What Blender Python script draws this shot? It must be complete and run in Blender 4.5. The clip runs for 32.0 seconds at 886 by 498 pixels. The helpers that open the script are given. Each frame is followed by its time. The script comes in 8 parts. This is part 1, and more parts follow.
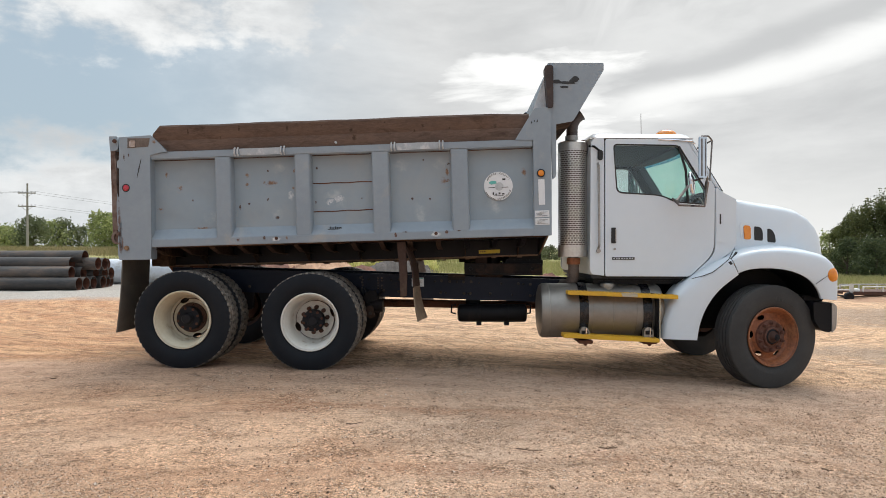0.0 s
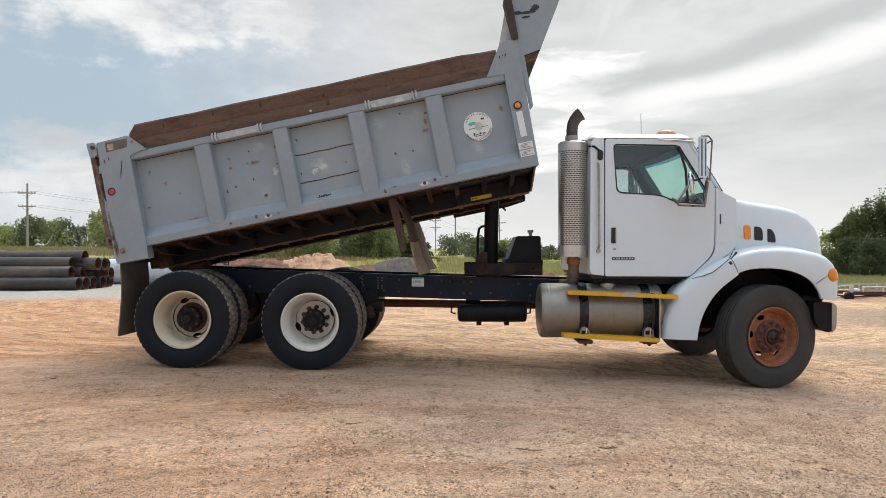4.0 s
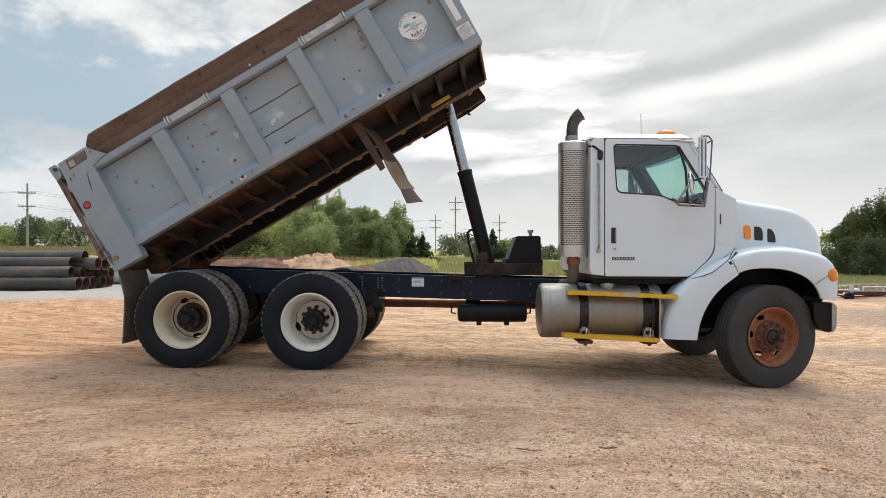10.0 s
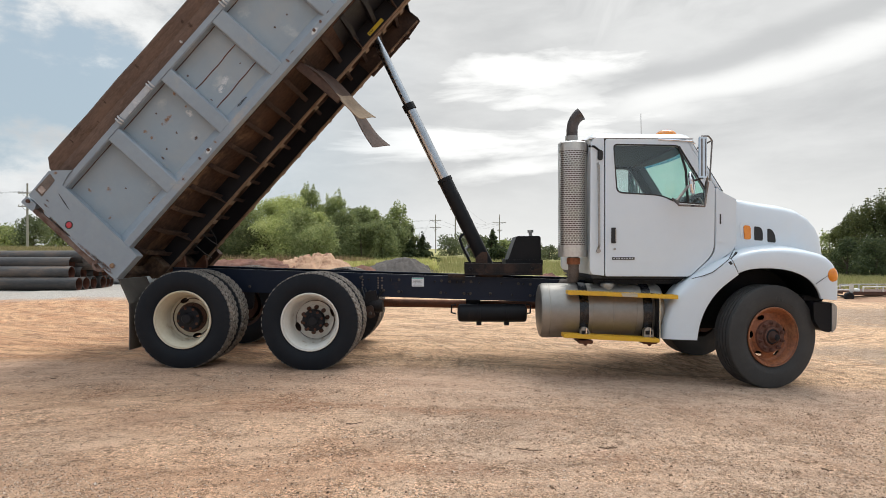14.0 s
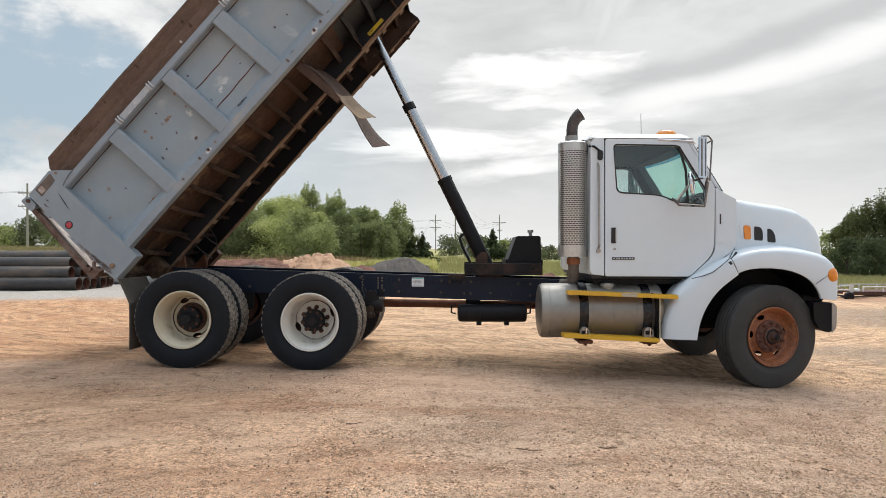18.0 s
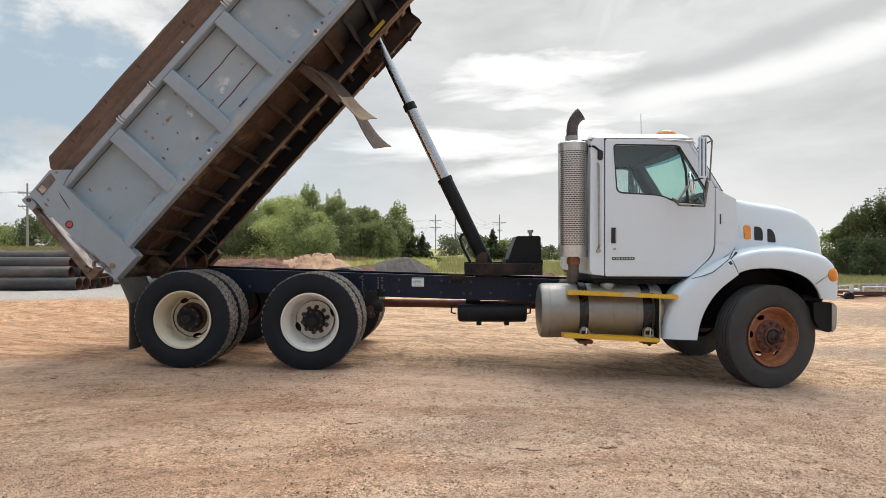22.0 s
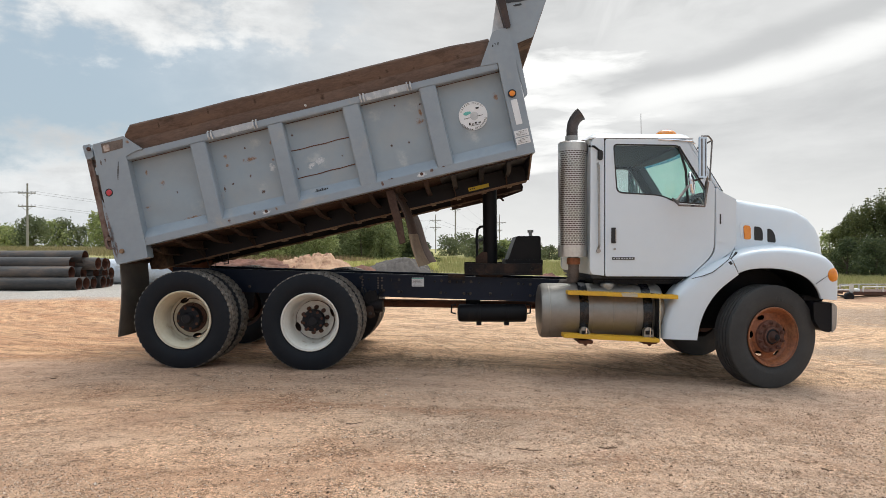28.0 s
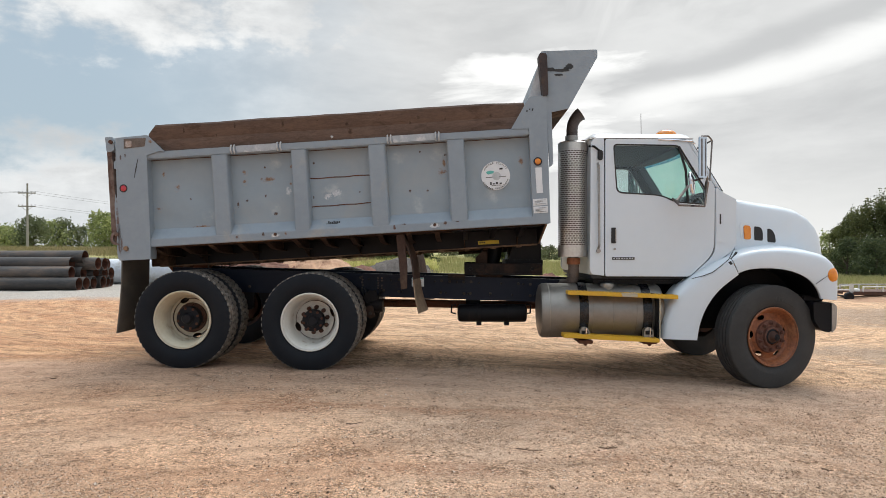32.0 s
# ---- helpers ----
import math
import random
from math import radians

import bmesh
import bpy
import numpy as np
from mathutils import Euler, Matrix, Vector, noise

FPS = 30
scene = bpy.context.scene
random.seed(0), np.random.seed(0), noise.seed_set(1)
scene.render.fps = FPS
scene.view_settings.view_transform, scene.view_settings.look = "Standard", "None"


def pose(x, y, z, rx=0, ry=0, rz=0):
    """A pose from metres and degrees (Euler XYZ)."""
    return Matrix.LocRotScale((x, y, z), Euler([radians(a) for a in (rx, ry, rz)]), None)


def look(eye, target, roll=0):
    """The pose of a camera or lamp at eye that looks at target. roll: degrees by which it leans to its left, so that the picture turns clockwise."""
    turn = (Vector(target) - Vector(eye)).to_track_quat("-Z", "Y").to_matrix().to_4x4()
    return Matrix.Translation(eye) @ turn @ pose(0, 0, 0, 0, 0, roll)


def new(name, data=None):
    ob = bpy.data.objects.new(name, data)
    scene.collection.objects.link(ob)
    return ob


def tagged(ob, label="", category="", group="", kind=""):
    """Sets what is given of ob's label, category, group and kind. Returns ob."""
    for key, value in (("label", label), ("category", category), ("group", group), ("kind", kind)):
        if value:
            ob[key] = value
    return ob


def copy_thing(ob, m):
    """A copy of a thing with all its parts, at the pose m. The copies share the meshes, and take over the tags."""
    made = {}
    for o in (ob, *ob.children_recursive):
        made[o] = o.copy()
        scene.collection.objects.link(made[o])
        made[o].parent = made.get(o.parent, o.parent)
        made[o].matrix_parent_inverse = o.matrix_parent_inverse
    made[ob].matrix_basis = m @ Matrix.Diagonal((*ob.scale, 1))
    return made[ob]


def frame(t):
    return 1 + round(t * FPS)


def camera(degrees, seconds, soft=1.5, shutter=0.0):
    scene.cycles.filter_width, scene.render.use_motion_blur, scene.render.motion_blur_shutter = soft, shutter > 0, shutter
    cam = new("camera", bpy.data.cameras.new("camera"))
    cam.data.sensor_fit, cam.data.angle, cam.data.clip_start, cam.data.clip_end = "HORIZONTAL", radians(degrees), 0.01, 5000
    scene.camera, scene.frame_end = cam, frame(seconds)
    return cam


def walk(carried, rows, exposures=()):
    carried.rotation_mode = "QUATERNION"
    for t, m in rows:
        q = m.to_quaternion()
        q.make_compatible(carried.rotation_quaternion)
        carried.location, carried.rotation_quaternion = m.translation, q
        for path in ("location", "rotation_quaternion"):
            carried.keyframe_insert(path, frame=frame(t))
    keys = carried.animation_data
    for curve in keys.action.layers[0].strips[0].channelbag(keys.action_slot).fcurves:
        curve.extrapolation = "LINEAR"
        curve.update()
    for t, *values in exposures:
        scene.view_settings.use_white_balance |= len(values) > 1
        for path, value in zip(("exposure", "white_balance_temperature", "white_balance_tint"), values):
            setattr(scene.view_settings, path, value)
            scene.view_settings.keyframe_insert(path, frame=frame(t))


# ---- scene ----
cam = camera(69.5, 32.0, soft=0.8)
walk(cam, [(0.0, look((0, 0, 1.36), (0, 10, 1.36))), (32.0, look((0, 0, 1.36), (0, 10, 1.36)))], exposures=[(0.0, 0.0), (32.0, 0.0)])


# ---- node helpers ----
class Nodes:
    """Small wrapper that adds and links shader nodes."""

    def __init__(self, tree, clear=True):
        self.t = tree
        if clear:
            tree.nodes.clear()

    def add(self, kind, **props):
        n = self.t.nodes.new(kind)
        for k, v in props.items():
            setattr(n, k, v)
        return n

    def put(self, socket, value):
        if isinstance(value, bpy.types.NodeSocket):
            self.t.links.new(value, socket)
        elif value is not None:
            socket.default_value = value

    def math(self, op, a, b=None, c=None, clamp=False):
        n = self.add("ShaderNodeMath", operation=op, use_clamp=clamp)
        for i, v in enumerate((a, b, c)):
            self.put(n.inputs[i], v)
        return n.outputs[0]

    def ramp(self, x, lo, hi, a=0.0, b=1.0):
        n = self.add("ShaderNodeMapRange", interpolation_type="SMOOTHSTEP")
        for i, v in enumerate((x, lo, hi, a, b)):
            self.put(n.inputs[i], v)
        return n.outputs[0]

    def mix(self, f, a, b, blend="MIX"):
        n = self.add("ShaderNodeMix", data_type="RGBA", blend_type=blend)
        self.put(n.inputs[0], f)
        for s, v in ((n.inputs[6], a), (n.inputs[7], b)):
            if not isinstance(v, bpy.types.NodeSocket):
                v = (*v, 1.0) if len(v) == 3 else v
            self.put(s, v)
        return n.outputs[2]

    def noise(self, vec, scale, detail=4.0, rough=0.55, distort=0.0):
        n = self.add("ShaderNodeTexNoise")
        self.put(n.inputs["Vector"], vec)
        self.put(n.inputs["Scale"], scale)
        self.put(n.inputs["Detail"], detail)
        self.put(n.inputs["Roughness"], rough)
        self.put(n.inputs["Distortion"], distort)
        return n.outputs[0]

    def mapping(self, vec, loc=(0, 0, 0), rot=(0, 0, 0), scale=(1, 1, 1)):
        n = self.add("ShaderNodeMapping")
        self.put(n.inputs[0], vec)
        n.inputs[1].default_value, n.inputs[2].default_value, n.inputs[3].default_value = loc, rot, scale
        return n.outputs[0]


# ---- world: broken cloud over a pale blue sky ----
SUN_ELEVATION, SUN_AZIMUTH = radians(60), radians(25)
world = bpy.data.worlds.new("sky")
scene.world = world
world.use_nodes = True


def n_grey(n, value):
    c = n.add("ShaderNodeCombineColor")
    for i in range(3):
        n.put(c.inputs[i], value)
    return c.outputs[0]


def make_sky():
    n = Nodes(world.node_tree)
    d = n.add("ShaderNodeTexCoord").outputs["Generated"]
    sep = n.add("ShaderNodeSeparateXYZ")
    n.put(sep.inputs[0], d)
    dx, dy, dz = sep.outputs
    az = n.math("ARCTAN2", dx, dy)
    el = n.math("ARCSINE", dz)
    sky = n.add("ShaderNodeTexSky", sky_type="NISHITA", sun_disc=False, sun_elevation=SUN_ELEVATION, sun_rotation=SUN_AZIMUTH, air_density=1.2, dust_density=2.5, ozone_density=2.0)
    blue = n.mix(1.0, sky.outputs[0], (0.085, 0.085, 0.085), "MULTIPLY")
    blue = n.mix(0.75, blue, (0.50, 0.615, 0.70))
    comb = n.add("ShaderNodeCombineXYZ")
    n.put(comb.inputs[0], az), n.put(comb.inputs[1], el)
    flat = comb.outputs[0]
    soft = n.noise(n.mapping(flat, (1.3, 0.4, 0), (0, 0, radians(18)), (3.0, 9.0, 1)), 1.0, 6, 0.55, 0.3)
    fine = n.noise(n.mapping(flat, (4.1, 2.2, 0), (0, 0, radians(10)), (8.0, 22.0, 1)), 1.0, 8, 0.6, 0.2)
    puff = n.noise(n.mapping(d, (0.2, 0.1, 0.7), (0, 0, 0), (9, 9, 16)), 1.0, 8, 0.6)
    wob = n.math("MULTIPLY_ADD", n.math("SUBTRACT", puff, 0.5), 0.22, 0.0)
    # cover: thickening to the right, a ragged bank along the top left, a low bank to the left
    right = n.ramp(n.math("ADD", n.math("MULTIPLY_ADD", el, 0.25, az), n.math("MULTIPLY", wob, 0.6)), -0.46, 0.10)
    top = n.math("MULTIPLY", n.ramp(n.math("ADD", el, n.math("MULTIPLY", wob, 1.5)), 0.255, 0.345), 0.92)
    low = n.math("MULTIPLY", n.ramp(n.math("ADD", el, wob), 0.165, 0.10), n.ramp(az, -0.26, -0.42))
    cover = n.math("MAXIMUM", n.math("MAXIMUM", right, top), low)
    haze = n.ramp(el, 0.16, 0.0, 0.0, 0.75)
    # cloud tone: smooth grey sheets, bright rifts, and beams that fan up from behind the cab
    puffs = n.ramp(n.math("MULTIPLY_ADD", puff, 0.7, n.math("MULTIPLY", fine, 0.3)), 0.36, 0.66, 0.05, 0.85)
    tone = n.ramp(n.math("MULTIPLY_ADD", fine, 0.25, n.math("MULTIPLY", soft, 0.75)), 0.34, 0.66, 0.04, 0.44)
    tone = n.mix(n.ramp(az, -0.12, -0.34), n_grey(n, tone), n_grey(n, puffs))
    streak = n.noise(n.mapping(flat, (0.35, 0.13, 0), (0, 0, radians(-4)), (3.4, 15.0, 1)), 1.0, 7, 0.55, 0.35)
    ax, ay = n.math("SUBTRACT", az, 0.10), n.math("SUBTRACT", el, 0.085)
    turn = n.math("ARCTAN2", ay, ax)
    far = n.math("SQRT", n.math("ADD", n.math("MULTIPLY", ax, ax), n.math("MULTIPLY", ay, ay)))
    fan = n.add("ShaderNodeCombineXYZ")
    n.put(fan.inputs[0], n.math("MULTIPLY", turn, 2.9)), n.put(fan.inputs[1], n.math("MULTIPLY", far, 2.6))
    sweep = n.noise(n.mapping(fan.outputs[0], (0.4, 0.2, 0)), 1.0, 5, 0.5, 0.5)

    def opening(a, e, ra, re, soft_edge=0.45):
        u, v = n.math("DIVIDE", n.math("SUBTRACT", az, a), ra), n.math("DIVIDE", n.math("SUBTRACT", n.math("MULTIPLY_ADD", az, -0.06, el), e), re)
        r = n.math("SQRT", n.math("ADD", n.math("MULTIPLY", u, u), n.math("MULTIPLY", v, v)))
        return n.ramp(n.math("MULTIPLY_ADD", n.math("SUBTRACT", streak, 0.5), -4.0, r), 1.25, soft_edge)
    rift = n.math("MAXIMUM", n.math("MAXIMUM", opening(0.12, 0.25, 0.17, 0.042), opening(0.03, 0.16, 0.22, 0.03)), opening(0.10, 0.115, 0.15, 0.022, 0.2))
    rift = n.math("MAXIMUM", rift, n.math("MULTIPLY", opening(0.36, 0.20, 0.22, 0.05, -0.6), 0.75))
    beam = n.math("MULTIPLY", n.ramp(sweep, 0.36, 0.66), n.math("MULTIPLY", n.ramp(far, 0.08, 0.30), n.ramp(az, 0.12, 0.26)))
    tone = n.math("MAXIMUM", n.math("MAXIMUM", tone, rift), n.math("MULTIPLY", beam, 0.5), clamp=True)
    v = n.math("ADD", n.math("MULTIPLY_ADD", az, -0.15, el), n.math("MULTIPLY", n.math("SUBTRACT", soft, 0.5), 0.06))
    ray = n.math("MULTIPLY", n.ramp(n.math("ABSOLUTE", n.math("SUBTRACT", v, 0.172)), 0.036, 0.004), n.ramp(az, 0.16, 0.32))
    gloom = n.math("MULTIPLY", n.ramp(n.math("ABSOLUTE", n.math("SUBTRACT", v, 0.212)), 0.028, 0.004), n.ramp(az, 0.12, 0.30))
    tone = n.math("MULTIPLY", tone, n.math("MULTIPLY_ADD", gloom, -0.85, 1.0))
    tone = n.math("MAXIMUM", tone, n.math("MULTIPLY", ray, 0.85), clamp=True)
    cloud = n.mix(tone, (0.60, 0.61, 0.615), (1.06, 1.065, 1.05))
    cloud = n.mix(haze, cloud, n.mix(n.ramp(az, -0.30, 0.05), (0.70, 0.74, 0.77), (0.90, 0.905, 0.885)))
    blue = n.mix(haze, blue, (0.66, 0.72, 0.77))
    col = n.mix(cover, blue, cloud)
    # an overcast sky is brightest overhead, dimmer low down behind
    lift = n.math("MULTIPLY", n.ramp(dy, 0.55, -0.6, 1.0, BACK_SKY), n.ramp(el, 0.40, 1.05, 1.0, ZENITH))
    col = n.mix(n.math("MAXIMUM", n.ramp(dy, 0.45, -0.3), n.ramp(el, 0.5, 0.9)), col, n.mix(1.0, col, (0.90, 1.0, 1.12), "MULTIPLY"))
    bg = n.add("ShaderNodeBackground")
    n.put(bg.inputs[0], col), n.put(bg.inputs[1], lift)
    n.put(n.add("ShaderNodeOutputWorld").inputs[0], bg.outputs[0])


BACK_SKY, ZENITH = 0.76, 2.3
make_sky()
sun = new("sun", bpy.data.lights.new("sun", "SUN"))
sun.data.energy, sun.data.angle, sun.data.color = 2.9, radians(38), (1.0, 0.96, 0.9)
sun.matrix_world = look((60 * math.sin(SUN_AZIMUTH), 60 * math.cos(SUN_AZIMUTH), 60 * math.tan(SUN_ELEVATION)), (0, 0, 0))


# ---- materials ----
def surface(name, col, col2=None, scale=3.0, rough=0.5, metal=0.0, bump=0.1, bscale=60.0, grime=None, gscale=1.5, gat=(0.55, 0.7), grain=(1, 1, 1), coat=0.0, rvar=0.15, rand=0.0, spec=0.5, spot=None):
    """A painted, rusted or natural surface: two-scale colour, grime patches, fine relief."""
    m = bpy.data.materials.new(name)
    m.use_nodes = True
    n = Nodes(m.node_tree)
    co = n.mapping(n.add("ShaderNodeTexCoord").outputs["Object"], scale=grain)
    a = n.noise(co, scale, 5, 0.6)
    b = n.noise(co, scale * 9, 4, 0.65)
    f = n.ramp(n.math("MULTIPLY_ADD", b, 0.4, n.math("MULTIPLY", a, 0.6)), 0.35, 0.65)
    base = n.mix(f, col, col2 or tuple(c * 0.8 for c in col))
    rgh = n.math("MULTIPLY_ADD", n.math("SUBTRACT", b, 0.5), rvar * 2, rough, clamp=True)
    if grime:
        g = n.noise(co, gscale, 7, 0.68, 0.4)
        mask = n.ramp(g, gat[0], gat[1])
        base = n.mix(mask, base, grime)
        rgh = n.math("MULTIPLY_ADD", mask, 0.3, rgh, clamp=True)
    if rand:
        r = n.add("ShaderNodeObjectInfo").outputs["Random"]
        base = n.mix(1.0, base, n.mix(r, (1 - rand,) * 3, (1 + rand,) * 3), "MULTIPLY")
    if spot:
        # rust, rubbed paint or a knot that fades out unevenly towards its rim
        scol, scol2, sscale, most, edge = spot
        tc = n.add("ShaderNodeTexCoord")
        ln = n.add("ShaderNodeVectorMath", operation="LENGTH")
        n.put(ln.inputs[0], n.mapping(tc.outputs["Generated"], (-1, 0, -1), (0, 0, 0), (2, 0, 2)))
        wob = n.noise(co, sscale, 6, 0.72)
        r = n.math("MULTIPLY_ADD", n.math("SUBTRACT", wob, 0.5), 3.0, ln.outputs["Value"])
        mask = n.math("MULTIPLY", n.ramp(r, 0.85, edge), n.ramp(ln.outputs["Value"], 0.98, 0.7, 0.0, most))
        base = n.mix(mask, base, n.mix(n.ramp(n.noise(co, sscale * 2.3, 4, 0.6), 0.38, 0.62), scol, scol2))
        rgh = n.math("MULTIPLY_ADD", mask, 0.25, rgh, clamp=True)
    p = n.add("ShaderNodeBsdfPrincipled")
    n.put(p.inputs["Base Color"], base), n.put(p.inputs["Roughness"], rgh)
    p.inputs["Metallic"].default_value, p.inputs["Specular IOR Level"].default_value = metal, spec
    p.inputs["Coat Weight"].default_value, p.inputs["Coat Roughness"].default_value = coat, 0.12
    if bump:
        bn = n.add("ShaderNodeBump")
        bn.inputs["Strength"].default_value, bn.inputs["Distance"].default_value = bump, 0.01
        n.put(bn.inputs["Height"], n.noise(co, bscale, 4, 0.6))
        n.put(p.inputs["Normal"], bn.outputs[0])
    n.put(n.add("ShaderNodeOutputMaterial").inputs[0], p.outputs[0])
    return m


def glass(name, col, rough=0.02, shine=0.07):
    m = bpy.data.materials.new(name)
    m.use_nodes = True
    n = Nodes(m.node_tree)
    tr = n.add("ShaderNodeBsdfTransparent")
    tr.inputs[0].default_value = (*col, 1)
    gl = n.add("ShaderNodeBsdfGlossy")
    gl.inputs["Roughness"].default_value = rough
    ms = n.add("ShaderNodeMixShader")
    n.put(ms.inputs[0], shine), n.put(ms.inputs[1], tr.outputs[0]), n.put(ms.inputs[2], gl.outputs[0])
    n.put(n.add("ShaderNodeOutputMaterial").inputs[0], ms.outputs[0])
    return m


RUST = (0.16, 0.06, 0.03)
DUST = (0.36, 0.24, 0.16)
PAINT = {
    "bed": ((0.270, 0.316, 0.355), (0.235, 0.278, 0.318), 1.1, 0.48, 0, 0.05, 90, (0.36, 0.35, 0.33), 1.7, (0.54, 0.76)),
    "bed_panel": ((0.245, 0.302, 0.345), (0.27, 0.322, 0.36), 1.3, 0.5, 0, 0.08, 14, (0.30, 0.335, 0.355), 1.5, (0.48, 0.72)),
    "board": ((0.142, 0.091, 0.066), (0.090, 0.058, 0.044), 2.6, 0.8, 0, 0.4, 40, (0.055, 0.036, 0.028), 3.2, (0.52, 0.72)),
}
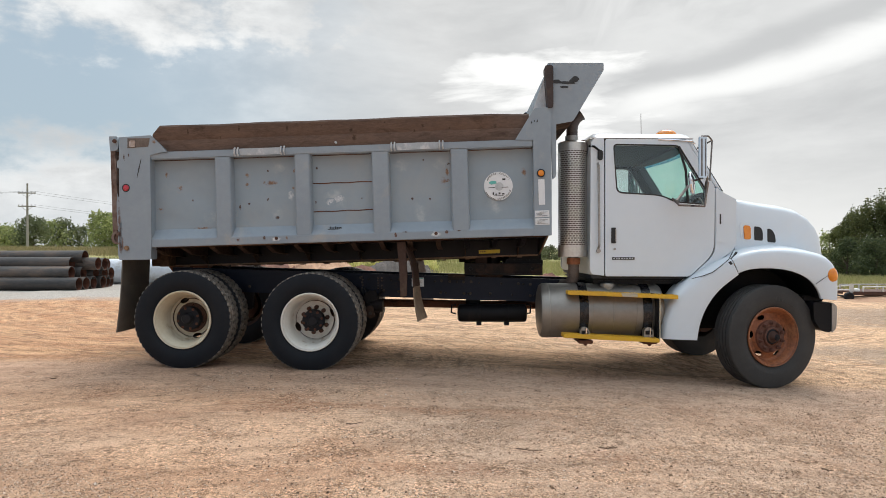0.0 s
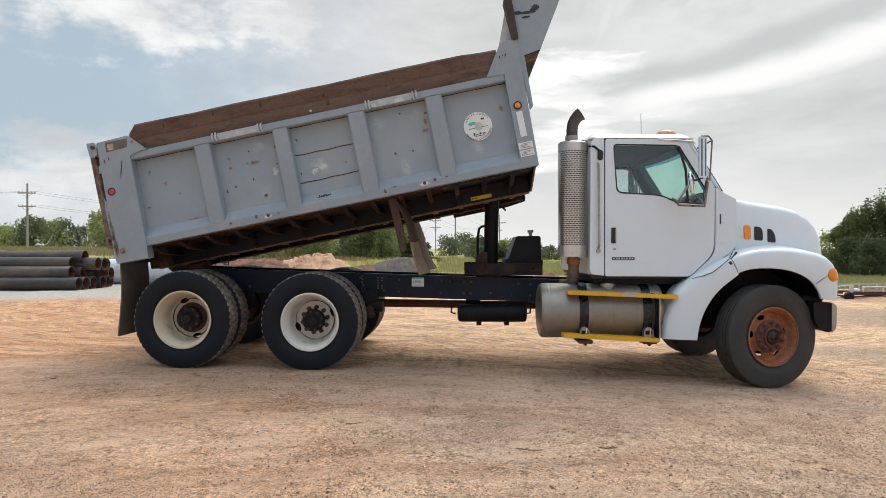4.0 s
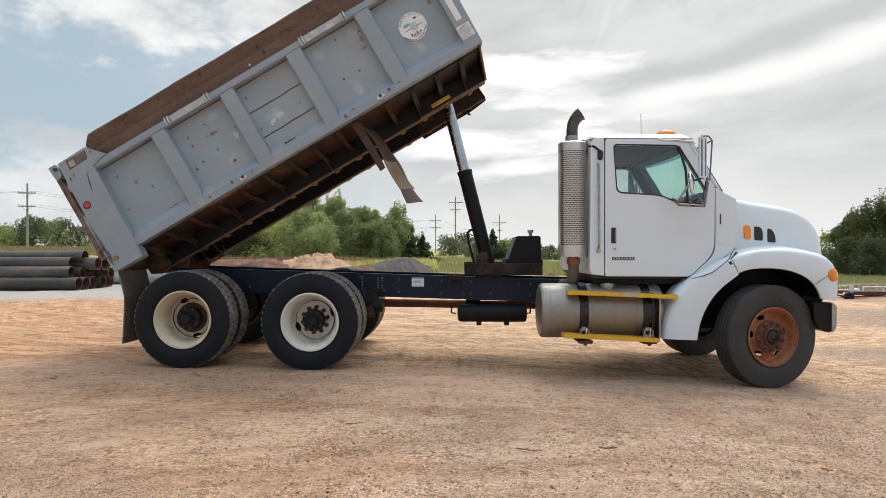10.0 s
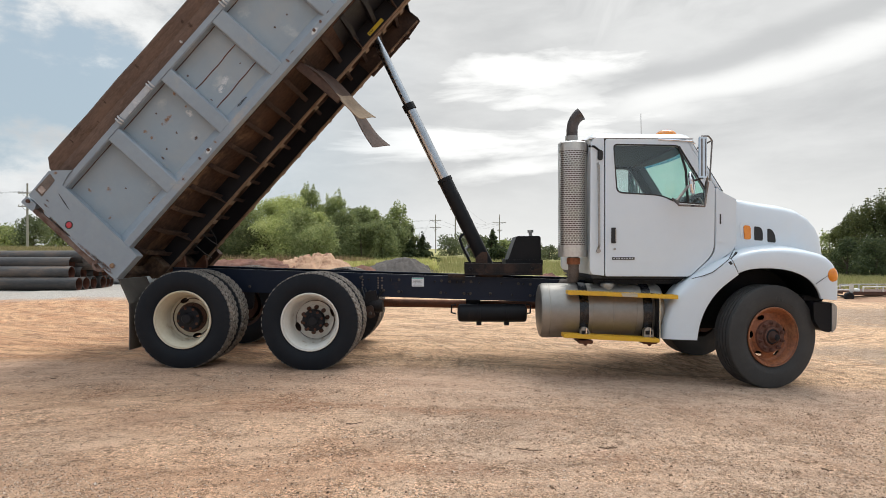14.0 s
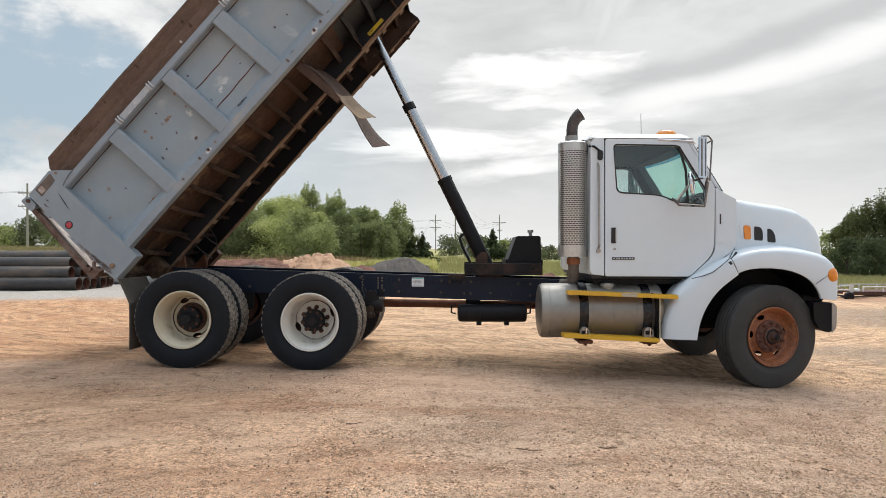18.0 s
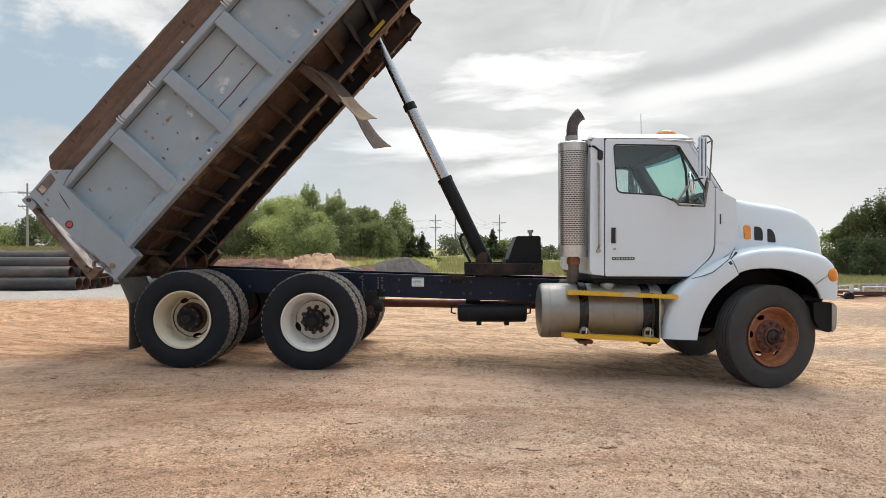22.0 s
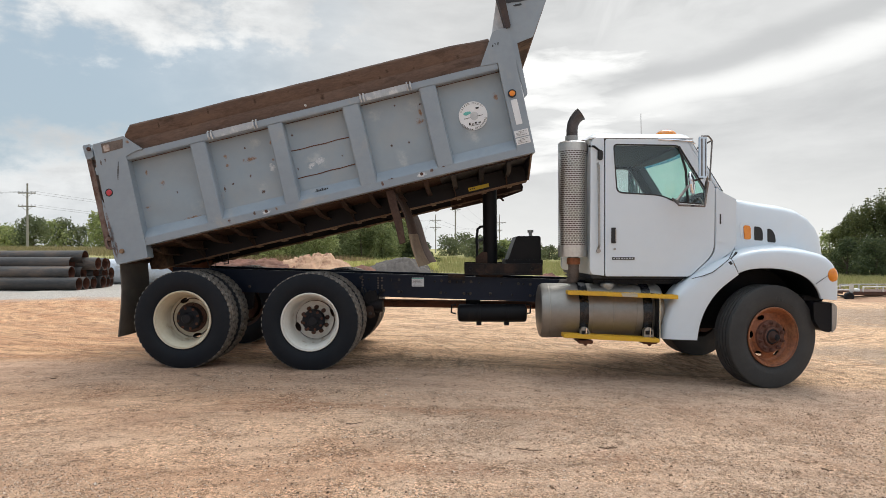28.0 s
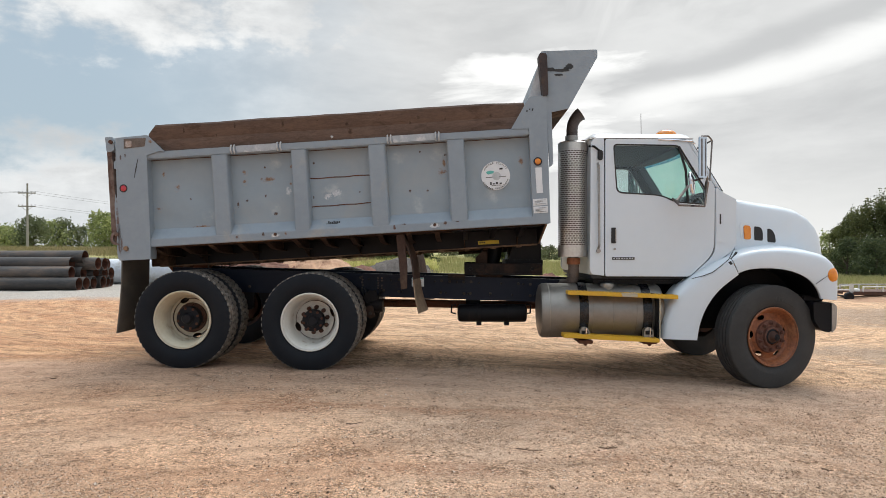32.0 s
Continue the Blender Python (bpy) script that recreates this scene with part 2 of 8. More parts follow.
M = {
    "bed": surface("bed_paint", *PAINT["bed"]),
    "bed_panel": surface("bed_panel_paint", *PAINT["bed_panel"]),
    "bed_dark": surface("bed_underside", (0.070, 0.041, 0.029), (0.036, 0.024, 0.019), 3, 0.88, 0, 0.3, 60, (0.19, 0.125, 0.082), 2.2, (0.45, 0.65), spec=0.2),
    "bed_floor": surface("bed_floor_underside", (0.088, 0.048, 0.031), (0.040, 0.025, 0.019), 2.2, 0.9, 0, 0.3, 40, (0.22, 0.135, 0.08), 1.8, (0.52, 0.74), spec=0.2),
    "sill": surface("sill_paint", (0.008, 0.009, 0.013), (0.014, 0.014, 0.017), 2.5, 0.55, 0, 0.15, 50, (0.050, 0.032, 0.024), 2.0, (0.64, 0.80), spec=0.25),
    "sill_rust": surface("sill_flange", (0.25, 0.17, 0.11), (0.13, 0.082, 0.054), 4, 0.85, 0, 0.3, 60),
    "board": surface("stained_plank", *PAINT["board"], grain=(0.7, 2.5, 2.5)),
    "knot": surface("plank_knot", (0.075, 0.046, 0.033), (0.045, 0.028, 0.02), 20, 0.8, 0, 0.3, 60),
    "worn": surface("worn_pale_paint", (0.40, 0.43, 0.46), (0.33, 0.36, 0.385), 9, 0.5, 0, 0.1, 60, (0.55, 0.56, 0.56), 8, (0.5, 0.65)),
    "gate": surface("rusty_tailgate", (0.13, 0.07, 0.05), (0.20, 0.16, 0.14), 2.5, 0.8, 0, 0.3, 60, (0.075, 0.035, 0.024), 2, (0.5, 0.66)),
    "recess": surface("latch_recess", (0.17, 0.135, 0.115), (0.11, 0.085, 0.07), 9, 0.8, 0, 0.3, 60),
    "liner": surface("worn_gate_liner", (0.60, 0.54, 0.50), (0.48, 0.41, 0.37), 3, 0.55, 0, 0.15, 40, (0.24, 0.16, 0.12), 2.5, (0.5, 0.7)),
    "rust": surface("rust", RUST, (0.09, 0.036, 0.02), 6, 0.88, 0.1, 0.4, 80),
    "rust_stain": surface("rust_stain", (0.19, 0.095, 0.05), (0.27, 0.18, 0.11), 12, 0.85, 0, 0.3, 80),
    "rust_orange": surface("rusted_rim", (0.38, 0.135, 0.052), (0.17, 0.062, 0.032), 5, 0.5, 0.1, 0.3, 90, (0.40, 0.19, 0.09), 5, (0.54, 0.72)),
    "hub_red": surface("rusted_hub", (0.16, 0.065, 0.042), (0.085, 0.038, 0.027), 7, 0.7, 0.1, 0.35, 80, (0.05, 0.028, 0.022), 6, (0.52, 0.7)),
    "hub_grease": surface("greasy_hub", (0.008, 0.009, 0.013), (0.014, 0.013, 0.015), 8, 0.6, 0, 0.35, 60, spec=0.25),
    "dark_rust": surface("dark_rust", (0.06, 0.03, 0.022), (0.10, 0.045, 0.028), 8, 0.8, 0.1, 0.4, 80),
    "halo": surface("stain_halo", (0.33, 0.31, 0.275), (0.30, 0.30, 0.29), 9, 0.6, 0, 0.1, 60),
    "scuff": surface("bare_scuff", (0.55, 0.57, 0.58), (0.42, 0.44, 0.46), 15, 0.5, 0, 0.15, 80),
    "white": surface("cab_paint", (0.665, 0.725, 0.775), (0.64, 0.70, 0.75), 0.7, 0.32, 0, 0.0, 12, (0.68, 0.68, 0.67), 0.9, (0.60, 0.9), coat=0.3, rvar=0.03),
    "black": surface("black_paint", (0.006, 0.0065, 0.008), (0.010, 0.010, 0.012), 4, 0.5, 0, 0.1, 60, (0.04, 0.03, 0.024), 2, (0.60, 0.80), spec=0.22),
    "gloss": surface("gloss_black_paint", (0.006, 0.0065, 0.008), (0.010, 0.010, 0.012), 4, 0.26, 0, 0.05, 40, (0.05, 0.04, 0.033), 3, (0.58, 0.78), spec=0.5),
    "chassis": surface("chassis_paint", (0.006, 0.011, 0.026), (0.010, 0.015, 0.028), 3, 0.45, 0, 0.12, 50, (0.05, 0.034, 0.026), 2.6, (0.60, 0.78), spec=0.22),
    "hoist": surface("hoist_frame_steel", (0.014, 0.011, 0.011), (0.008, 0.007, 0.008), 4, 0.7, 0, 0.2, 60, (0.07, 0.042, 0.03), 3, (0.52, 0.72), spec=0.3),
    "rubber": surface("tyre_rubber", (0.0085, 0.0108, 0.0150), (0.014, 0.0155, 0.0185), 2.2, 0.6, 0, 0.12, 90, (0.034, 0.030, 0.027), 1.6, (0.56, 0.88), spec=0.17),
    # dusty tread, with skylight on the lugs added into the base colour
    "tread": surface("tyre_tread", (0.22, 0.19, 0.16), (0.095, 0.084, 0.072), 5, 0.88, 0, 0.3, 70, (0.28, 0.235, 0.19), 3, (0.5, 0.75)),
    "steer_rubber": surface("steer_tyre_rubber", (0.036, 0.035, 0.034), (0.050, 0.048, 0.046), 3, 0.75, 0, 0.12, 90, (0.085, 0.075, 0.066), 2.2, (0.52, 0.8), spec=0.35),
    "flap": surface("rubber_flap", (0.10, 0.088, 0.074), (0.15, 0.13, 0.107), 3, 0.7, 0, 0.12, 60, (0.12, 0.10, 0.083), 2, (0.5, 0.8)),
    # tan of the flap's lit end; the light is in the colour
    "belt_lit": surface("tan_belting", (0.30, 0.215, 0.14), (0.20, 0.14, 0.095), 4, 0.85, 0, 0.25, 60, (0.38, 0.29, 0.20), 2.5, (0.5, 0.7)),
    "belt_dark": surface("dark_belting", (0.070, 0.036, 0.024), (0.040, 0.022, 0.016), 4, 0.85, 0, 0.25, 60, (0.10, 0.065, 0.046), 2.5, (0.5, 0.7)),
    "cream": surface("cream_rim", (0.60, 0.52, 0.37), (0.66, 0.60, 0.47), 3, 0.45, 0, 0.06, 70, (0.36, 0.25, 0.14), 5, (0.54, 0.76)),
    "white_rim": surface("white_rim", (0.74, 0.72, 0.66), (0.66, 0.63, 0.56), 3, 0.42, 0, 0.06, 70, (0.34, 0.23, 0.14), 6, (0.57, 0.78)),
    "alu": surface("brushed_aluminium", (0.325, 0.305, 0.275), (0.275, 0.255, 0.23), 1.5, 0.46, 0.8, 0.04, 90, (0.31, 0.27, 0.225), 1.7, (0.56, 0.82), grain=(0.8, 1, 1), rvar=0.06),
    "chrome": surface("chrome", (0.75, 0.76, 0.78), (0.7, 0.7, 0.72), 4, 0.12, 1.0, 0, rvar=0.04),
    "rod": surface("hoist_rod", (0.50, 0.52, 0.545), (0.38, 0.40, 0.42), 3, 0.27, 1.0, 0.02, 60, (0.2, 0.2, 0.2), 5, (0.62, 0.8)),
    "steel": surface("dull_steel", (0.40, 0.39, 0.37), (0.30, 0.29, 0.27), 5, 0.42, 0.85, 0.08, 70),
    "shield": surface("perforated_shield", (0.66, 0.64, 0.60), (0.52, 0.50, 0.47), 4, 0.36, 0.85, 0.06, 70),
    "yellow": surface("yellow_step_paint", (0.72, 0.42, 0.02), (0.62, 0.35, 0.03), 6, 0.5, 0, 0.12, 70, (0.30, 0.24, 0.16), 5, (0.62, 0.75)),
    "worn_step": surface("worn_step_metal", (0.42, 0.40, 0.36), (0.50, 0.42, 0.24), 9, 0.5, 0.4, 0.2, 70),
    "amber": surface("amber_lens", (0.80, 0.27, 0.015), (0.7, 0.2, 0.01), 20, 0.2, 0, 0.05, 120, coat=0.6),
    "red_lens": surface("red_lens", (0.50, 0.035, 0.055), (0.4, 0.03, 0.04), 20, 0.25, 0, 0.05, 120, coat=0.6),
    "decal": surface("white_decal", (0.74, 0.76, 0.77), (0.68, 0.70, 0.72), 12, 0.45, 0, 0),
    "ink": surface("black_print", (0.02, 0.02, 0.022), (0.03, 0.03, 0.03), 12, 0.5, 0, 0),
    "teal": surface("teal_print", (0.10, 0.42, 0.36), (0.14, 0.46, 0.42), 12, 0.5, 0, 0),
    "yellow_label": surface("yellow_label", (0.55, 0.42, 0.02), (0.48, 0.36, 0.03), 12, 0.5, 0, 0),
    "interior": surface("cab_trim", (0.062, 0.068, 0.078), (0.05, 0.055, 0.062), 5, 0.75, 0, 0.1, 60),
    "seat": surface("seat_cloth", (0.06, 0.065, 0.07), (0.045, 0.048, 0.052), 8, 0.9, 0, 0.2, 90),
    "seal": surface("window_rubber", (0.012, 0.012, 0.013), (0.02, 0.02, 0.02), 8, 0.6, 0, 0),
    "glass": glass("side_glass", (0.84, 0.90, 0.89)),
    "windscreen": glass("windscreen_glass", (0.58, 0.88, 0.78)),
    "visor": glass("visor_band", (0.18, 0.42, 0.58), 0.05, 0.04),
    "upright": surface("tarred_upright", (0.060, 0.043, 0.040), (0.035, 0.026, 0.025), 5, 0.8, 0, 0.3, 50, (0.10, 0.07, 0.055), 3, (0.55, 0.7)),
    "stack": surface("burnt_stack_pipe", (0.10, 0.085, 0.080), (0.055, 0.046, 0.044), 8, 0.6, 0.3, 0.25, 70, (0.045, 0.04, 0.04), 5, (0.5, 0.68)),
    "dusty_bolt": surface("dusty_bolt", (0.03, 0.026, 0.024), (0.06, 0.05, 0.042), 20, 0.8, 0, 0.2, 60),
    "member": surface("rusty_cross_member", (0.065, 0.040, 0.029), (0.034, 0.022, 0.018), 4, 0.85, 0, 0.3, 60, (0.18, 0.12, 0.08), 3, (0.53, 0.72), spec=0.25),
    "bracket": surface("dull_bracket_steel", (0.30, 0.27, 0.25), (0.16, 0.14, 0.13), 9, 0.32, 0.9, 0.1, 70),
    "mirror": surface("mirror_glass", (0.85, 0.86, 0.87), (0.85, 0.86, 0.87), 2, 0.03, 1.0, 0, rvar=0),
}


SPOTS = {
    "rust_stain": ((0.17, 0.085, 0.045), (0.28, 0.17, 0.10), 22, 0.95, 0.05), "dark_rust": ((0.05, 0.028, 0.02), (0.10, 0.05, 0.03), 45, 0.95, 0.3), "rust": ((0.13, 0.05, 0.027), (0.08, 0.035, 0.02), 30, 0.95, 0.3),
    "halo": ((0.37, 0.34, 0.29), (0.31, 0.30, 0.285), 12, 0.7, -0.3), "scuff": ((0.60, 0.62, 0.63), (0.46, 0.48, 0.50), 18, 0.9, 0.15), "rubbed": ((0.47, 0.49, 0.50), (0.37, 0.40, 0.42), 5, 0.75, -0.4),
    "knot": ((0.055, 0.034, 0.025), (0.035, 0.022, 0.017), 24, 0.9, 0.0), "gate": ((0.13, 0.07, 0.05), (0.09, 0.042, 0.028), 20, 0.9, 0.1), "whitewash": ((0.66, 0.69, 0.71), (0.52, 0.56, 0.59), 9, 1.0, 0.45)}
for key, spot in SPOTS.items():
    M[key + "_on_panel"] = surface(key + "_on_panel", *PAINT["bed_panel"], spot=spot)
    M[key + "_on_bed"] = surface(key + "_on_bed", *PAINT["bed"], spot=spot)
    M[key + "_on_board"] = surface(key + "_on_board", *PAINT["board"], grain=(0.7, 2.5, 2.5), spot=spot)


# ---- mesh helpers ----
def part(name, bm, material, parent=None, label="", sharp=35):
    """Links a bmesh (or a mesh) as one mesh object, under parent if there is one."""
    if isinstance(bm, bmesh.types.BMesh):
        me = bpy.data.meshes.new(name)
        bmesh.ops.recalc_face_normals(bm, faces=bm.faces)
        bm.to_mesh(me)
        bm.free()
    else:
        me = bm
    me.materials.clear()
    me.materials.append(M[material] if isinstance(material, str) else material)
    me.polygons.foreach_set("use_smooth", [True] * len(me.polygons))
    me.set_sharp_from_angle(angle=radians(sharp))
    ob = new(name, me)
    if parent:
        ob.parent = parent
    if label:
        ob["label"] = label
    return ob


def share(ob, m, parent=None):
    """Another object on the same mesh at pose m."""
    o = new(ob.name.split(".")[0], ob.data)
    o.parent = parent or ob.parent
    o.matrix_basis = m
    if "label" in ob:
        o["label"] = ob["label"]
    return o


def box(x0, x1, y0, y1, z0, z1, bev=0.0, bm=None):
    own = bmesh.new()
    v = [own.verts.new((x, y, z)) for x in (x0, x1) for y in (y0, y1) for z in (z0, z1)]
    for f in ((0, 1, 3, 2), (4, 6, 7, 5), (0, 4, 5, 1), (2, 3, 7, 6), (0, 2, 6, 4), (1, 5, 7, 3)):
        own.faces.new([v[i] for i in f])
    return finish(own, bev, bm)


def finish(own, bev, bm):
    if bev:
        bmesh.ops.bevel(own, geom=own.edges[:], offset=bev, segments=2, affect="EDGES", clamp_overlap=True)
    if bm is None:
        return own
    me = bpy.data.meshes.new("tmp")
    own.to_mesh(me)
    own.free()
    bm.from_mesh(me)
    bpy.data.meshes.remove(me)
    return bm


def prism(pts, axis, c0, c1, bev=0.0, bm=None):
    """A polygon pushed along an axis: pts are (x, z) for y, (y, z) for x, (x, y) for z."""
    own = bmesh.new()
    at = {"y": lambda p, c: (p[0], c, p[1]), "x": lambda p, c: (c, p[0], p[1]), "z": lambda p, c: (p[0], p[1], c)}[axis]
    a = [own.verts.new(at(p, c0)) for p in pts]
    b = [own.verts.new(at(p, c1)) for p in pts]
    own.faces.new(a), own.faces.new(b[::-1])
    for i in range(len(pts)):
        j = (i + 1) % len(pts)
        own.faces.new((a[i], a[j], b[j], b[i]))
    return finish(own, bev, bm)


def tube(path, r, seg=12, bm=None, caps=True):
    """A round bar along a path; r is one radius or one per point."""
    bm = bm or bmesh.new()
    path = [Vector(p) for p in path]
    rs = r if isinstance(r, (list, tuple)) else [r] * len(path)
    rings = []
    for i, p in enumerate(path):
        d = (path[min(i + 1, len(path) - 1)] - path[max(i - 1, 0)]).normalized()
        if i == 0:
            side = d.cross(Vector((0, 0, 1)) if abs(d.z) < 0.9 else Vector((1, 0, 0))).normalized()
        else:
            side = (side - d * side.dot(d)).normalized()
        up = side.cross(d)
        rings.append([bm.verts.new(p + rs[i] * (math.cos(k * 2 * math.pi / seg) * side + math.sin(k * 2 * math.pi / seg) * up)) for k in range(seg)])
    for a, b in zip(rings, rings[1:]):
        for k in range(seg):
            bm.faces.new((a[k], a[(k + 1) % seg], b[(k + 1) % seg], b[k]))
    if caps:
        bm.faces.new(rings[0][::-1]), bm.faces.new(rings[-1])
    return bm


def lathe(profile, axis="y", c=(0, 0, 0), seg=48, bm=None, wobble=None, closed=False):
    """Turns (radius, place along the axis) about the axis through c. wobble(k, i) may lessen a radius."""
    bm = bm or bmesh.new()
    rings = []
    for k in range(seg):
        a = 2 * math.pi * k / seg
        ring = []
        for i, (r, t) in enumerate(profile):
            r = max(r - (wobble(k, i) if wobble else 0), 0.0005)
            p = {"y": (r * math.cos(a), t, r * math.sin(a)), "x": (t, r * math.cos(a), r * math.sin(a)), "z": (r * math.cos(a), r * math.sin(a), t)}[axis]
            ring.append(bm.verts.new(Vector(c) + Vector(p)))
        rings.append(ring)
    m = len(profile)
    for k in range(seg):
        a, b = rings[k], rings[(k + 1) % seg]
        for i in range(m if closed else m - 1):
            j = (i + 1) % m
            bm.faces.new((a[i], a[j], b[j], b[i]))
    return bm


def plate(outline, holes, thick, y, bev=0.0):
    """A plate in the x-z plane with holes, its middle at y; gives a mesh."""
    cu = bpy.data.curves.new("plate", "CURVE")
    cu.dimensions, cu.fill_mode, cu.extrude, cu.bevel_depth, cu.bevel_resolution = "2D", "BOTH", max(thick / 2 - bev, 0.0005), bev, 1
    cu.offset = -bev
    for pts in (outline, *holes):
        s = cu.splines.new("POLY")
        s.points.add(len(pts) - 1)
        for q, p in zip(s.points, pts):
            q.co = (p[0], p[1], 0, 1)
        s.use_cyclic_u = True
    ob = new("plate", cu)
    me = bpy.data.meshes.new_from_object(ob.evaluated_get(bpy.context.evaluated_depsgraph_get()))
    bpy.data.objects.remove(ob)
    bpy.data.curves.remove(cu)
    me.transform(Matrix(((1, 0, 0, 0), (0, 0, -1, y), (0, 1, 0, 0), (0, 0, 0, 1))))
    return me


def rounded(pts, r, n=5):
    """The polygon with its corners rounded to radius r (one, or one per corner)."""
    out = []
    for i, p in enumerate(pts):
        p, a, b = Vector(p), Vector(pts[i - 1]), Vector(pts[(i + 1) % len(pts)])
        rr = r[i] if isinstance(r, (list, tuple)) else r
        if rr <= 0:
            out.append(tuple(p))
            continue
        da, db = (a - p), (b - p)
        k = min(rr, da.length * 0.45, db.length * 0.45)
        s, e = p + da.normalized() * k, p + db.normalized() * k
        for j in range(n + 1):
            t = j / n
            out.append(tuple((1 - t) ** 2 * s + 2 * t * (1 - t) * p + t * t * e))
    return out


def sheet(rows, bm=None):
    """A surface through rows of points."""
    bm = bm or bmesh.new()
    v = [[bm.verts.new(p) for p in r] for r in rows]
    for a, b in zip(v, v[1:]):
        for i in range(len(a) - 1):
            bm.faces.new((a[i], a[i + 1], b[i + 1], b[i]))
    return bm


def thicken(bm, t):
    bmesh.ops.recalc_face_normals(bm, faces=bm.faces)
    bmesh.ops.solidify(bm, geom=bm.faces[:], thickness=t)
    return bm


def height(x, y):
    """The lie of the land."""
    q = 6 * math.tanh(x / 6)
    z = 0.0377 - 0.0304 * q - 0.0047 * q * q
    s = min(max((y - 22.4) / 29, 0), 1)
    s = s * s * (3 - 2 * s)
    side = math.tanh((x + 2) / 22)
    return z * (1 - 0.6 * s) + s * (0.42 - 0.78 * side)


def empty(name, m=None):
    e = new(name)
    e.empty_display_size = 0.2
    if m is not None:
        e.matrix_basis = m
    return e


# ---- the dump truck: x forward, y across from its near side, z up ----
W = 2.44
truck = empty("dump_truck", pose(0, 6.724, 0, 0, 0, -1.7))
tagged(truck, "white tandem-axle dump truck with a dented grey steel tipping bed", "dump truck")


def mirrored(y0, y1, far):
    return (W - y1, W - y0) if far else (y0, y1)


# ---- tipping bed, about its rear hinge: x along the floor, z up from the hinge ----
HINGE = (-3.188, 0, 1.104)
PIVOT = (-3.232, 0, 1.092)
bed = part("dump_body", box(-0.2, 4.30, 0.10, W - 0.10, 0.262, 0.285, 0.004), "bed_floor", truck, "grey steel tipping bed with a brown rusty underside")
bed.matrix_basis = pose(*HINGE, 0, -1.683, 0)


def rib_profile(x0, x1):
    return [(x0 - 0.012, 0.125), (x0, 0.012), (x0 + 0.012, 0.0), (x1 - 0.012, 0.0), (x1, 0.012), (x1 + 0.012, 0.125)]


MEMBER_AT = 0.055
PANELS = ((0.075, 0.80), (0.94, 1.66), (1.79, 2.48), (2.63, 3.32), (3.465, 4.175))


def dented(x, z, far=False):
    """How far in the dented side sheet lies."""
    for x0, x1 in PANELS:
        if x0 <= x <= x1:
            edge = min(1.0, (x - x0) / 0.15, (x1 - x) / 0.15) * min(1.0, (z - 0.44) / 0.15, (1.24 - z) / 0.15)
            return 0.102 + 0.020 * max(edge, 0) * (noise.noise((x * 2.2, z * 2.6, 3.0 if far else 0.0)) + 0.25) + 0.004 * max(edge, 0) * noise.noise((x * 7, z * 7, 5.0))
    return 0.102


def board_face(x, z):
    """The outward lean of the timber sideboard, which dies out behind the front gusset."""
    k = min(max((3.98 - x) / 0.25, 0), 1)
    return 0.03 - 0.062 * k * min(max((z - 1.28) / 0.28, 0), 1)


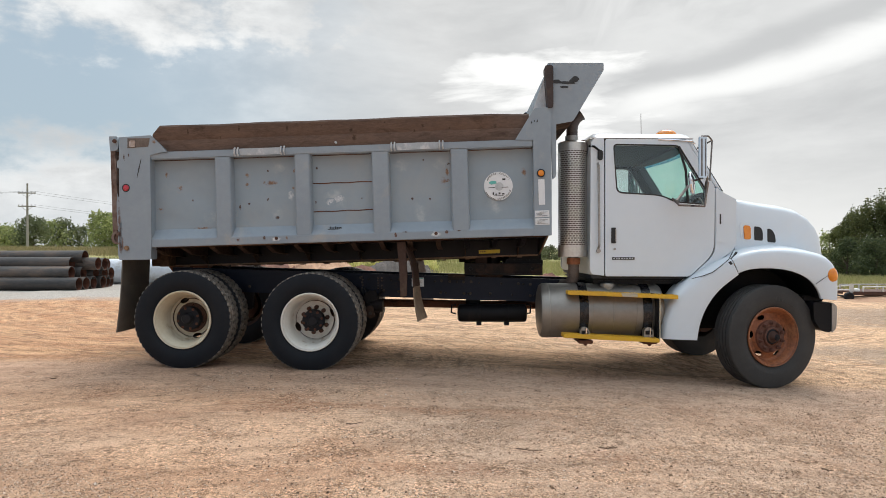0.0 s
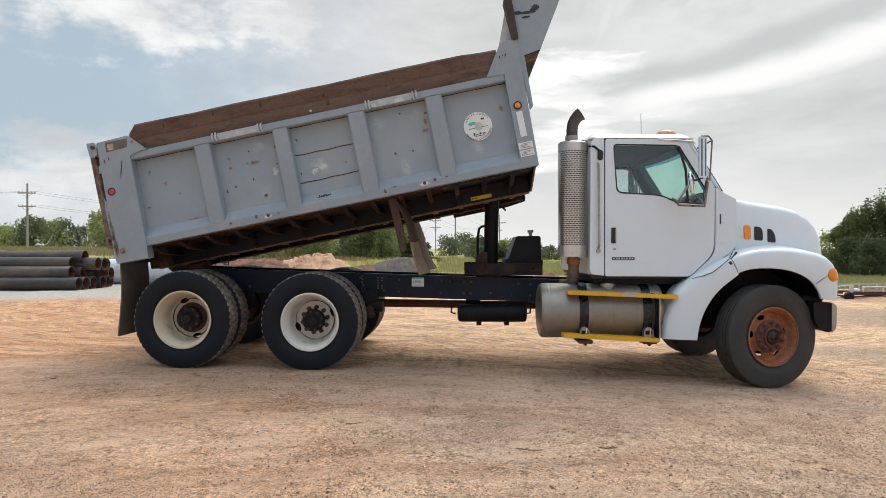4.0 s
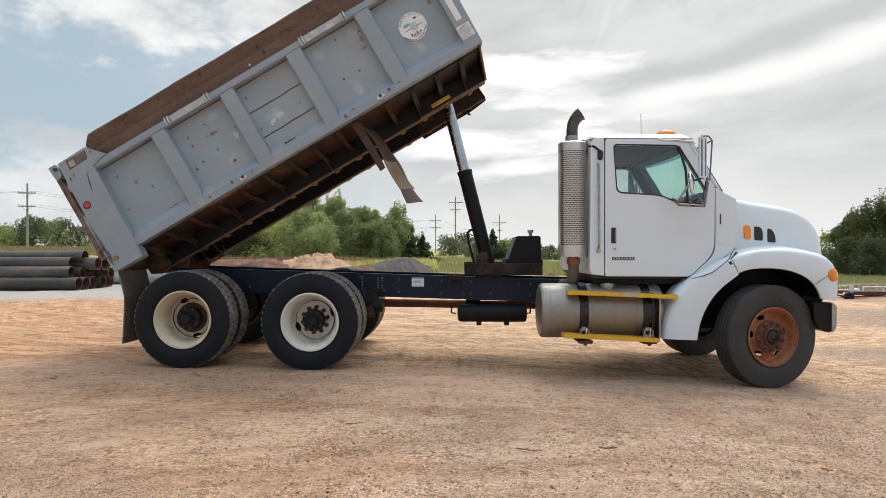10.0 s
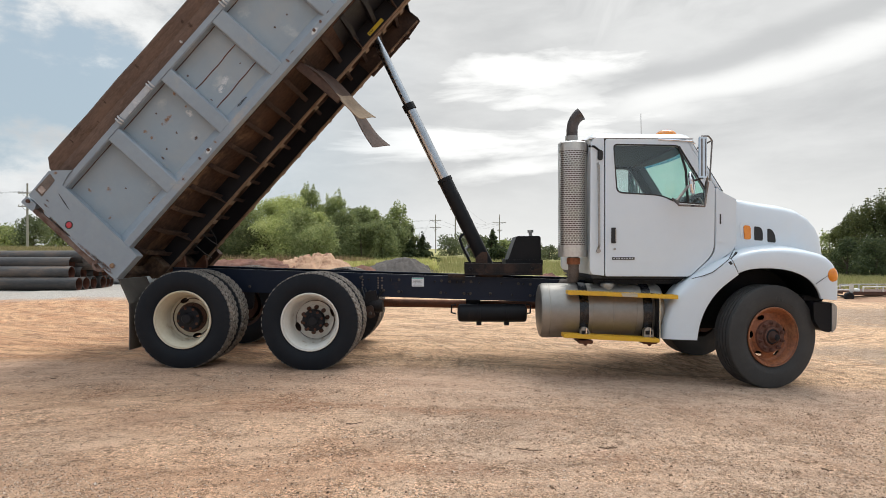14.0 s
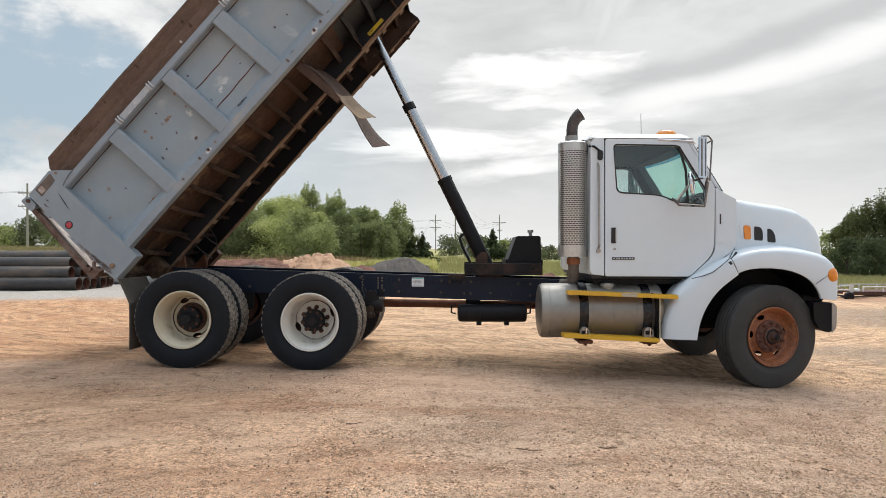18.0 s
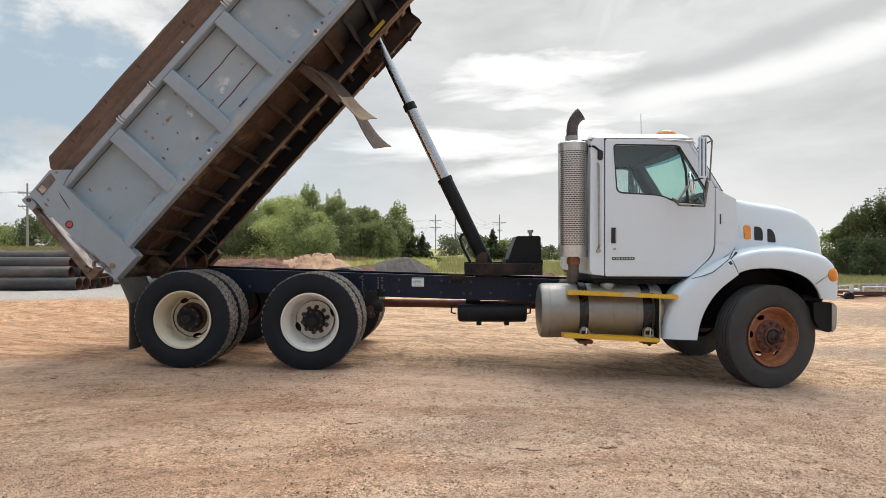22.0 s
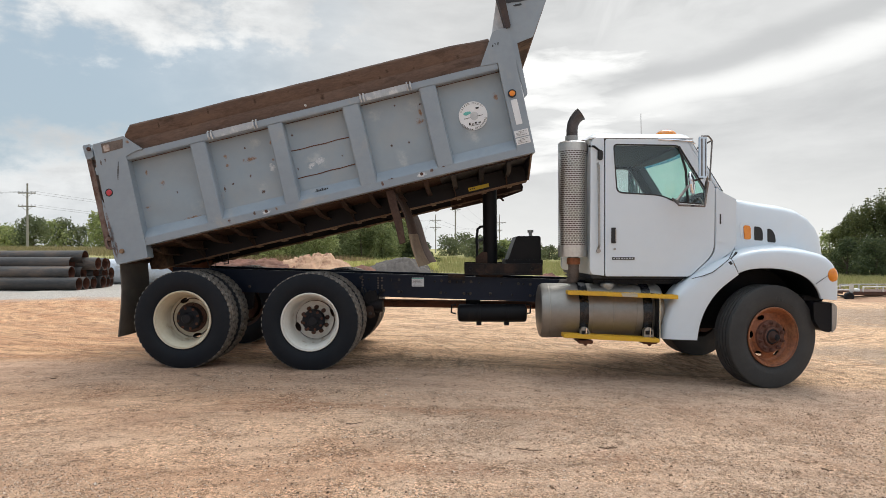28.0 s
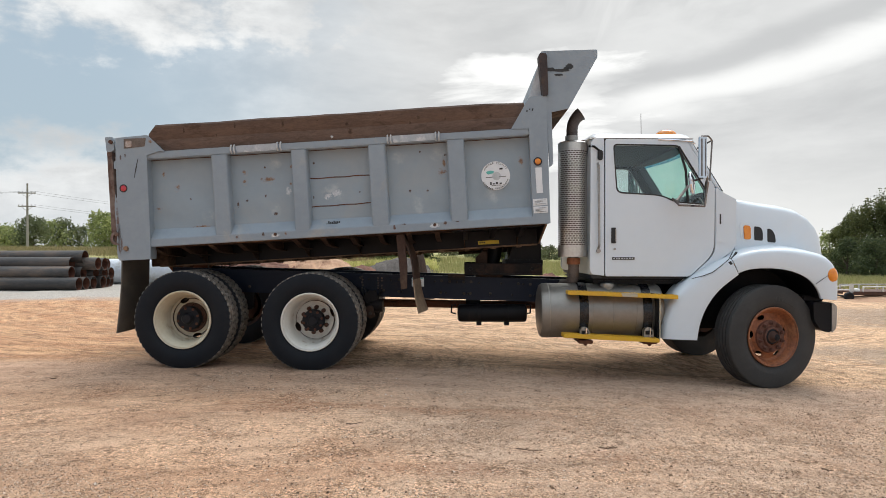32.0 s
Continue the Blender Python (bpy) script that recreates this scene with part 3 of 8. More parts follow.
for far in (False, True):
    def span(y0, y1):
        return mirrored(y0, y1, far)

    def flip(bm):
        if far:
            bmesh.ops.transform(bm, matrix=Matrix.Translation((0, W, 0)) @ Matrix.Diagonal((1, -1, 1, 1)), verts=bm.verts)
        return bm

    y0, y1 = span(0.100, 0.112)
    # side sheets between the ribs, slightly dented
    for x0, x1 in PANELS:
        rows = []
        for i in range(43):
            row = []
            for j in range(49):
                x, z = x0 + (x1 - x0) * i / 42, 0.44 + 0.80 * j / 48
                row.append((x, dented(x, z, far), z))
            rows.append(row)
        part("side_panel", flip(thicken(sheet(rows), 0.006)), "bed_panel", bed)
    prof = [(0, 0.272), (0, 0.352), (0.012, 0.366), (0.104, 0.468), (0.13, 0.468), (0.13, 0.272)]
    # dark rusty seam that also draws the shadow line under the top rail
    for x0, x1 in PANELS:
        part("panel_seam", flip(tube([(x0 + (x1 - x0) * k / 6, 0.094, 1.205 + 0.002 * math.sin(k * 2.0 + x0)) for k in range(7)], 0.005, 6)), "dark_rust", bed)
    part("bottom_rail", flip(prism(prof, "x", 0.075, 4.335, 0.004)), "bed", bed)
    part("top_rail", flip(box(0.09, 4.17, 0.002, 0.125, 1.208, 1.288, 0.010)), "bed", bed)
    for x0, x1 in ((0.786, 0.956), (1.642, 1.805), (2.466, 2.646), (3.303, 3.481)):
        part("rib", flip(prism(rib_profile(x0, x1), "z", 0.352, 1.21, 0.003)), "bed", bed)
    # rear corner post with its stepped top, front corner post with its gusset
    post = rounded([(-0.228, 1.455), (-0.262, 0.146), (0.078, 0.142), (0.088, 0.29), (0.100, 1.25), (0.235, 1.284), (0.292, 1.279), (0.118, 1.466)], [0.01, 0.01, 0.01, 0, 0, 0.02, 0.01, 0.015])
    part("rear_post", flip(prism(post, "y", -0.012, 0.125, 0.003)), "member" if far else "bed", bed)
    front = rounded([(4.158, 0.272), (4.338, 0.272), (4.372, 1.615), (4.195, 1.61), (3.985, 1.285), (4.172, 1.275)], [0, 0.005, 0.02, 0.03, 0.01, 0])
    part("front_post", flip(prism(front, "y", -0.005, 0.12, 0.003)), "bed", bed)
    part("edge_plate", flip(prism(rounded([(4.366, 0.86), (4.405, 0.89), (4.425, 1.62), (4.366, 1.62)], [0.01, 0.03, 0.02, 0]), "y", 0.012, 0.05, 0.003)), "bed", bed)
    # sideboard
    rows = []
    for i in range(49):
        t = i / 48
        x = 0.135 + 4.005 * t
        wav = 0.006 * noise.noise((x * 1.7, 0.4, 0)) + 0.004 * noise.noise((x * 6, 1.4, 0))
        lo, hi = 1.279 + 0.012 * t, 1.562 + wav - 0.002 * t
        hi = min(hi, 1.47 + (x - 0.125) * 1.05)
        mid = lo * 0.55 + hi * 0.45
        rows.append([(x, board_face(x, lo), lo), (x, board_face(x, mid - 0.006), mid - 0.006), (x, board_face(x, mid) + 0.003, mid), (x, board_face(x, mid + 0.006), mid + 0.006), (x, board_face(x, hi - 0.018), hi - 0.018), (x, board_face(x, hi) + 0.013, hi), (x, board_face(x, hi) + 0.05, hi), (x, board_face(x, hi) + 0.056, hi - 0.012), (x, 0.074, lo), (x, board_face(x, lo), lo)])
    bm = sheet(rows)
    bmesh.ops.holes_fill(bm, edges=[e for e in bm.edges if e.is_boundary])
    part("sideboard", flip(bm), "board", bed, "weathered brown timber sideboard")
    # steps welded on the top rail
    for x0, x1 in ((1.025, 1.521), (2.694, 3.202)):
        for x in (x0, x1):
            bm = tube([(x - 0.012, 0.0, 1.30), (x - 0.012, -0.022, 1.285), (x - 0.014, -0.026, 1.24), (x - 0.012, 0.0, 1.215)], 0.009, 8)
            tube([(x + 0.022, 0.0, 1.30), (x + 0.022, -0.022, 1.285), (x + 0.02, -0.026, 1.24), (x + 0.022, 0.0, 1.215)], 0.009, 8, bm)
            part("rail_staple", flip(bm), "scuff", bed)
        part("rail_wear", flip(prism(rounded([(x0 + 0.03, 1.292), (x1 - 0.01, 1.292), (x1 - 0.02, 1.222), (x0 + 0.05, 1.218)], 0.012), "y", -0.0025, 0.01)), "worn", bed, "rubbed pale paint on the top rail")
    # underside: long sill with its lower flange, and the cross members
    low = 0.02 if far else 0.044
    y0, y1 = span(0.80, 0.81)
    part("long_sill", box(-0.21, 4.275, y0, y1, low + 0.02, 0.256, 0.002), "sill", bed, "black steel long sill")
    y0, y1 = span(0.79, 0.87)
    part("sill_flange", box(-0.21, 4.275, y0, y1, low + 0.006, low + 0.022, 0.002), "sill_rust", bed)
    for k in range(14):
        x = MEMBER_AT + 0.306 * k
        bm = prism([(0.10, 0.268), (0.10, 0.258), (0.34, 0.190), (0.80, 0.165), (0.80, 0.268)], "x", x, x + 0.010, 0.0)
        prism([(0.10, 0.258), (0.10, 0.248), (0.34, 0.180), (0.80, 0.155), (0.80, 0.165), (0.34, 0.190)], "x", x, x + 0.052, 0.0, bm)
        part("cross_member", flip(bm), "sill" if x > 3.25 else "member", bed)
        if k % 2 == 1:
            part("member_gusset", flip(prism([(0.56, 0.160), (0.795, 0.150), (0.795, 0.062), (0.76, 0.066)], "x", x + 0.004, x + 0.014, 0.0)), "member", bed)
        y0, y1 = span(0.81, W / 2)
        bm = box(x, x + 0.01, y0, y1, 0.185, 0.262)
        box(x, x + 0.045, y0, y1, 0.175, 0.185, 0, bm)
        part("mid_member", bm, "member", bed)
        y0, y1 = span(0.80, 0.93)
        part("sill_clip", box(x + 0.01, x + 0.065, y0, y1, low - 0.006, low + 0.004, 0.002), "sill_rust", bed)
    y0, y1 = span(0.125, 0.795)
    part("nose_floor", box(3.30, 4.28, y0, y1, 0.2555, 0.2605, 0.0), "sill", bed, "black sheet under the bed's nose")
    # lamps, white touch-ups
    bm = lathe([(0.043, -0.006), (0.043, -0.014), (0.033, -0.014), (0.033, -0.004)], "y", (-0.169, 0, 0.913), 28)
    lamp = part("marker_lamp", flip(bm), "seal", bed, "round red marker lamp in a black rubber ring")
    part("lens", flip(lathe([(0.033, -0.012), (0.027, -0.020), (0.0, -0.023)], "y", (-0.169, 0, 0.913), 28)), "red_lens", bed, "red lens")
    part("marker_lamp", flip(lathe([(0.044, -0.006), (0.044, -0.015), (0.032, -0.016), (0.032, -0.004)], "y", (4.243, 0, 0.926), 28)), "seal", bed, "round amber marker lamp in a black rubber ring")
    part("lens", flip(lathe([(0.032, -0.013), (0.025, -0.020), (0.0, -0.023)], "y", (4.243, 0, 0.926), 28)), "amber", bed, "amber lens")
    # cab shield gusset
    gus = rounded([(4.345, 2.085), (4.935, 2.063), (4.933, 1.985), (4.60, 1.465), (4.372, 1.43)], [0.02, 0.015, 0.015, 0.02, 0.01])
    part("shield_gusset", flip(prism(gus, "y", 0.02, 0.032, 0.002)), "bed", bed)
    part("shield_upright", flip(prism(rounded([(4.312, 2.03), (4.33, 2.055), (4.39, 2.05), (4.403, 2.03), (4.392, 1.615), (4.335, 1.60)], 0.012), "y", -0.02, 0.10, 0.006)), "upright", bed, "dark brown worn upright")
    part("shield_brace", flip(prism([(4.185, 1.60), (4.32, 1.95), (4.335, 1.60)], "y", 0.105, 0.115, 0.002)), "scuff", bed)
# front wall, cab shield roof, doghouse over the hoist
part("front_wall", prism([(4.30, 0.272), (4.336, 0.272), (4.372, 1.62), (4.40, 2.06), (4.365, 2.06), (4.335, 1.62)], "y", 0.126, W - 0.126, 0.003), "bed", bed)
part("front_bolster", prism([(0.06, 0.268), (0.78, 0.075), (0.83, 0.075), (0.87, 0.19), (W - 0.87, 0.19), (W - 0.83, 0.03), (W - 0.78, 0.03), (W - 0.06, 0.268)], "x", 4.285, 4.297, 0.0), "sill", bed)
for y0, z0 in ((0.06, 0.075), (W - 0.06, 0.03)):
    part("bolster_flange", tube([(4.30, y0, 0.262), (4.30, 0.79 if y0 < 1 else W - 0.79, z0)], 0.012, 6), "sill_rust", bed)
part("nose_pin", tube([(3.98, W - 0.84, 0.03), (4.02, W - 0.90, -0.055)], 0.014, 8), "dark_rust", bed)
for x0, x1, z1 in ((0.62, 0.30, -0.02), (0.50, 0.36, 0.01), (0.34, 0.18, -0.03)):
    part("loose_wire", tube([(x0, 0.86, 0.06), (x0 * 0.7 + x1 * 0.3, 1.05, z1 - 0.03), (x1, 1.52, z1), (x1 - 0.03, 1.60, 0.05)], 0.006, 5), "seal", bed, "thin loose wire")
# brown here imitates shade and warm bounced light below the shield
part("cab_shield", prism([(4.372, 1.43), (4.60, 1.465), (4.933, 1.985), (4.935, 2.063), (4.925, 2.063), (4.922, 1.99), (4.592, 1.477), (4.372, 1.442)], "y", 0.033, W - 0.033, 0.0), "bed_dark", bed, "underside of the cab shield, its warm shade put into the brown colour")
part("doghouse", prism([(3.55, 0.286), (3.80, 1.44), (4.30, 1.44), (4.30, 0.286)], "y", 0.85, W - 0.85, 0.01), "bed_dark", bed)
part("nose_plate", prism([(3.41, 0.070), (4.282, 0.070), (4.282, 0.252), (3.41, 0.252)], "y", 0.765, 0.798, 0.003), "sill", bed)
part("nose_strip", box(3.41, 4.282, 0.755, 0.788, 0.058, 0.070, 0.002), "sill_rust", bed)
part("nose_plate", prism([(3.35, -0.015), (4.05, -0.015), (4.29, 0.012), (4.315, 0.06), (4.30, 0.252), (3.35, 0.252)], "y", W - 0.832, W - 0.812, 0.003), "member", bed)
part("hoist_crossbar", tube([(4.133, 0.62, 1.286), (4.133, W - 0.62, 1.286)], 0.04, 14), "sill", bed)
part("rear_bolster", box(-0.22, -0.02, 0.61, W - 0.61, 0.06, 0.25, 0.006), "bed_dark", bed)
part("rear_apron", box(-0.262, -0.19, 0.126, W - 0.126, 0.146, 0.27, 0.006), "bed_dark", bed)
for y in (0.90, W - 0.90):
    part("hinge_lug", prism(rounded([(-0.16, 0.07), (0.16, 0.07), (0.06, -0.06), (-0.06, -0.06)], 0.03), "y", y - 0.03, y + 0.03, 0.004), "rust", bed)
# dents and rows of repair weld on one panel
for z0, z1 in ((0.906, 0.909), (0.602, 0.608)):
    pts = [(1.80 + 0.66 * i / 12, dented(1.80 + 0.66 * i / 12, z0) - 0.007, z0 + (z1 - z0) * i / 12 + 0.003 * math.sin(i * 1.3 + z0 * 9)) for i in range(13)]
    part("repair_weld", tube(pts, 0.0055, 8), "rust", bed, "rust-stained weld seam")


def patch(x, z, w, h, y, mat, ang=0.0, jag=0.35, seed=0, name="rust_patch", on="bed"):
    """An uneven thin patch of rust, bare metal or paint on the near side."""
    rnd = random.Random(seed * 77 + int(x * 100))
    n = 18
    c, s = math.cos(radians(ang)), math.sin(radians(ang))
    bm = bmesh.new()
    rim = [1 - jag * rnd.random() for k in range(n)]

    def at(k, f):
        px, pz = 0.5 * w * f * rim[k] * math.cos(2 * math.pi * k / n), 0.5 * h * f * rim[k] * math.sin(2 * math.pi * k / n)
        u, v = x + c * px - s * pz, z + s * px + c * pz
        return bm.verts.new((u, y(u, v) if callable(y) else y - 0.0015, v))
    rings = [[at(k, f) for k in range(n)] for f in (0.25, 0.5, 0.75, 1.0)]
    bm.faces.new(rings[0])
    for p, q in zip(rings, rings[1:]):
        for k in range(n):
            bm.faces.new((p[k], p[(k + 1) % n], q[(k + 1) % n], q[k]))
    return part(name, bm, mat + "_on_" + on if mat in SPOTS else mat, bed, "", 80)


def skin(lift):
    """The side sheet's own surface, a little proud."""
    return lambda x, z: dented(x, z) - 0.006 - lift


for i, (x, z, w, h, mat, ang) in enumerate((
    (1.35, 0.93, 0.13, 0.045, "rust_stain", -4), (1.10, 1.02, 0.04, 0.05, "rust_stain", 40), (1.10, 0.92, 0.035, 0.05, "rust_stain", 20),
    (1.32, 0.75, 0.025, 0.03, "dark_rust", 30), (1.42, 0.55, 0.03, 0.04, "dark_rust", 70), (1.02, 0.68, 0.02, 0.06, "dark_rust", -10),
    (1.12, 0.71, 0.03, 0.02, "dark_rust", 20), (1.57, 0.78, 0.05, 0.09, "scuff", 30), (0.36, 0.90, 0.06, 0.045, "rust_stain", -20), (0.50, 0.77, 0.02, 0.025, "dark_rust", 0),
    (0.15, 0.68, 0.06, 0.03, "rust_stain", 10), (0.22, 1.06, 0.02, 0.07, "rust_stain", 10), (3.24, 0.89, 0.09, 0.08, "rust_stain", -35), (3.26, 0.98, 0.03, 0.11, "rust_stain", 5),
    (3.28, 1.07, 0.03, 0.03, "dark_rust", 0), (3.07, 0.70, 0.028, 0.028, "dark_rust", 0), (2.88, 0.71, 0.024, 0.024, "dark_rust", 0), (3.01, 1.12, 0.02, 0.02, "dark_rust", 0),
    (2.08, 0.73, 0.15, 0.05, "scuff", 30), (2.00, 0.70, 0.09, 0.06, "scuff", -15), (1.86, 1.07, 0.02, 0.03, "dark_rust", 0), (4.08, 0.96, 0.05, 0.07, "rust_stain", 0), (2.34, 0.73, 0.02, 0.02, "dark_rust", 0), (0.95, 0.62, 0.05, 0.04, "rust_stain", 0), (1.62, 1.05, 0.02, 0.06, "rust_stain", -30), (1.60, 0.86, 0.03, 0.03, "rust_stain", 0), (1.33, 1.06, 0.02, 0.02, "dark_rust", 0), (0.62, 0.46, 0.2, 0.03, "rust_stain", 0),
    (1.84, 0.70, 0.015, 0.03, "dark_rust", 0))):
    patch(x, z, w * 1.7, h * 1.7, skin(0.0016), mat, ang, 0.2, i, on="panel")
    if mat == "rust_stain":
        patch(x + 0.01, z - 0.01, w * 1.7 + 0.04, h * 1.7 + 0.06, skin(0.0011), "halo", ang, 0.2, i + 900, "stain", "panel")
for i, (x, z, w, h, mat, ang) in enumerate((
    (1.416, 0.322, 0.115, 0.10, "scuff", 0), (3.116, 0.325, 0.11, 0.10, "scuff", 0), (1.30, 0.335, 0.035, 0.04, "dark_rust", 0), (1.54, 0.325, 0.028, 0.07, "rust_stain", 0),
    (1.02, 0.322, 0.034, 0.06, "rust", 20), (2.70, 0.322, 0.032, 0.09, "rust", 5), (3.24, 0.335, 0.04, 0.04, "rust", -10), (2.80, 0.353, 0.05, 0.014, "dark_rust", 0), (3.37, 0.350, 0.05, 0.012, "dark_rust", 0))):
    patch(x, z, w * 1.5, min(h * 1.5, 0.07), 0.0, mat, ang, 0.2, 40 + i)
for i, (x, z, w, h) in enumerate(((2.78, 1.06, 0.30, 0.26), (3.24, 1.07, 0.36, 0.22), (2.05, 0.74, 0.42, 0.34), (1.45, 1.10, 0.30, 0.16), (0.75, 0.60, 0.40, 0.30), (3.75, 0.60, 0.35, 0.22), (1.40, 0.58, 0.35, 0.2), (2.95, 0.55, 0.5, 0.2))):
    patch(x, z, w, h, skin(0.0007), "rubbed", 10 * i, 0.25, i + 700, "rubbed_area", "panel")
for x in (1.425, 3.12):
    patch(x, 0.316, 0.15, 0.068, -0.0006, "whitewash", 0, 0.25, int(x * 50), "paint_dab")
for x in (1.43, 3.126):
    part("drain_bolt", lathe([(0.0, -0.016), (0.016, -0.016), (0.018, -0.003)], "y", (x, 0, 0.328), 10), "dark_rust", bed)
for i, (x, z, w, h, mat, ang) in enumerate((
    (-0.13, 1.26, 0.018, 0.07, "dark_rust", -4), (-0.18, 1.24, 0.02, 0.09, "dark_rust", -6), (-0.02, 1.12, 0.010, 0.18, "ink", -14), (-0.248, 0.55, 0.035, 0.50, "gate", 2), (-0.238, 0.36, 0.05, 0.35, "gate", -4),
    (-0.17, 0.27, 0.07, 0.07, "rust_stain", 0), (0.145, 1.39, 0.05, 0.05, "rust_stain", 0), (4.22, 1.47, 0.010, 0.030, "ink", -20), (4.16, 1.46, 0.012, 0.02, "ink", 0), (4.19, 1.475, 0.008, 0.015, "ink", 20))):
    patch(x, z, w * 1.4, h * 1.3, -0.0115, mat, ang, 0.2, 80 + i)
for i, (x, z, w, h) in enumerate(((4.44, 1.885, 0.10, 0.05), (4.635, 1.905, 0.09, 0.07), (4.54, 1.868, 0.22, 0.035), (4.52, 1.825, 0.11, 0.028), (4.60, 1.885, 0.08, 0.04))):
    patch(x, z, w, h, 0.018, "ink", -3, 0.3, 120 + i, "tar_mark")
part("latch_recess", prism([(-0.14, 1.335), (0.085, 1.345), (0.105, 1.435), (-0.135, 1.44)], "y", -0.0150, 0.0), "recess", bed, "brown rusted latch recess")
part("latch_tab", prism(rounded([(-0.115, 1.345), (-0.05, 1.345), (-0.05, 1.415), (-0.11, 1.415)], 0.012), "y", -0.026, -0.014, 0.003), "liner", bed)
part("post_bolt", lathe([(0.0, -0.034), (0.022, -0.034), (0.026, -0.01), (0.045, -0.009), (0.047, -0.005)], "y", (-0.175, 0, 0.272), 12), "rust_stain", bed)
for i, (x, z, w, h) in enumerate(((1.07, 1.50, 0.035, 0.10), (1.58, 1.49, 0.05, 0.13), (2.26, 1.45, 0.06, 0.08), (2.29, 1.37, 0.07, 0.10), (2.93, 1.42, 0.05, 0.05), (3.02, 1.47, 0.06, 0.06), (3.30, 1.43, 0.05, 0.05), (0.52, 1.48, 0.03, 0.10), (3.78, 1.44, 0.07, 0.08), (0.86, 1.42, 0.02, 0.06), (1.95, 1.50, 0.03, 0.03), (2.62, 1.51, 0.03, 0.03))):
    patch(x, z, w, h, lambda u, v: board_face(u, v) - 0.0015, "knot", 0, 0.2, 500 + i, "knot", "board")
part("board_bolt", lathe([(0.0, -0.012), (0.014, -0.010), (0.016, 0.0)], "y", (0.142, 0, 1.388), 10), "rust", bed)
part("board_bolt", lathe([(0.0, 0.0), (0.012, 0.002), (0.014, 0.03)], "y", (2.09, 0, 1.325), 10), "scuff", bed)
# decals
yl = 0.086
part("decal_centre", lathe([(0.0, yl - 0.0035), (0.045, yl - 0.003), (0.046, yl + 0.02)], "y", (3.81, 0, 0.81), 32), "scuff", bed)
logo = part("round_decal", lathe([(0.0, yl - 0.001), (0.152, yl), (0.154, yl + 0.03)], "y", (3.80, 0, 0.815), 48), "decal", bed, "round white decal with a teal and black emblem")


def glyph(ch, size):
    """One printed letter as a flat mesh in the x-z plane, centred."""
    cu = bpy.data.curves.new("glyph", "FONT")
    cu.body, cu.size, cu.align_x, cu.resolution_u = ch, size, "CENTER", 2
    ob = new("glyph", cu)
    me = bpy.data.meshes.new_from_object(ob.evaluated_get(bpy.context.evaluated_depsgraph_get()))
    bpy.data.objects.remove(ob)
    me.transform(pose(0, 0, 0, 90))
    return me


def ring_words(bm, text, r, a0, a1, size, inward):
    for k, ch in enumerate(text):
        if ch == " ":
            continue
        a = radians(a0 + (a1 - a0) * k / (len(text) - 1))
        turn = a - math.pi / 2 if not inward else a + math.pi / 2
        if ch == "_":
            box(3.80 + r * math.cos(a) - 0.005, 3.80 + r * math.cos(a) + 0.005, yl - 0.005, yl - 0.0045, 0.815 + r * math.sin(a) - 0.006, 0.815 + r * math.sin(a) + 0.006, 0, bm)
            continue
        me = glyph(ch, size)
        me.transform(pose(3.80 + r * math.cos(a), yl - 0.0045, 0.815 + r * math.sin(a)) @ Matrix.Rotation(-turn, 4, "Y"))
        bm.from_mesh(me)
        bpy.data.meshes.remove(me)


bm = bmesh.new()
ring_words(bm, "HARPER COUNTY", 0.124, 148, 32, 0.03, False)
ring_words(bm, "_______ DEPARTMENT", 0.146, 208, 338, 0.028, True)
for x, z, w, h in ((3.73, 0.80, 0.07, 0.006), (3.87, 0.80, 0.07, 0.006), (3.86, 0.885, 0.035, 0.018), (3.745, 0.735, 0.016, 0.03), (3.775, 0.728, 0.02, 0.012), (3.81, 0.735, 0.02, 0.02), (3.85, 0.73, 0.025, 0.014), (3.80, 0.712, 0.10, 0.005)):
    bm.faces.new([bm.verts.new((x + sx * w / 2, yl - 0.0045, z + sz * h / 2)) for sx, sz in ((-1, -1), (1, -1), (1, 1), (-1, 1))])
part("emblem_print", bm, "ink", bed)
patch(3.745, 0.852, 0.10, 0.045, yl - 0.002, "teal", 8, 0.3, 300, "emblem_map")
part("reflector_strip", box(4.212, 4.278, -0.0085, -0.004, 0.595, 0.862), "decal", bed, "pale reflector strip")
for z0, z1 in ((0.465, 0.535), (0.385, 0.455)):
    part("warning_sticker", box(4.17, 4.318, -0.0085, -0.004, z0, z1), "decal", bed, "white printed sticker")
    bm = bmesh.new()
    for k in range(4):
        x1 = 4.30 - 0.03 * ((k * 7) % 3)
        box(4.185 + (0.03 if k == 0 else 0), x1, -0.0125, -0.009, z1 - 0.017 - 0.013 * k, z1 - 0.0145 - 0.013 * k, 0, bm)
    part("sticker_print", bm, "ink", bed)
part("maker_mark", box(1.98, 2.10, -0.0, 0.0045, 0.402, 0.408), "ink", bed)
bm = bmesh.new()
for k in range(7):
    box(1.99 + 0.019 * k, 2.003 + 0.019 * k, 0.052, 0.06, 0.412, 0.428 + 0.008 * (k in (0, 3)), 0, bm)
part("maker_mark", bm, "ink", bed)
part("yellow_label", box(3.59, 3.835, 0.759, 0.765, 0.095, 0.138), "yellow_label", bed, "narrow yellow label")
bm = bmesh.new()
for k in range(3):
    box(3.605 + 0.024 * k, 3.62 + 0.024 * k, 0.7545, 0.7585, 0.110, 0.124, 0, bm)
part("label_print", bm, "ink", bed)

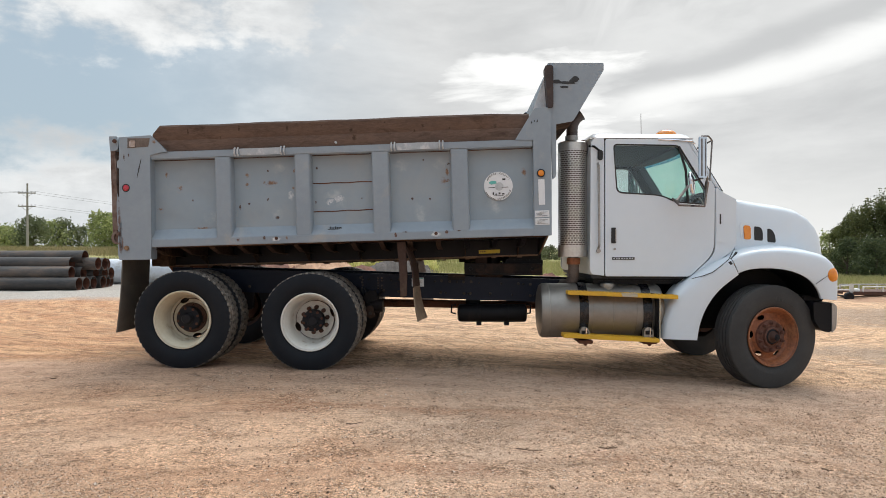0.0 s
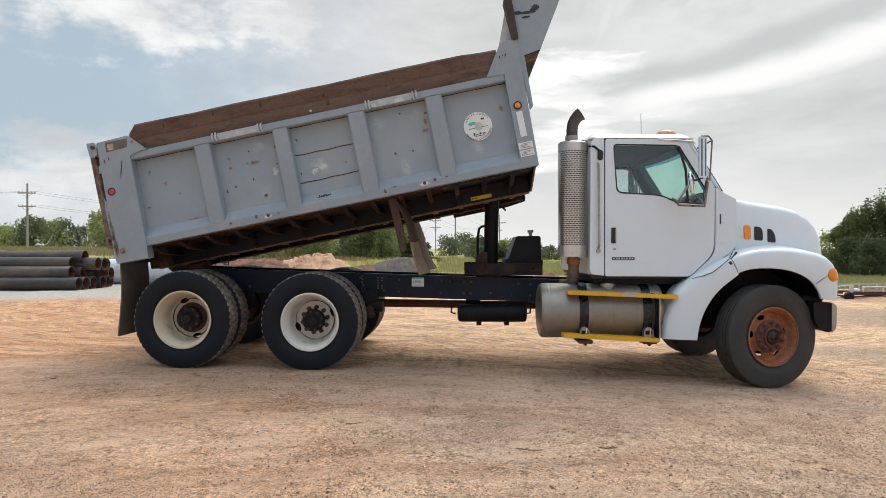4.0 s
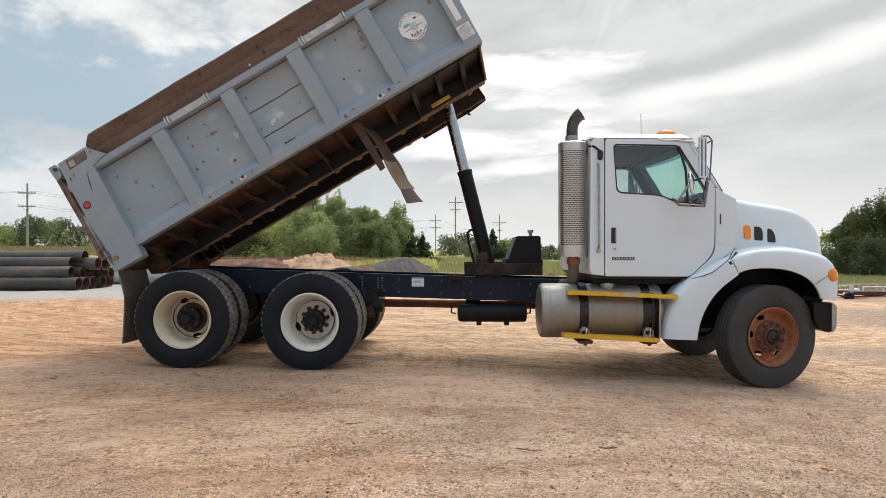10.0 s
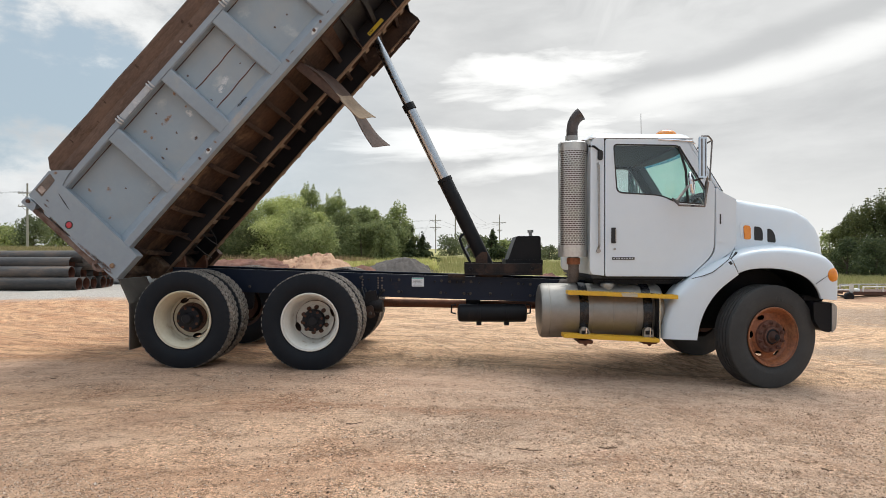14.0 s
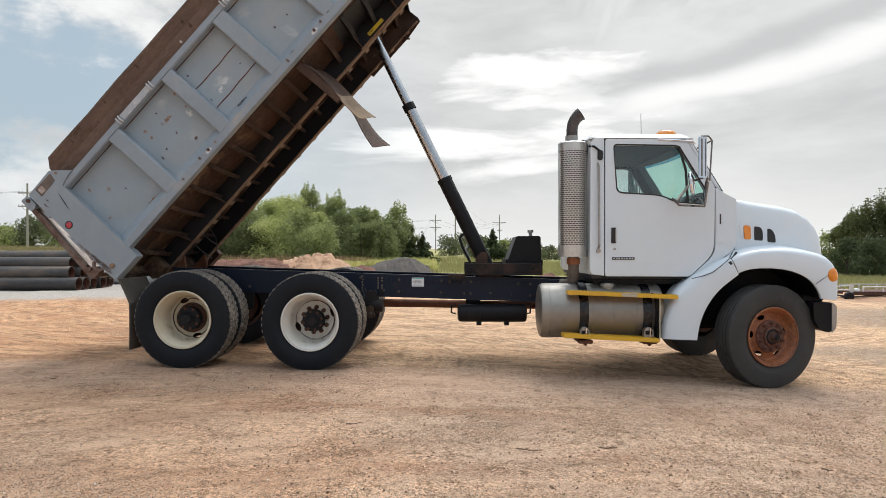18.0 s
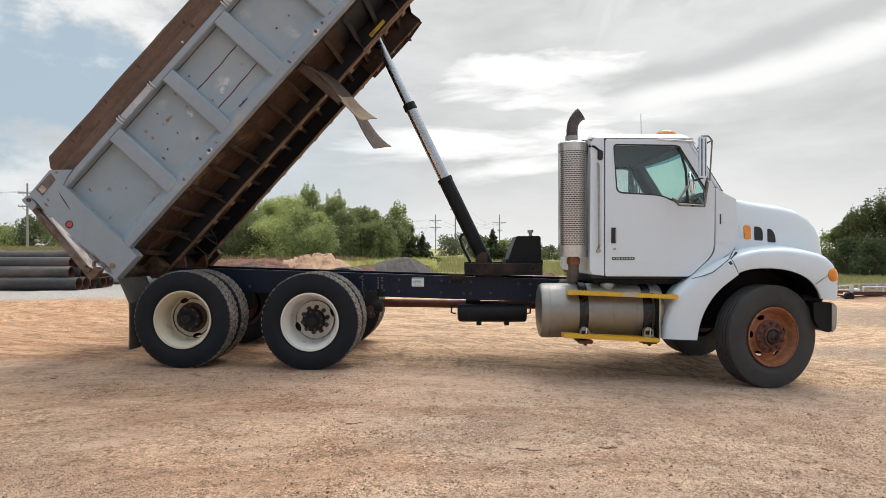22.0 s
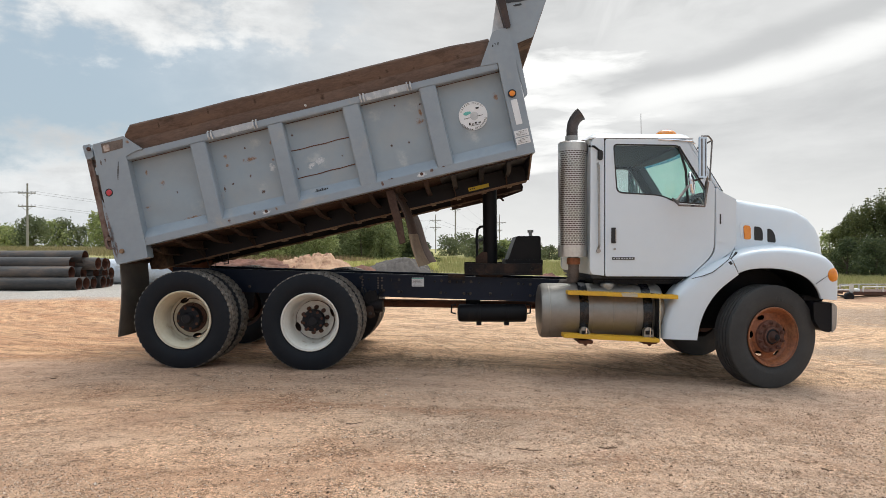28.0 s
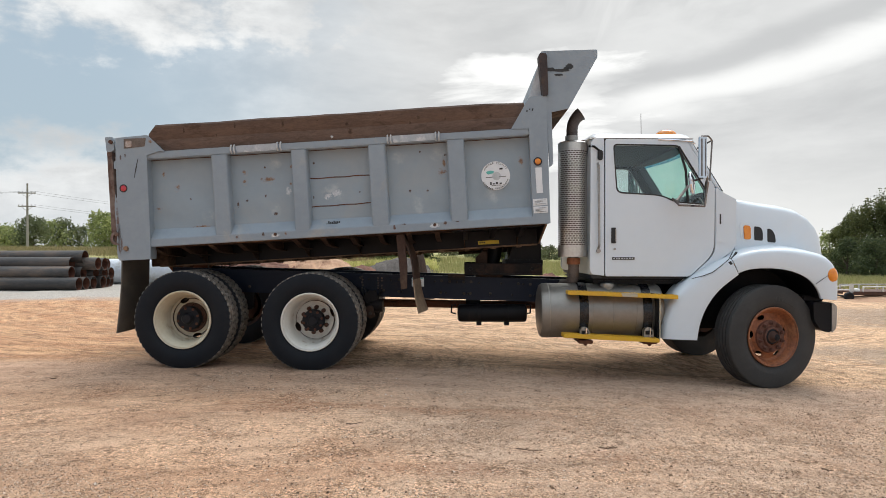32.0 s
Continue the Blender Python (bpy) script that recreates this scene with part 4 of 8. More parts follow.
# tailgate, hung from its top pins
gate = part("tailgate", box(-0.045, 0.0, 0.06, W - 0.06, -1.03, 0.0, 0.006), "gate", bed, "rust-brown steel tailgate hung from top pins")
gate.matrix_basis = pose(-0.275, 0, 1.385)
part("gate_liner", box(0.0005, 0.0045, 0.055, W - 0.055, -1.01, -0.12, 0.0), "liner", gate, "pale scraped inner face of the tailgate")
for y0, y1 in ((-0.01, 0.06), (W - 0.06, W + 0.01)):
    part("hinge_arm", prism(rounded([(-0.065, 0.085), (0.025, 0.082), (0.03, -0.055), (-0.01, -0.075), (-0.055, -0.07)], 0.012), "y", y0, y1, 0.003), "bed", gate)
    part("gate_edge", prism(rounded([(-0.062, -0.06), (-0.012, -0.05), (-0.012, -0.93), (0.0, -1.03), (-0.062, -1.03)], 0.01), "y", y0 + 0.02, y1, 0.004), "gate", gate)
    part("edge_lip", box(-0.018, 0.001, y0 + 0.012, y1 + 0.004, -0.90, -0.16, 0.003), "gate", gate)
    part("hinge_pin", lathe([(0.0, -0.02), (0.02, -0.02), (0.022, 0.02)], "y", (0.0, y0, 0.03), 10), "dark_rust", gate)
    part("post_tooth", prism(rounded([(-0.262, 1.205), (-0.215, 1.225), (-0.215, 1.135), (-0.262, 1.125)], 0.008), "y", y0 + 0.004, y1, 0.003), "bed", bed)
    part("post_tooth", prism(rounded([(-0.278, 0.545), (-0.225, 0.565), (-0.225, 0.465), (-0.285, 0.47)], 0.008), "y", y0 + 0.004, y1, 0.003), "gate", bed)
    hook = [(-0.282 + 0.056 * math.cos(radians(q)), 0.385 + 0.070 * math.sin(radians(q))) for q in range(70, 300, 15)] + [(-0.282 + 0.030 * math.cos(radians(q)), 0.385 + 0.044 * math.sin(radians(q))) for q in range(285, 65, -15)]
    part("latch_hook", prism(hook, "y", y0 - 0.012, y0 + 0.018, 0.0), "gate", bed, "curved rusty tailgate hook")
    part("latch_pin", lathe([(0.0, -0.02), (0.022, -0.02), (0.024, 0.04)], "y", (0.005, y0 + 0.01, -0.955), 10), "gate", gate)
    part("gate_foot", prism(rounded([(-0.062, -0.985), (0.075, -0.975), (0.095, -1.035), (0.02, -1.06), (-0.055, -1.05)], 0.012), "y", y0 + 0.012, y1 + 0.03, 0.004), "gate", gate, "rusty bottom corner of the tailgate")
for k in range(4):
    part("gate_rib", box(-0.085, -0.045, 0.25 + 0.62 * k, 0.37 + 0.62 * k, -1.02, -0.05, 0.006), "bed", gate)
for z in (-0.1, -0.95):
    part("gate_rail", box(-0.085, -0.046, 0.08, W - 0.08, z - 0.06, z + 0.05, 0.006), "bed", gate)

# rubber flaps: two behind the rear wheels, two of old belting before them
rear_flaps, belt_flaps = [], []
for y0 in (0.06, W - 0.66):
    pair = []
    for nm, k0, k1, lab in (("mud_flap", 0, 4, "black rubber mud flap"), ("flap_end", 4, 11, "dusty lower part of the mud flap")):
        rows = [[(0.010 * math.sin(3 * k / 10), y0 + 0.60 * j / 6, -0.072 * (k - k0) + 0.004 * noise.noise((j, k, y0))) for j in range(7)] for k in range(k0, k1 + 1)]
        pair.append(part(nm, thicken(sheet(rows), 0.012), "flap", bed, lab))
    pair[0].matrix_basis, pair[1].matrix_basis = pose(-0.262, 0, 0.150), pose(-0.262, 0, 0.150 - 0.072 * 4)
    rear_flaps.append(pair)
for y0, lean, curl in ((0.10, 0.0, 0.55), (W - 0.62, -0.05, 1.3)):
    rows = []
    for k in range(15):
        t = k / 14
        x = 2.765 + 0.16 * t ** 0.8 + 0.02 * math.sin(t * 6) + lean
        rows.append([(x + 0.012 * math.sin(j * 1.1 + 3 * t) + curl * (0.030 + 0.030 * t + 0.070 * t ** 3) * (j / 6 - 0.2), y0 + 0.52 * j / 6, 0.24 - 0.85 * t) for j in range(7)])
    near = y0 < 1
    pieces = []
    # one flap in two tones: shaded, dirty brown above, lit tan below
    for lot in ((rows[:9], rows[8:]) if near else (rows,)):
        bm = thicken(sheet(lot), 0.010)
        bmesh.ops.translate(bm, vec=(-2.765, 0, -0.24), verts=bm.verts)
        pieces.append(bm)
    fl = part("belting_flap", pieces[0], "belt_dark", bed, "curled brown rubber belting flap")
    fl.matrix_basis = pose(2.765, 0, 0.24)
    belt_flaps.append(fl)
    if near:
        part("flap_tip", pieces[1], "belt_lit", fl, "end of the belting flap, light put into its tan colour")
        part("flap_hanger", prism([(2.70, 0.25), (2.79, 0.25), (2.80, -0.10), (2.785, -0.33), (2.72, -0.34), (2.715, -0.05)], "y", y0 - 0.004, y0 + 0.05, 0.004), "belt_dark", bed, "dark brown hanging strap")

# ---- chassis ----
slope = radians(1.6)
for y in (0.80, W - 0.80 - 0.08):
    prof = [(0, 0), (0.08, 0), (0.08, -0.012), (0.010, -0.012), (0.010, -0.258), (0.08, -0.258), (0.08, -0.27), (0, -0.27)]
    bm = prism([(y + (0.08 - p if y > 1 else p), q) for p, q in prof], "x", -3.25, 4.05)
    for v in bm.verts:
        v.co.z += 1.143 - 0.03055 * (v.co.x + 3.25)
    part("chassis_rail", bm, "chassis", truck, "long black steel chassis rail")
    if y < 1:
        bolt = None
        rnd = random.Random(8)
        for bx in (-2.30, -2.02, -0.98, -0.86, -0.72, -0.52, -0.05, 0.05, 0.22, 0.32, 0.52, 0.86, 1.0, 1.12):
            for dz in (0.055, 0.205):
                if rnd.random() < 0.25:
                    continue
                m = pose(bx + rnd.uniform(-0.03, 0.03), y, 1.143 - 0.03055 * (bx + 3.25) - dz + rnd.uniform(-0.015, 0.015))
                if bolt is None:
                    bolt = part("rail_bolt", lathe([(0.0, -0.014), (0.011, -0.014), (0.013, -0.004), (0.018, -0.003), (0.019, 0.001)], "y", seg=8), "dusty_bolt", truck)
                    bolt.matrix_basis = m
                else:
                    share(bolt, m)


def rail_top(x):
    return 1.143 - 0.03055 * (x + 3.25)


for k, x in enumerate((-3.2, -2.1, -0.75, 0.35, 1.6, 2.9)):
    part("chassis_cross", box(x, x + 0.10, 0.90, W - 0.90, rail_top(x) - 0.24, rail_top(x) - 0.03, 0.006), "chassis", truck)
bm0 = None
for k in range(26):
    x = -0.98 + 0.078 * k if k < 3 else -0.9 + 0.13 * (k - 3)
    if x > 1.6:
        break
    if -0.46 < x < -0.18:
        continue
    z = rail_top(x) - (0.07 if k % 2 else 0.20)
    bm = lathe([(0.0, -0.014), (0.013, -0.014), (0.014, 0.0)], "y", (0, 0, 0), 6)
    if bm0 is None:
        bm0 = part("rail_bolt", bm, "black", truck)
        bm0.matrix_basis = pose(x, 0.80, z)
    else:
        bm.free()
        share(bm0, pose(x, 0.80, z))
part("rail_plate", box(-0.392, -0.25, 0.793, 0.798, rail_top(-0.3) - 0.135, rail_top(-0.3) - 0.03, 0.0), "decal", truck, "small white data plate")
plate_top = rail_top(-0.3) - 0.03
part("plate_header", box(-0.388, -0.254, 0.7915, 0.7935, plate_top - 0.013, plate_top - 0.004, 0), "teal", truck, "teal heading line of the data plate")
for k in range(5):
    part("plate_print", box(-0.38, -0.275 - 0.012 * (k % 2), 0.7915, 0.7935, plate_top - 0.032 - 0.015 * k, plate_top - 0.029 - 0.015 * k, 0), "recess", truck)
hole = None
for bx, dz in [(-0.98 + 0.006 * (k % 2), 0.04 + 0.034 * k) for k in range(6)] + [(-0.79 + 0.045 * (k % 2), 0.05 + 0.030 * (k // 2)) for k in range(10) if k != 5]:
    m = pose(bx, 0.797, rail_top(bx) - dz)
    if hole is None:
        hole = part("rail_hole", lathe([(0.0, -0.006), (0.008, -0.006), (0.012, 0.002)], "y", seg=8), "recess", truck)
        hole.matrix_basis = m
    else:
        share(hole, m)
part("rail_shelf", box(0.035, 0.235, 0.72, 0.80, 1.038, 1.066, 0.003), "member", truck, "rusty bracket on the frame rail")
part("shelf_lip", box(0.035, 0.235, 0.715, 0.735, 0.998, 1.036, 0.003), "hoist", truck)
part("rail_tab", prism(rounded([(-0.92, 0.86), (-0.80, 0.88), (-0.77, 0.76), (-0.84, 0.70), (-0.93, 0.74)], 0.015), "y", 0.66, 0.69, 0.004), "hoist", truck)
part("slack_lever", prism(rounded([(-0.90, 0.70), (-0.83, 0.71), (-0.80, 0.58), (-0.86, 0.555), (-0.91, 0.60)], 0.018), "y", 0.60, 0.63, 0.004), "member", truck, "rusty brake lever")
part("lever_pin", lathe([(0.0, -0.025), (0.018, -0.025), (0.020, 0.02)], "y", (-0.855, 0.60, 0.62), 10), "dusty_bolt", truck)
for k in range(3):
    part("air_line", tube([(-1.02 + 0.04 * k, 0.76, 0.90), (-0.97 + 0.05 * k, 0.70, 0.80 - 0.03 * k), (-0.88 + 0.02 * k, 0.69, 0.77 + 0.02 * k), (-0.82, 0.72, 0.86)], 0.010, 6), "seal", truck)
part("hoist_frame", box(0.229, 1.137, 0.74, 0.80, 1.075, 1.19, 0.006), "hoist", truck, "brown-black hoist frame on the chassis")
part("hoist_frame_flange", box(0.229, 1.137, 0.715, 0.80, 1.055, 1.078, 0.003), "hoist", truck)
part("hoist_frame", box(0.229, 1.137, W - 0.80, W - 0.74, 1.075, 1.19, 0.006), "hoist", truck)
part("hoist_saddle", box(0.36, 0.68, 0.82, W - 0.82, 0.90, 1.06, 0.01), "hoist", truck)
part("hoist_bracket", prism(rounded([(0.36, 1.18), (0.50, 1.18), (0.50, 1.32), (0.44, 1.33), (0.36, 1.26)], 0.01), "y", 0.84, 0.86, 0.003), "member", truck, "rusty hose bracket")
for x in (0.30, 1.02):
    part("frame_bolt", lathe([(0, -0.02), (0.02, -0.02), (0.022, 0)], "y", (x, 0.74, 1.13), 8), "black", truck)
# hydraulic reservoir
res = part("hydraulic_tank", prism(rounded([(0.737, 1.19), (0.848, 1.505), (0.87, 1.516), (1.12, 1.516), (1.14, 1.505), (1.149, 1.19)], [0.0, 0.03, 0.02, 0.02, 0.02, 0]), "y", 0.95, 1.55, 0.012), "black", truck, "black wedge-shaped hydraulic oil tank")
part("tank_base", box(0.72, 1.165, 0.93, 1.57, 1.16, 1.235, 0.008), "black", res)
part("filler_neck", lathe([(0.022, 1.50), (0.022, 1.56), (0.036, 1.562), (0.036, 1.592), (0.0, 1.596)], "z", (1.04, 1.15, 0), 14), "steel", res)
# air tank and bits under the rails
air = part("air_tank", lathe([(0.0, 0.145), (0.07, 0.148), (0.098, 0.162), (0.106, 0.19), (0.106, 0.92), (0.098, 0.948), (0.07, 0.962), (0.0, 0.965)], "x", (0, 0.84, 0.605), 24), "black", truck, "black air tank under the chassis")
for x in (0.40, 0.725):
    part("tank_foot", box(x - 0.03, x + 0.03, 0.80, 0.88, 0.462, 0.52, 0.003), "black", air)
    part("tank_band", lathe([(0.107, x - 0.02), (0.109, x - 0.018), (0.109, x + 0.018), (0.107, x + 0.02)], "x", (0, 0.84, 0.605), 24), "black", air)
part("drain_hook", tube([(0.13, 0.80, 0.70), (0.08, 0.80, 0.70), (0.075, 0.80, 0.61), (0.13, 0.80, 0.60)], 0.011, 8), "black", air)
part("drain_hook", tube([(0.95, 0.80, 0.60), (1.0, 0.80, 0.61), (1.005, 0.80, 0.70), (0.95, 0.80, 0.71)], 0.011, 8), "black", air)
part("drive_shaft", tube([(-1.1, 1.22, 0.68), (-0.75, 1.22, 0.688), (0.3, 1.22, 0.674), (0.62, 1.22, 0.67), (2.2, 1.22, 0.66)], [0.06, 0.049, 0.049, 0.048, 0.048], 14), "rust", truck, "rust-brown drive shaft")
part("carrier_bearing", box(0.25, 0.42, 1.05, 1.39, 0.66, 0.90, 0.01), "black", truck)
part("gearbox", prism(rounded([(1.75, 0.55), (2.6, 0.42), (3.5, 0.42), (3.5, 0.95), (1.75, 0.90)], 0.06), "y", 0.95, W - 0.95, 0.02), "black", truck)
for x0, z in ((-2.77, 0.613), (-1.40, 0.60)):
    axle = part("drive_axle", tube([(x0, 0.35, z), (x0, W - 0.35, z)], 0.075, 16), "dark_rust", truck, "rusty drive axle")
    part("differential", lathe([(0.0, -0.26), (0.10, -0.24), (0.19, -0.12), (0.21, 0.0), (0.19, 0.12), (0.10, 0.20), (0.0, 0.22)], "x", (x0, 1.22, z), 20), "hoist", axle)
    part("brake_chamber", lathe([(0.0, -0.09), (0.06, -0.08), (0.075, -0.01), (0.082, 0.0), (0.075, 0.02), (0.05, 0.10), (0.0, 0.11)], "x", (x0 + 0.30, 0.86, z + 0.10), 16), "hoist", axle)
    part("brake_hose", tube([(x0 + 0.30, 0.84, z + 0.16), (x0 + 0.34, 0.82, z + 0.26), (x0 + 0.46, 0.82, z + 0.27), (x0 + 0.50, 0.84, z + 0.36)], 0.011, 6), "seal", axle)
    part("shock_bracket", prism(rounded([(x0 + 0.36, z + 0.0), (x0 + 0.48, z + 0.04), (x0 + 0.50, z + 0.30), (x0 + 0.38, z + 0.32)], 0.02), "y", 0.82, 0.86, 0.004), "hoist", axle)
for y in (0.92, W - 0.92):
    part("spring_pack", tube([(-3.05, y, 0.80), (-2.7, y, 0.86), (-2.08, y, 0.95), (-1.46, y, 0.85), (-1.1, y, 0.78)], 0.045, 8), "black", truck)
    part("spring_hanger", prism(rounded([(-2.28, 1.0), (-1.88, 1.0), (-1.98, 0.62), (-2.18, 0.62)], 0.04), "y", y - 0.05, y + 0.05, 0.006), "black", truck)
    part("torque_rod", tube([(-1.35, y + 0.04, 0.74), (-0.72, y + 0.04, 0.83)], 0.035, 10), "black", truck)
part("brake_pot", lathe([(0.0, -0.72), (0.07, -0.72), (0.08, -0.78), (0.07, -0.84), (0.04, -0.90), (0, -0.90)], "x", (0, 0.70, 0.70), 18), "hoist", truck, "dark greasy brake chamber")
part("air_hose", tube([(-0.95, 0.78, 0.76), (-0.85, 0.74, 0.70), (-0.80, 0.73, 0.78), (-0.74, 0.78, 0.86)], 0.012, 8), "black", truck)

# ---- wheels: axle along y, outer face towards -y ----
WIDE = 0.275


def tyre_mesh(R, blocks):
    """A tyre centred on y = 0; blocks gives a lugged drive tread, else a ribbed one."""
    h = WIDE / 2
    side = [(0.298, -h * 0.72), (0.315, -h * 0.80), (0.36, -h * 0.97), (0.41, -h), (R - 0.065, -h * 0.97), (R - 0.035, -h * 0.93), (R - 0.012, -h * 0.885), (R, -h * 0.83)]
    lanes = []
    cuts = (-0.48, -0.16, 0.16, 0.48)
    for c in cuts:
        for dx, dr in ((-0.05, 0.0), (-0.035, 0.014), (0.035, 0.014), (0.05, 0.0)):
            lanes.append((R + 0.003 - dr, h * (c + dx)))
    prof = side + lanes + [(r, -t) for r, t in side[::-1]] + [(0.296, 0.0)]
    ns = len(side)

    def wob(k, i):
        if not blocks:
            return 0.0
        shoulder = i in (ns - 3, ns - 2, ns - 1, ns, len(prof) - 1 - ns, len(prof) - ns, len(prof) - ns + 1, len(prof) - ns + 2, ns + len(lanes) - 1)
        if k % 4 == 0 and shoulder:
            return 0.013
        return 0.012 if (k + 2) % 4 == 0 and ns + 4 <= i < ns + 12 else 0.0

    bm = lathe(prof, "y", seg=192 if blocks else 96, wobble=wob, closed=True)
    cut = R - 0.016
    tread = bm.copy()
    bmesh.ops.delete(bm, geom=[f for f in bm.faces if all(math.hypot(v.co.x, v.co.z) > cut for v in f.verts)], context="FACES")
    bmesh.ops.delete(tread, geom=[f for f in tread.faces if not all(math.hypot(v.co.x, v.co.z) > cut for v in f.verts)], context="FACES")
    return bm, tread


def ring_of(n, r, y, a0=0.0):
    for k in range(n):
        a = a0 + 2 * math.pi * k / n
        yield r * math.cos(a), y, r * math.sin(a)


def holed_rim(profile, hub, material, label, hole_r, turns, along, across):
    """A dished rim turned from a profile, with oval hand holes cut through and rolled edges round them."""
    fine = []
    for (r0, t0), (r1, t1) in zip(profile, profile[1:]):
        n = 9 if min(r0, r1) < hole_r + across + 0.01 and max(r0, r1) > hole_r - across - 0.01 else 1
        fine += [(r0 + (r1 - r0) * k / n, t0 + (t1 - t0) * k / n) for k in range(n)]
    fine.append(profile[-1])
    bm = lathe(fine, "y", seg=150)
    gone = []
    for f in bm.faces:
        c = f.calc_center_median()
        r, a = math.hypot(c.x, c.z), math.atan2(c.z, c.x)
        for turn in turns:
            da = (a - radians(turn) + math.pi) % (2 * math.pi) - math.pi
            if (da * hole_r / along) ** 2 + ((r - hole_r) / across) ** 2 < 1:
                gone.append(f)
                break
    bmesh.ops.delete(bm, geom=gone, context="FACES")
    rim = part("rim", thicken(bm, 0.006), material, hub, label)
    depth = sorted((r, t) for r, t in profile if abs(r - hole_r) < 0.06)
    for turn in turns:
        pts = []
        for k in range(25):
            q = 2 * math.pi * k / 24
            r = hole_r + across * math.sin(q)
            a = radians(turn) + along * math.cos(q) / hole_r
            pts.append((r * math.cos(a), float(np.interp(r, [p[0] for p in depth], [p[1] for p in depth])), r * math.sin(a)))
        part("hand_hole", tube(pts, 0.0055, 6, None, False), material, hub, "rolled edge of an oval hand hole")
    return rim


def drive_wheel(name, rim_mat, hub_mat, turns, label):
    hub = part(name, lathe([(0.0, -0.015), (0.050, -0.013), (0.066, 0.0), (0.070, 0.045), (0.088, 0.05), (0.094, 0.08), (0.098, 0.12), (0.10, 0.30)], "y", seg=24), hub_mat, truck, label)
    for y in (0.0, 0.345):
        wall, lugs = tyre_mesh(0.525, True)
        part("tyre", wall, "rubber", hub, "black tyre with a lugged tread").matrix_basis = pose(0, y, 0)
        part("tread", lugs, "tread", hub, "dusty lugged tread, paled further as if lit by the sky").matrix_basis = pose(0, y, 0)
    d = -WIDE / 2
    holed_rim([(0.300, d + 0.040), (0.302, d + 0.022), (0.292, d + 0.018), (0.285, d + 0.028), (0.272, d + 0.060), (0.264, d + 0.09), (0.258, d + 0.10), (0.252, d + 0.22), (0.240, d + 0.268), (0.21, d + 0.292), (0.17, d + 0.290), (0.155, d + 0.280), (0.092, d + 0.278)], hub, rim_mat, "cream painted dished steel rim", 0.207, turns, 0.056, 0.031)
    part("bead_ring", lathe([(0.296, d + 0.012), (0.306, d + 0.008), (0.313, d + 0.016), (0.310, d + 0.03)], "y", seg=72), rim_mat, hub, "raised rim flange")
    nut = None
    for p in ring_of(10, 0.138, d + 0.280, 0.2):
        if nut is None:
            bm = lathe([(0.0, -0.045), (0.012, -0.045), (0.013, -0.028), (0.024, -0.026), (0.025, 0.0)], "y", seg=8)
            nut = part("lug_nut", bm, "dark_rust", hub, "rusty lug nut")
            nut.matrix_basis = pose(*p)
        else:
            share(nut, pose(*p))
    part("brake_drum", lathe([(0.21, 0.12), (0.215, 0.16), (0.215, 0.40), (0.10, 0.41)], "y", seg=32), "dark_rust", hub)
    part("inner_rim", lathe([(0.300, 0.335 + WIDE / 2 - 0.03), (0.285, 0.335 + WIDE / 2 - 0.04), (0.262, 0.42), (0.255, 0.24), (0.26, 0.20), (0.299, 0.20)], "y", seg=40), "dark_rust", hub)
    return hub


w1 = drive_wheel("drive_wheel", "cream", "black", (116, -76), "dual drive wheel with cream rim and rusty hub")
w1.matrix_basis = pose(-2.79, WIDE / 2 + 0.005, 0.602)
drum = part("hub_flange", lathe([(0.07, 0.05), (0.10, 0.055), (0.118, 0.10), (0.158, 0.118), (0.165, 0.128), (0.165, 0.14)], "y", seg=32), "dark_rust", w1, "rust-brown hub flange")
w2 = drive_wheel("drive_wheel", "white_rim", "black", (203, 22), "dual drive wheel with white rim and black hub")
w2.matrix_basis = pose(-1.418, WIDE / 2 + 0.005, 0.582)
part("hub_flange", lathe([(0.06, 0.06), (0.10, 0.06), (0.102, 0.07), (0.105, 0.10), (0.105, 0.13)], "y", seg=28), "hoist", w2, "dark brown hub flange")
for w, r in ((w1, 0.112), (w2, 0.100)):
    stud = None
    part("axle_flange", lathe([(0.0, -0.030), (0.045, -0.028), (0.058, -0.014), (0.066, 0.010), (0.072, 0.018), (r + 0.012, 0.022), (r + 0.020, 0.034), (r + 0.020, 0.10)], "y", seg=32), "hub_grease", w, "greasy black axle flange")
    for p in ring_of(8, r, 0.022, 0.25):
        if stud is None:
            stud = part("axle_stud", lathe([(0.0, -0.020), (0.009, -0.020), (0.010, -0.010), (0.014, -0.009), (0.015, 0.002)], "y", seg=8), "rust", w)
            stud.matrix_basis = pose(*p)
        else:
            share(stud, pose(*p))
copy_thing(w1, pose(-2.79, W - WIDE / 2 - 0.005, 0.602, 0, 0, 180))
copy_thing(w2, pose(-1.418, W - WIDE / 2 - 0.005, 0.582, 0, 0, 180))


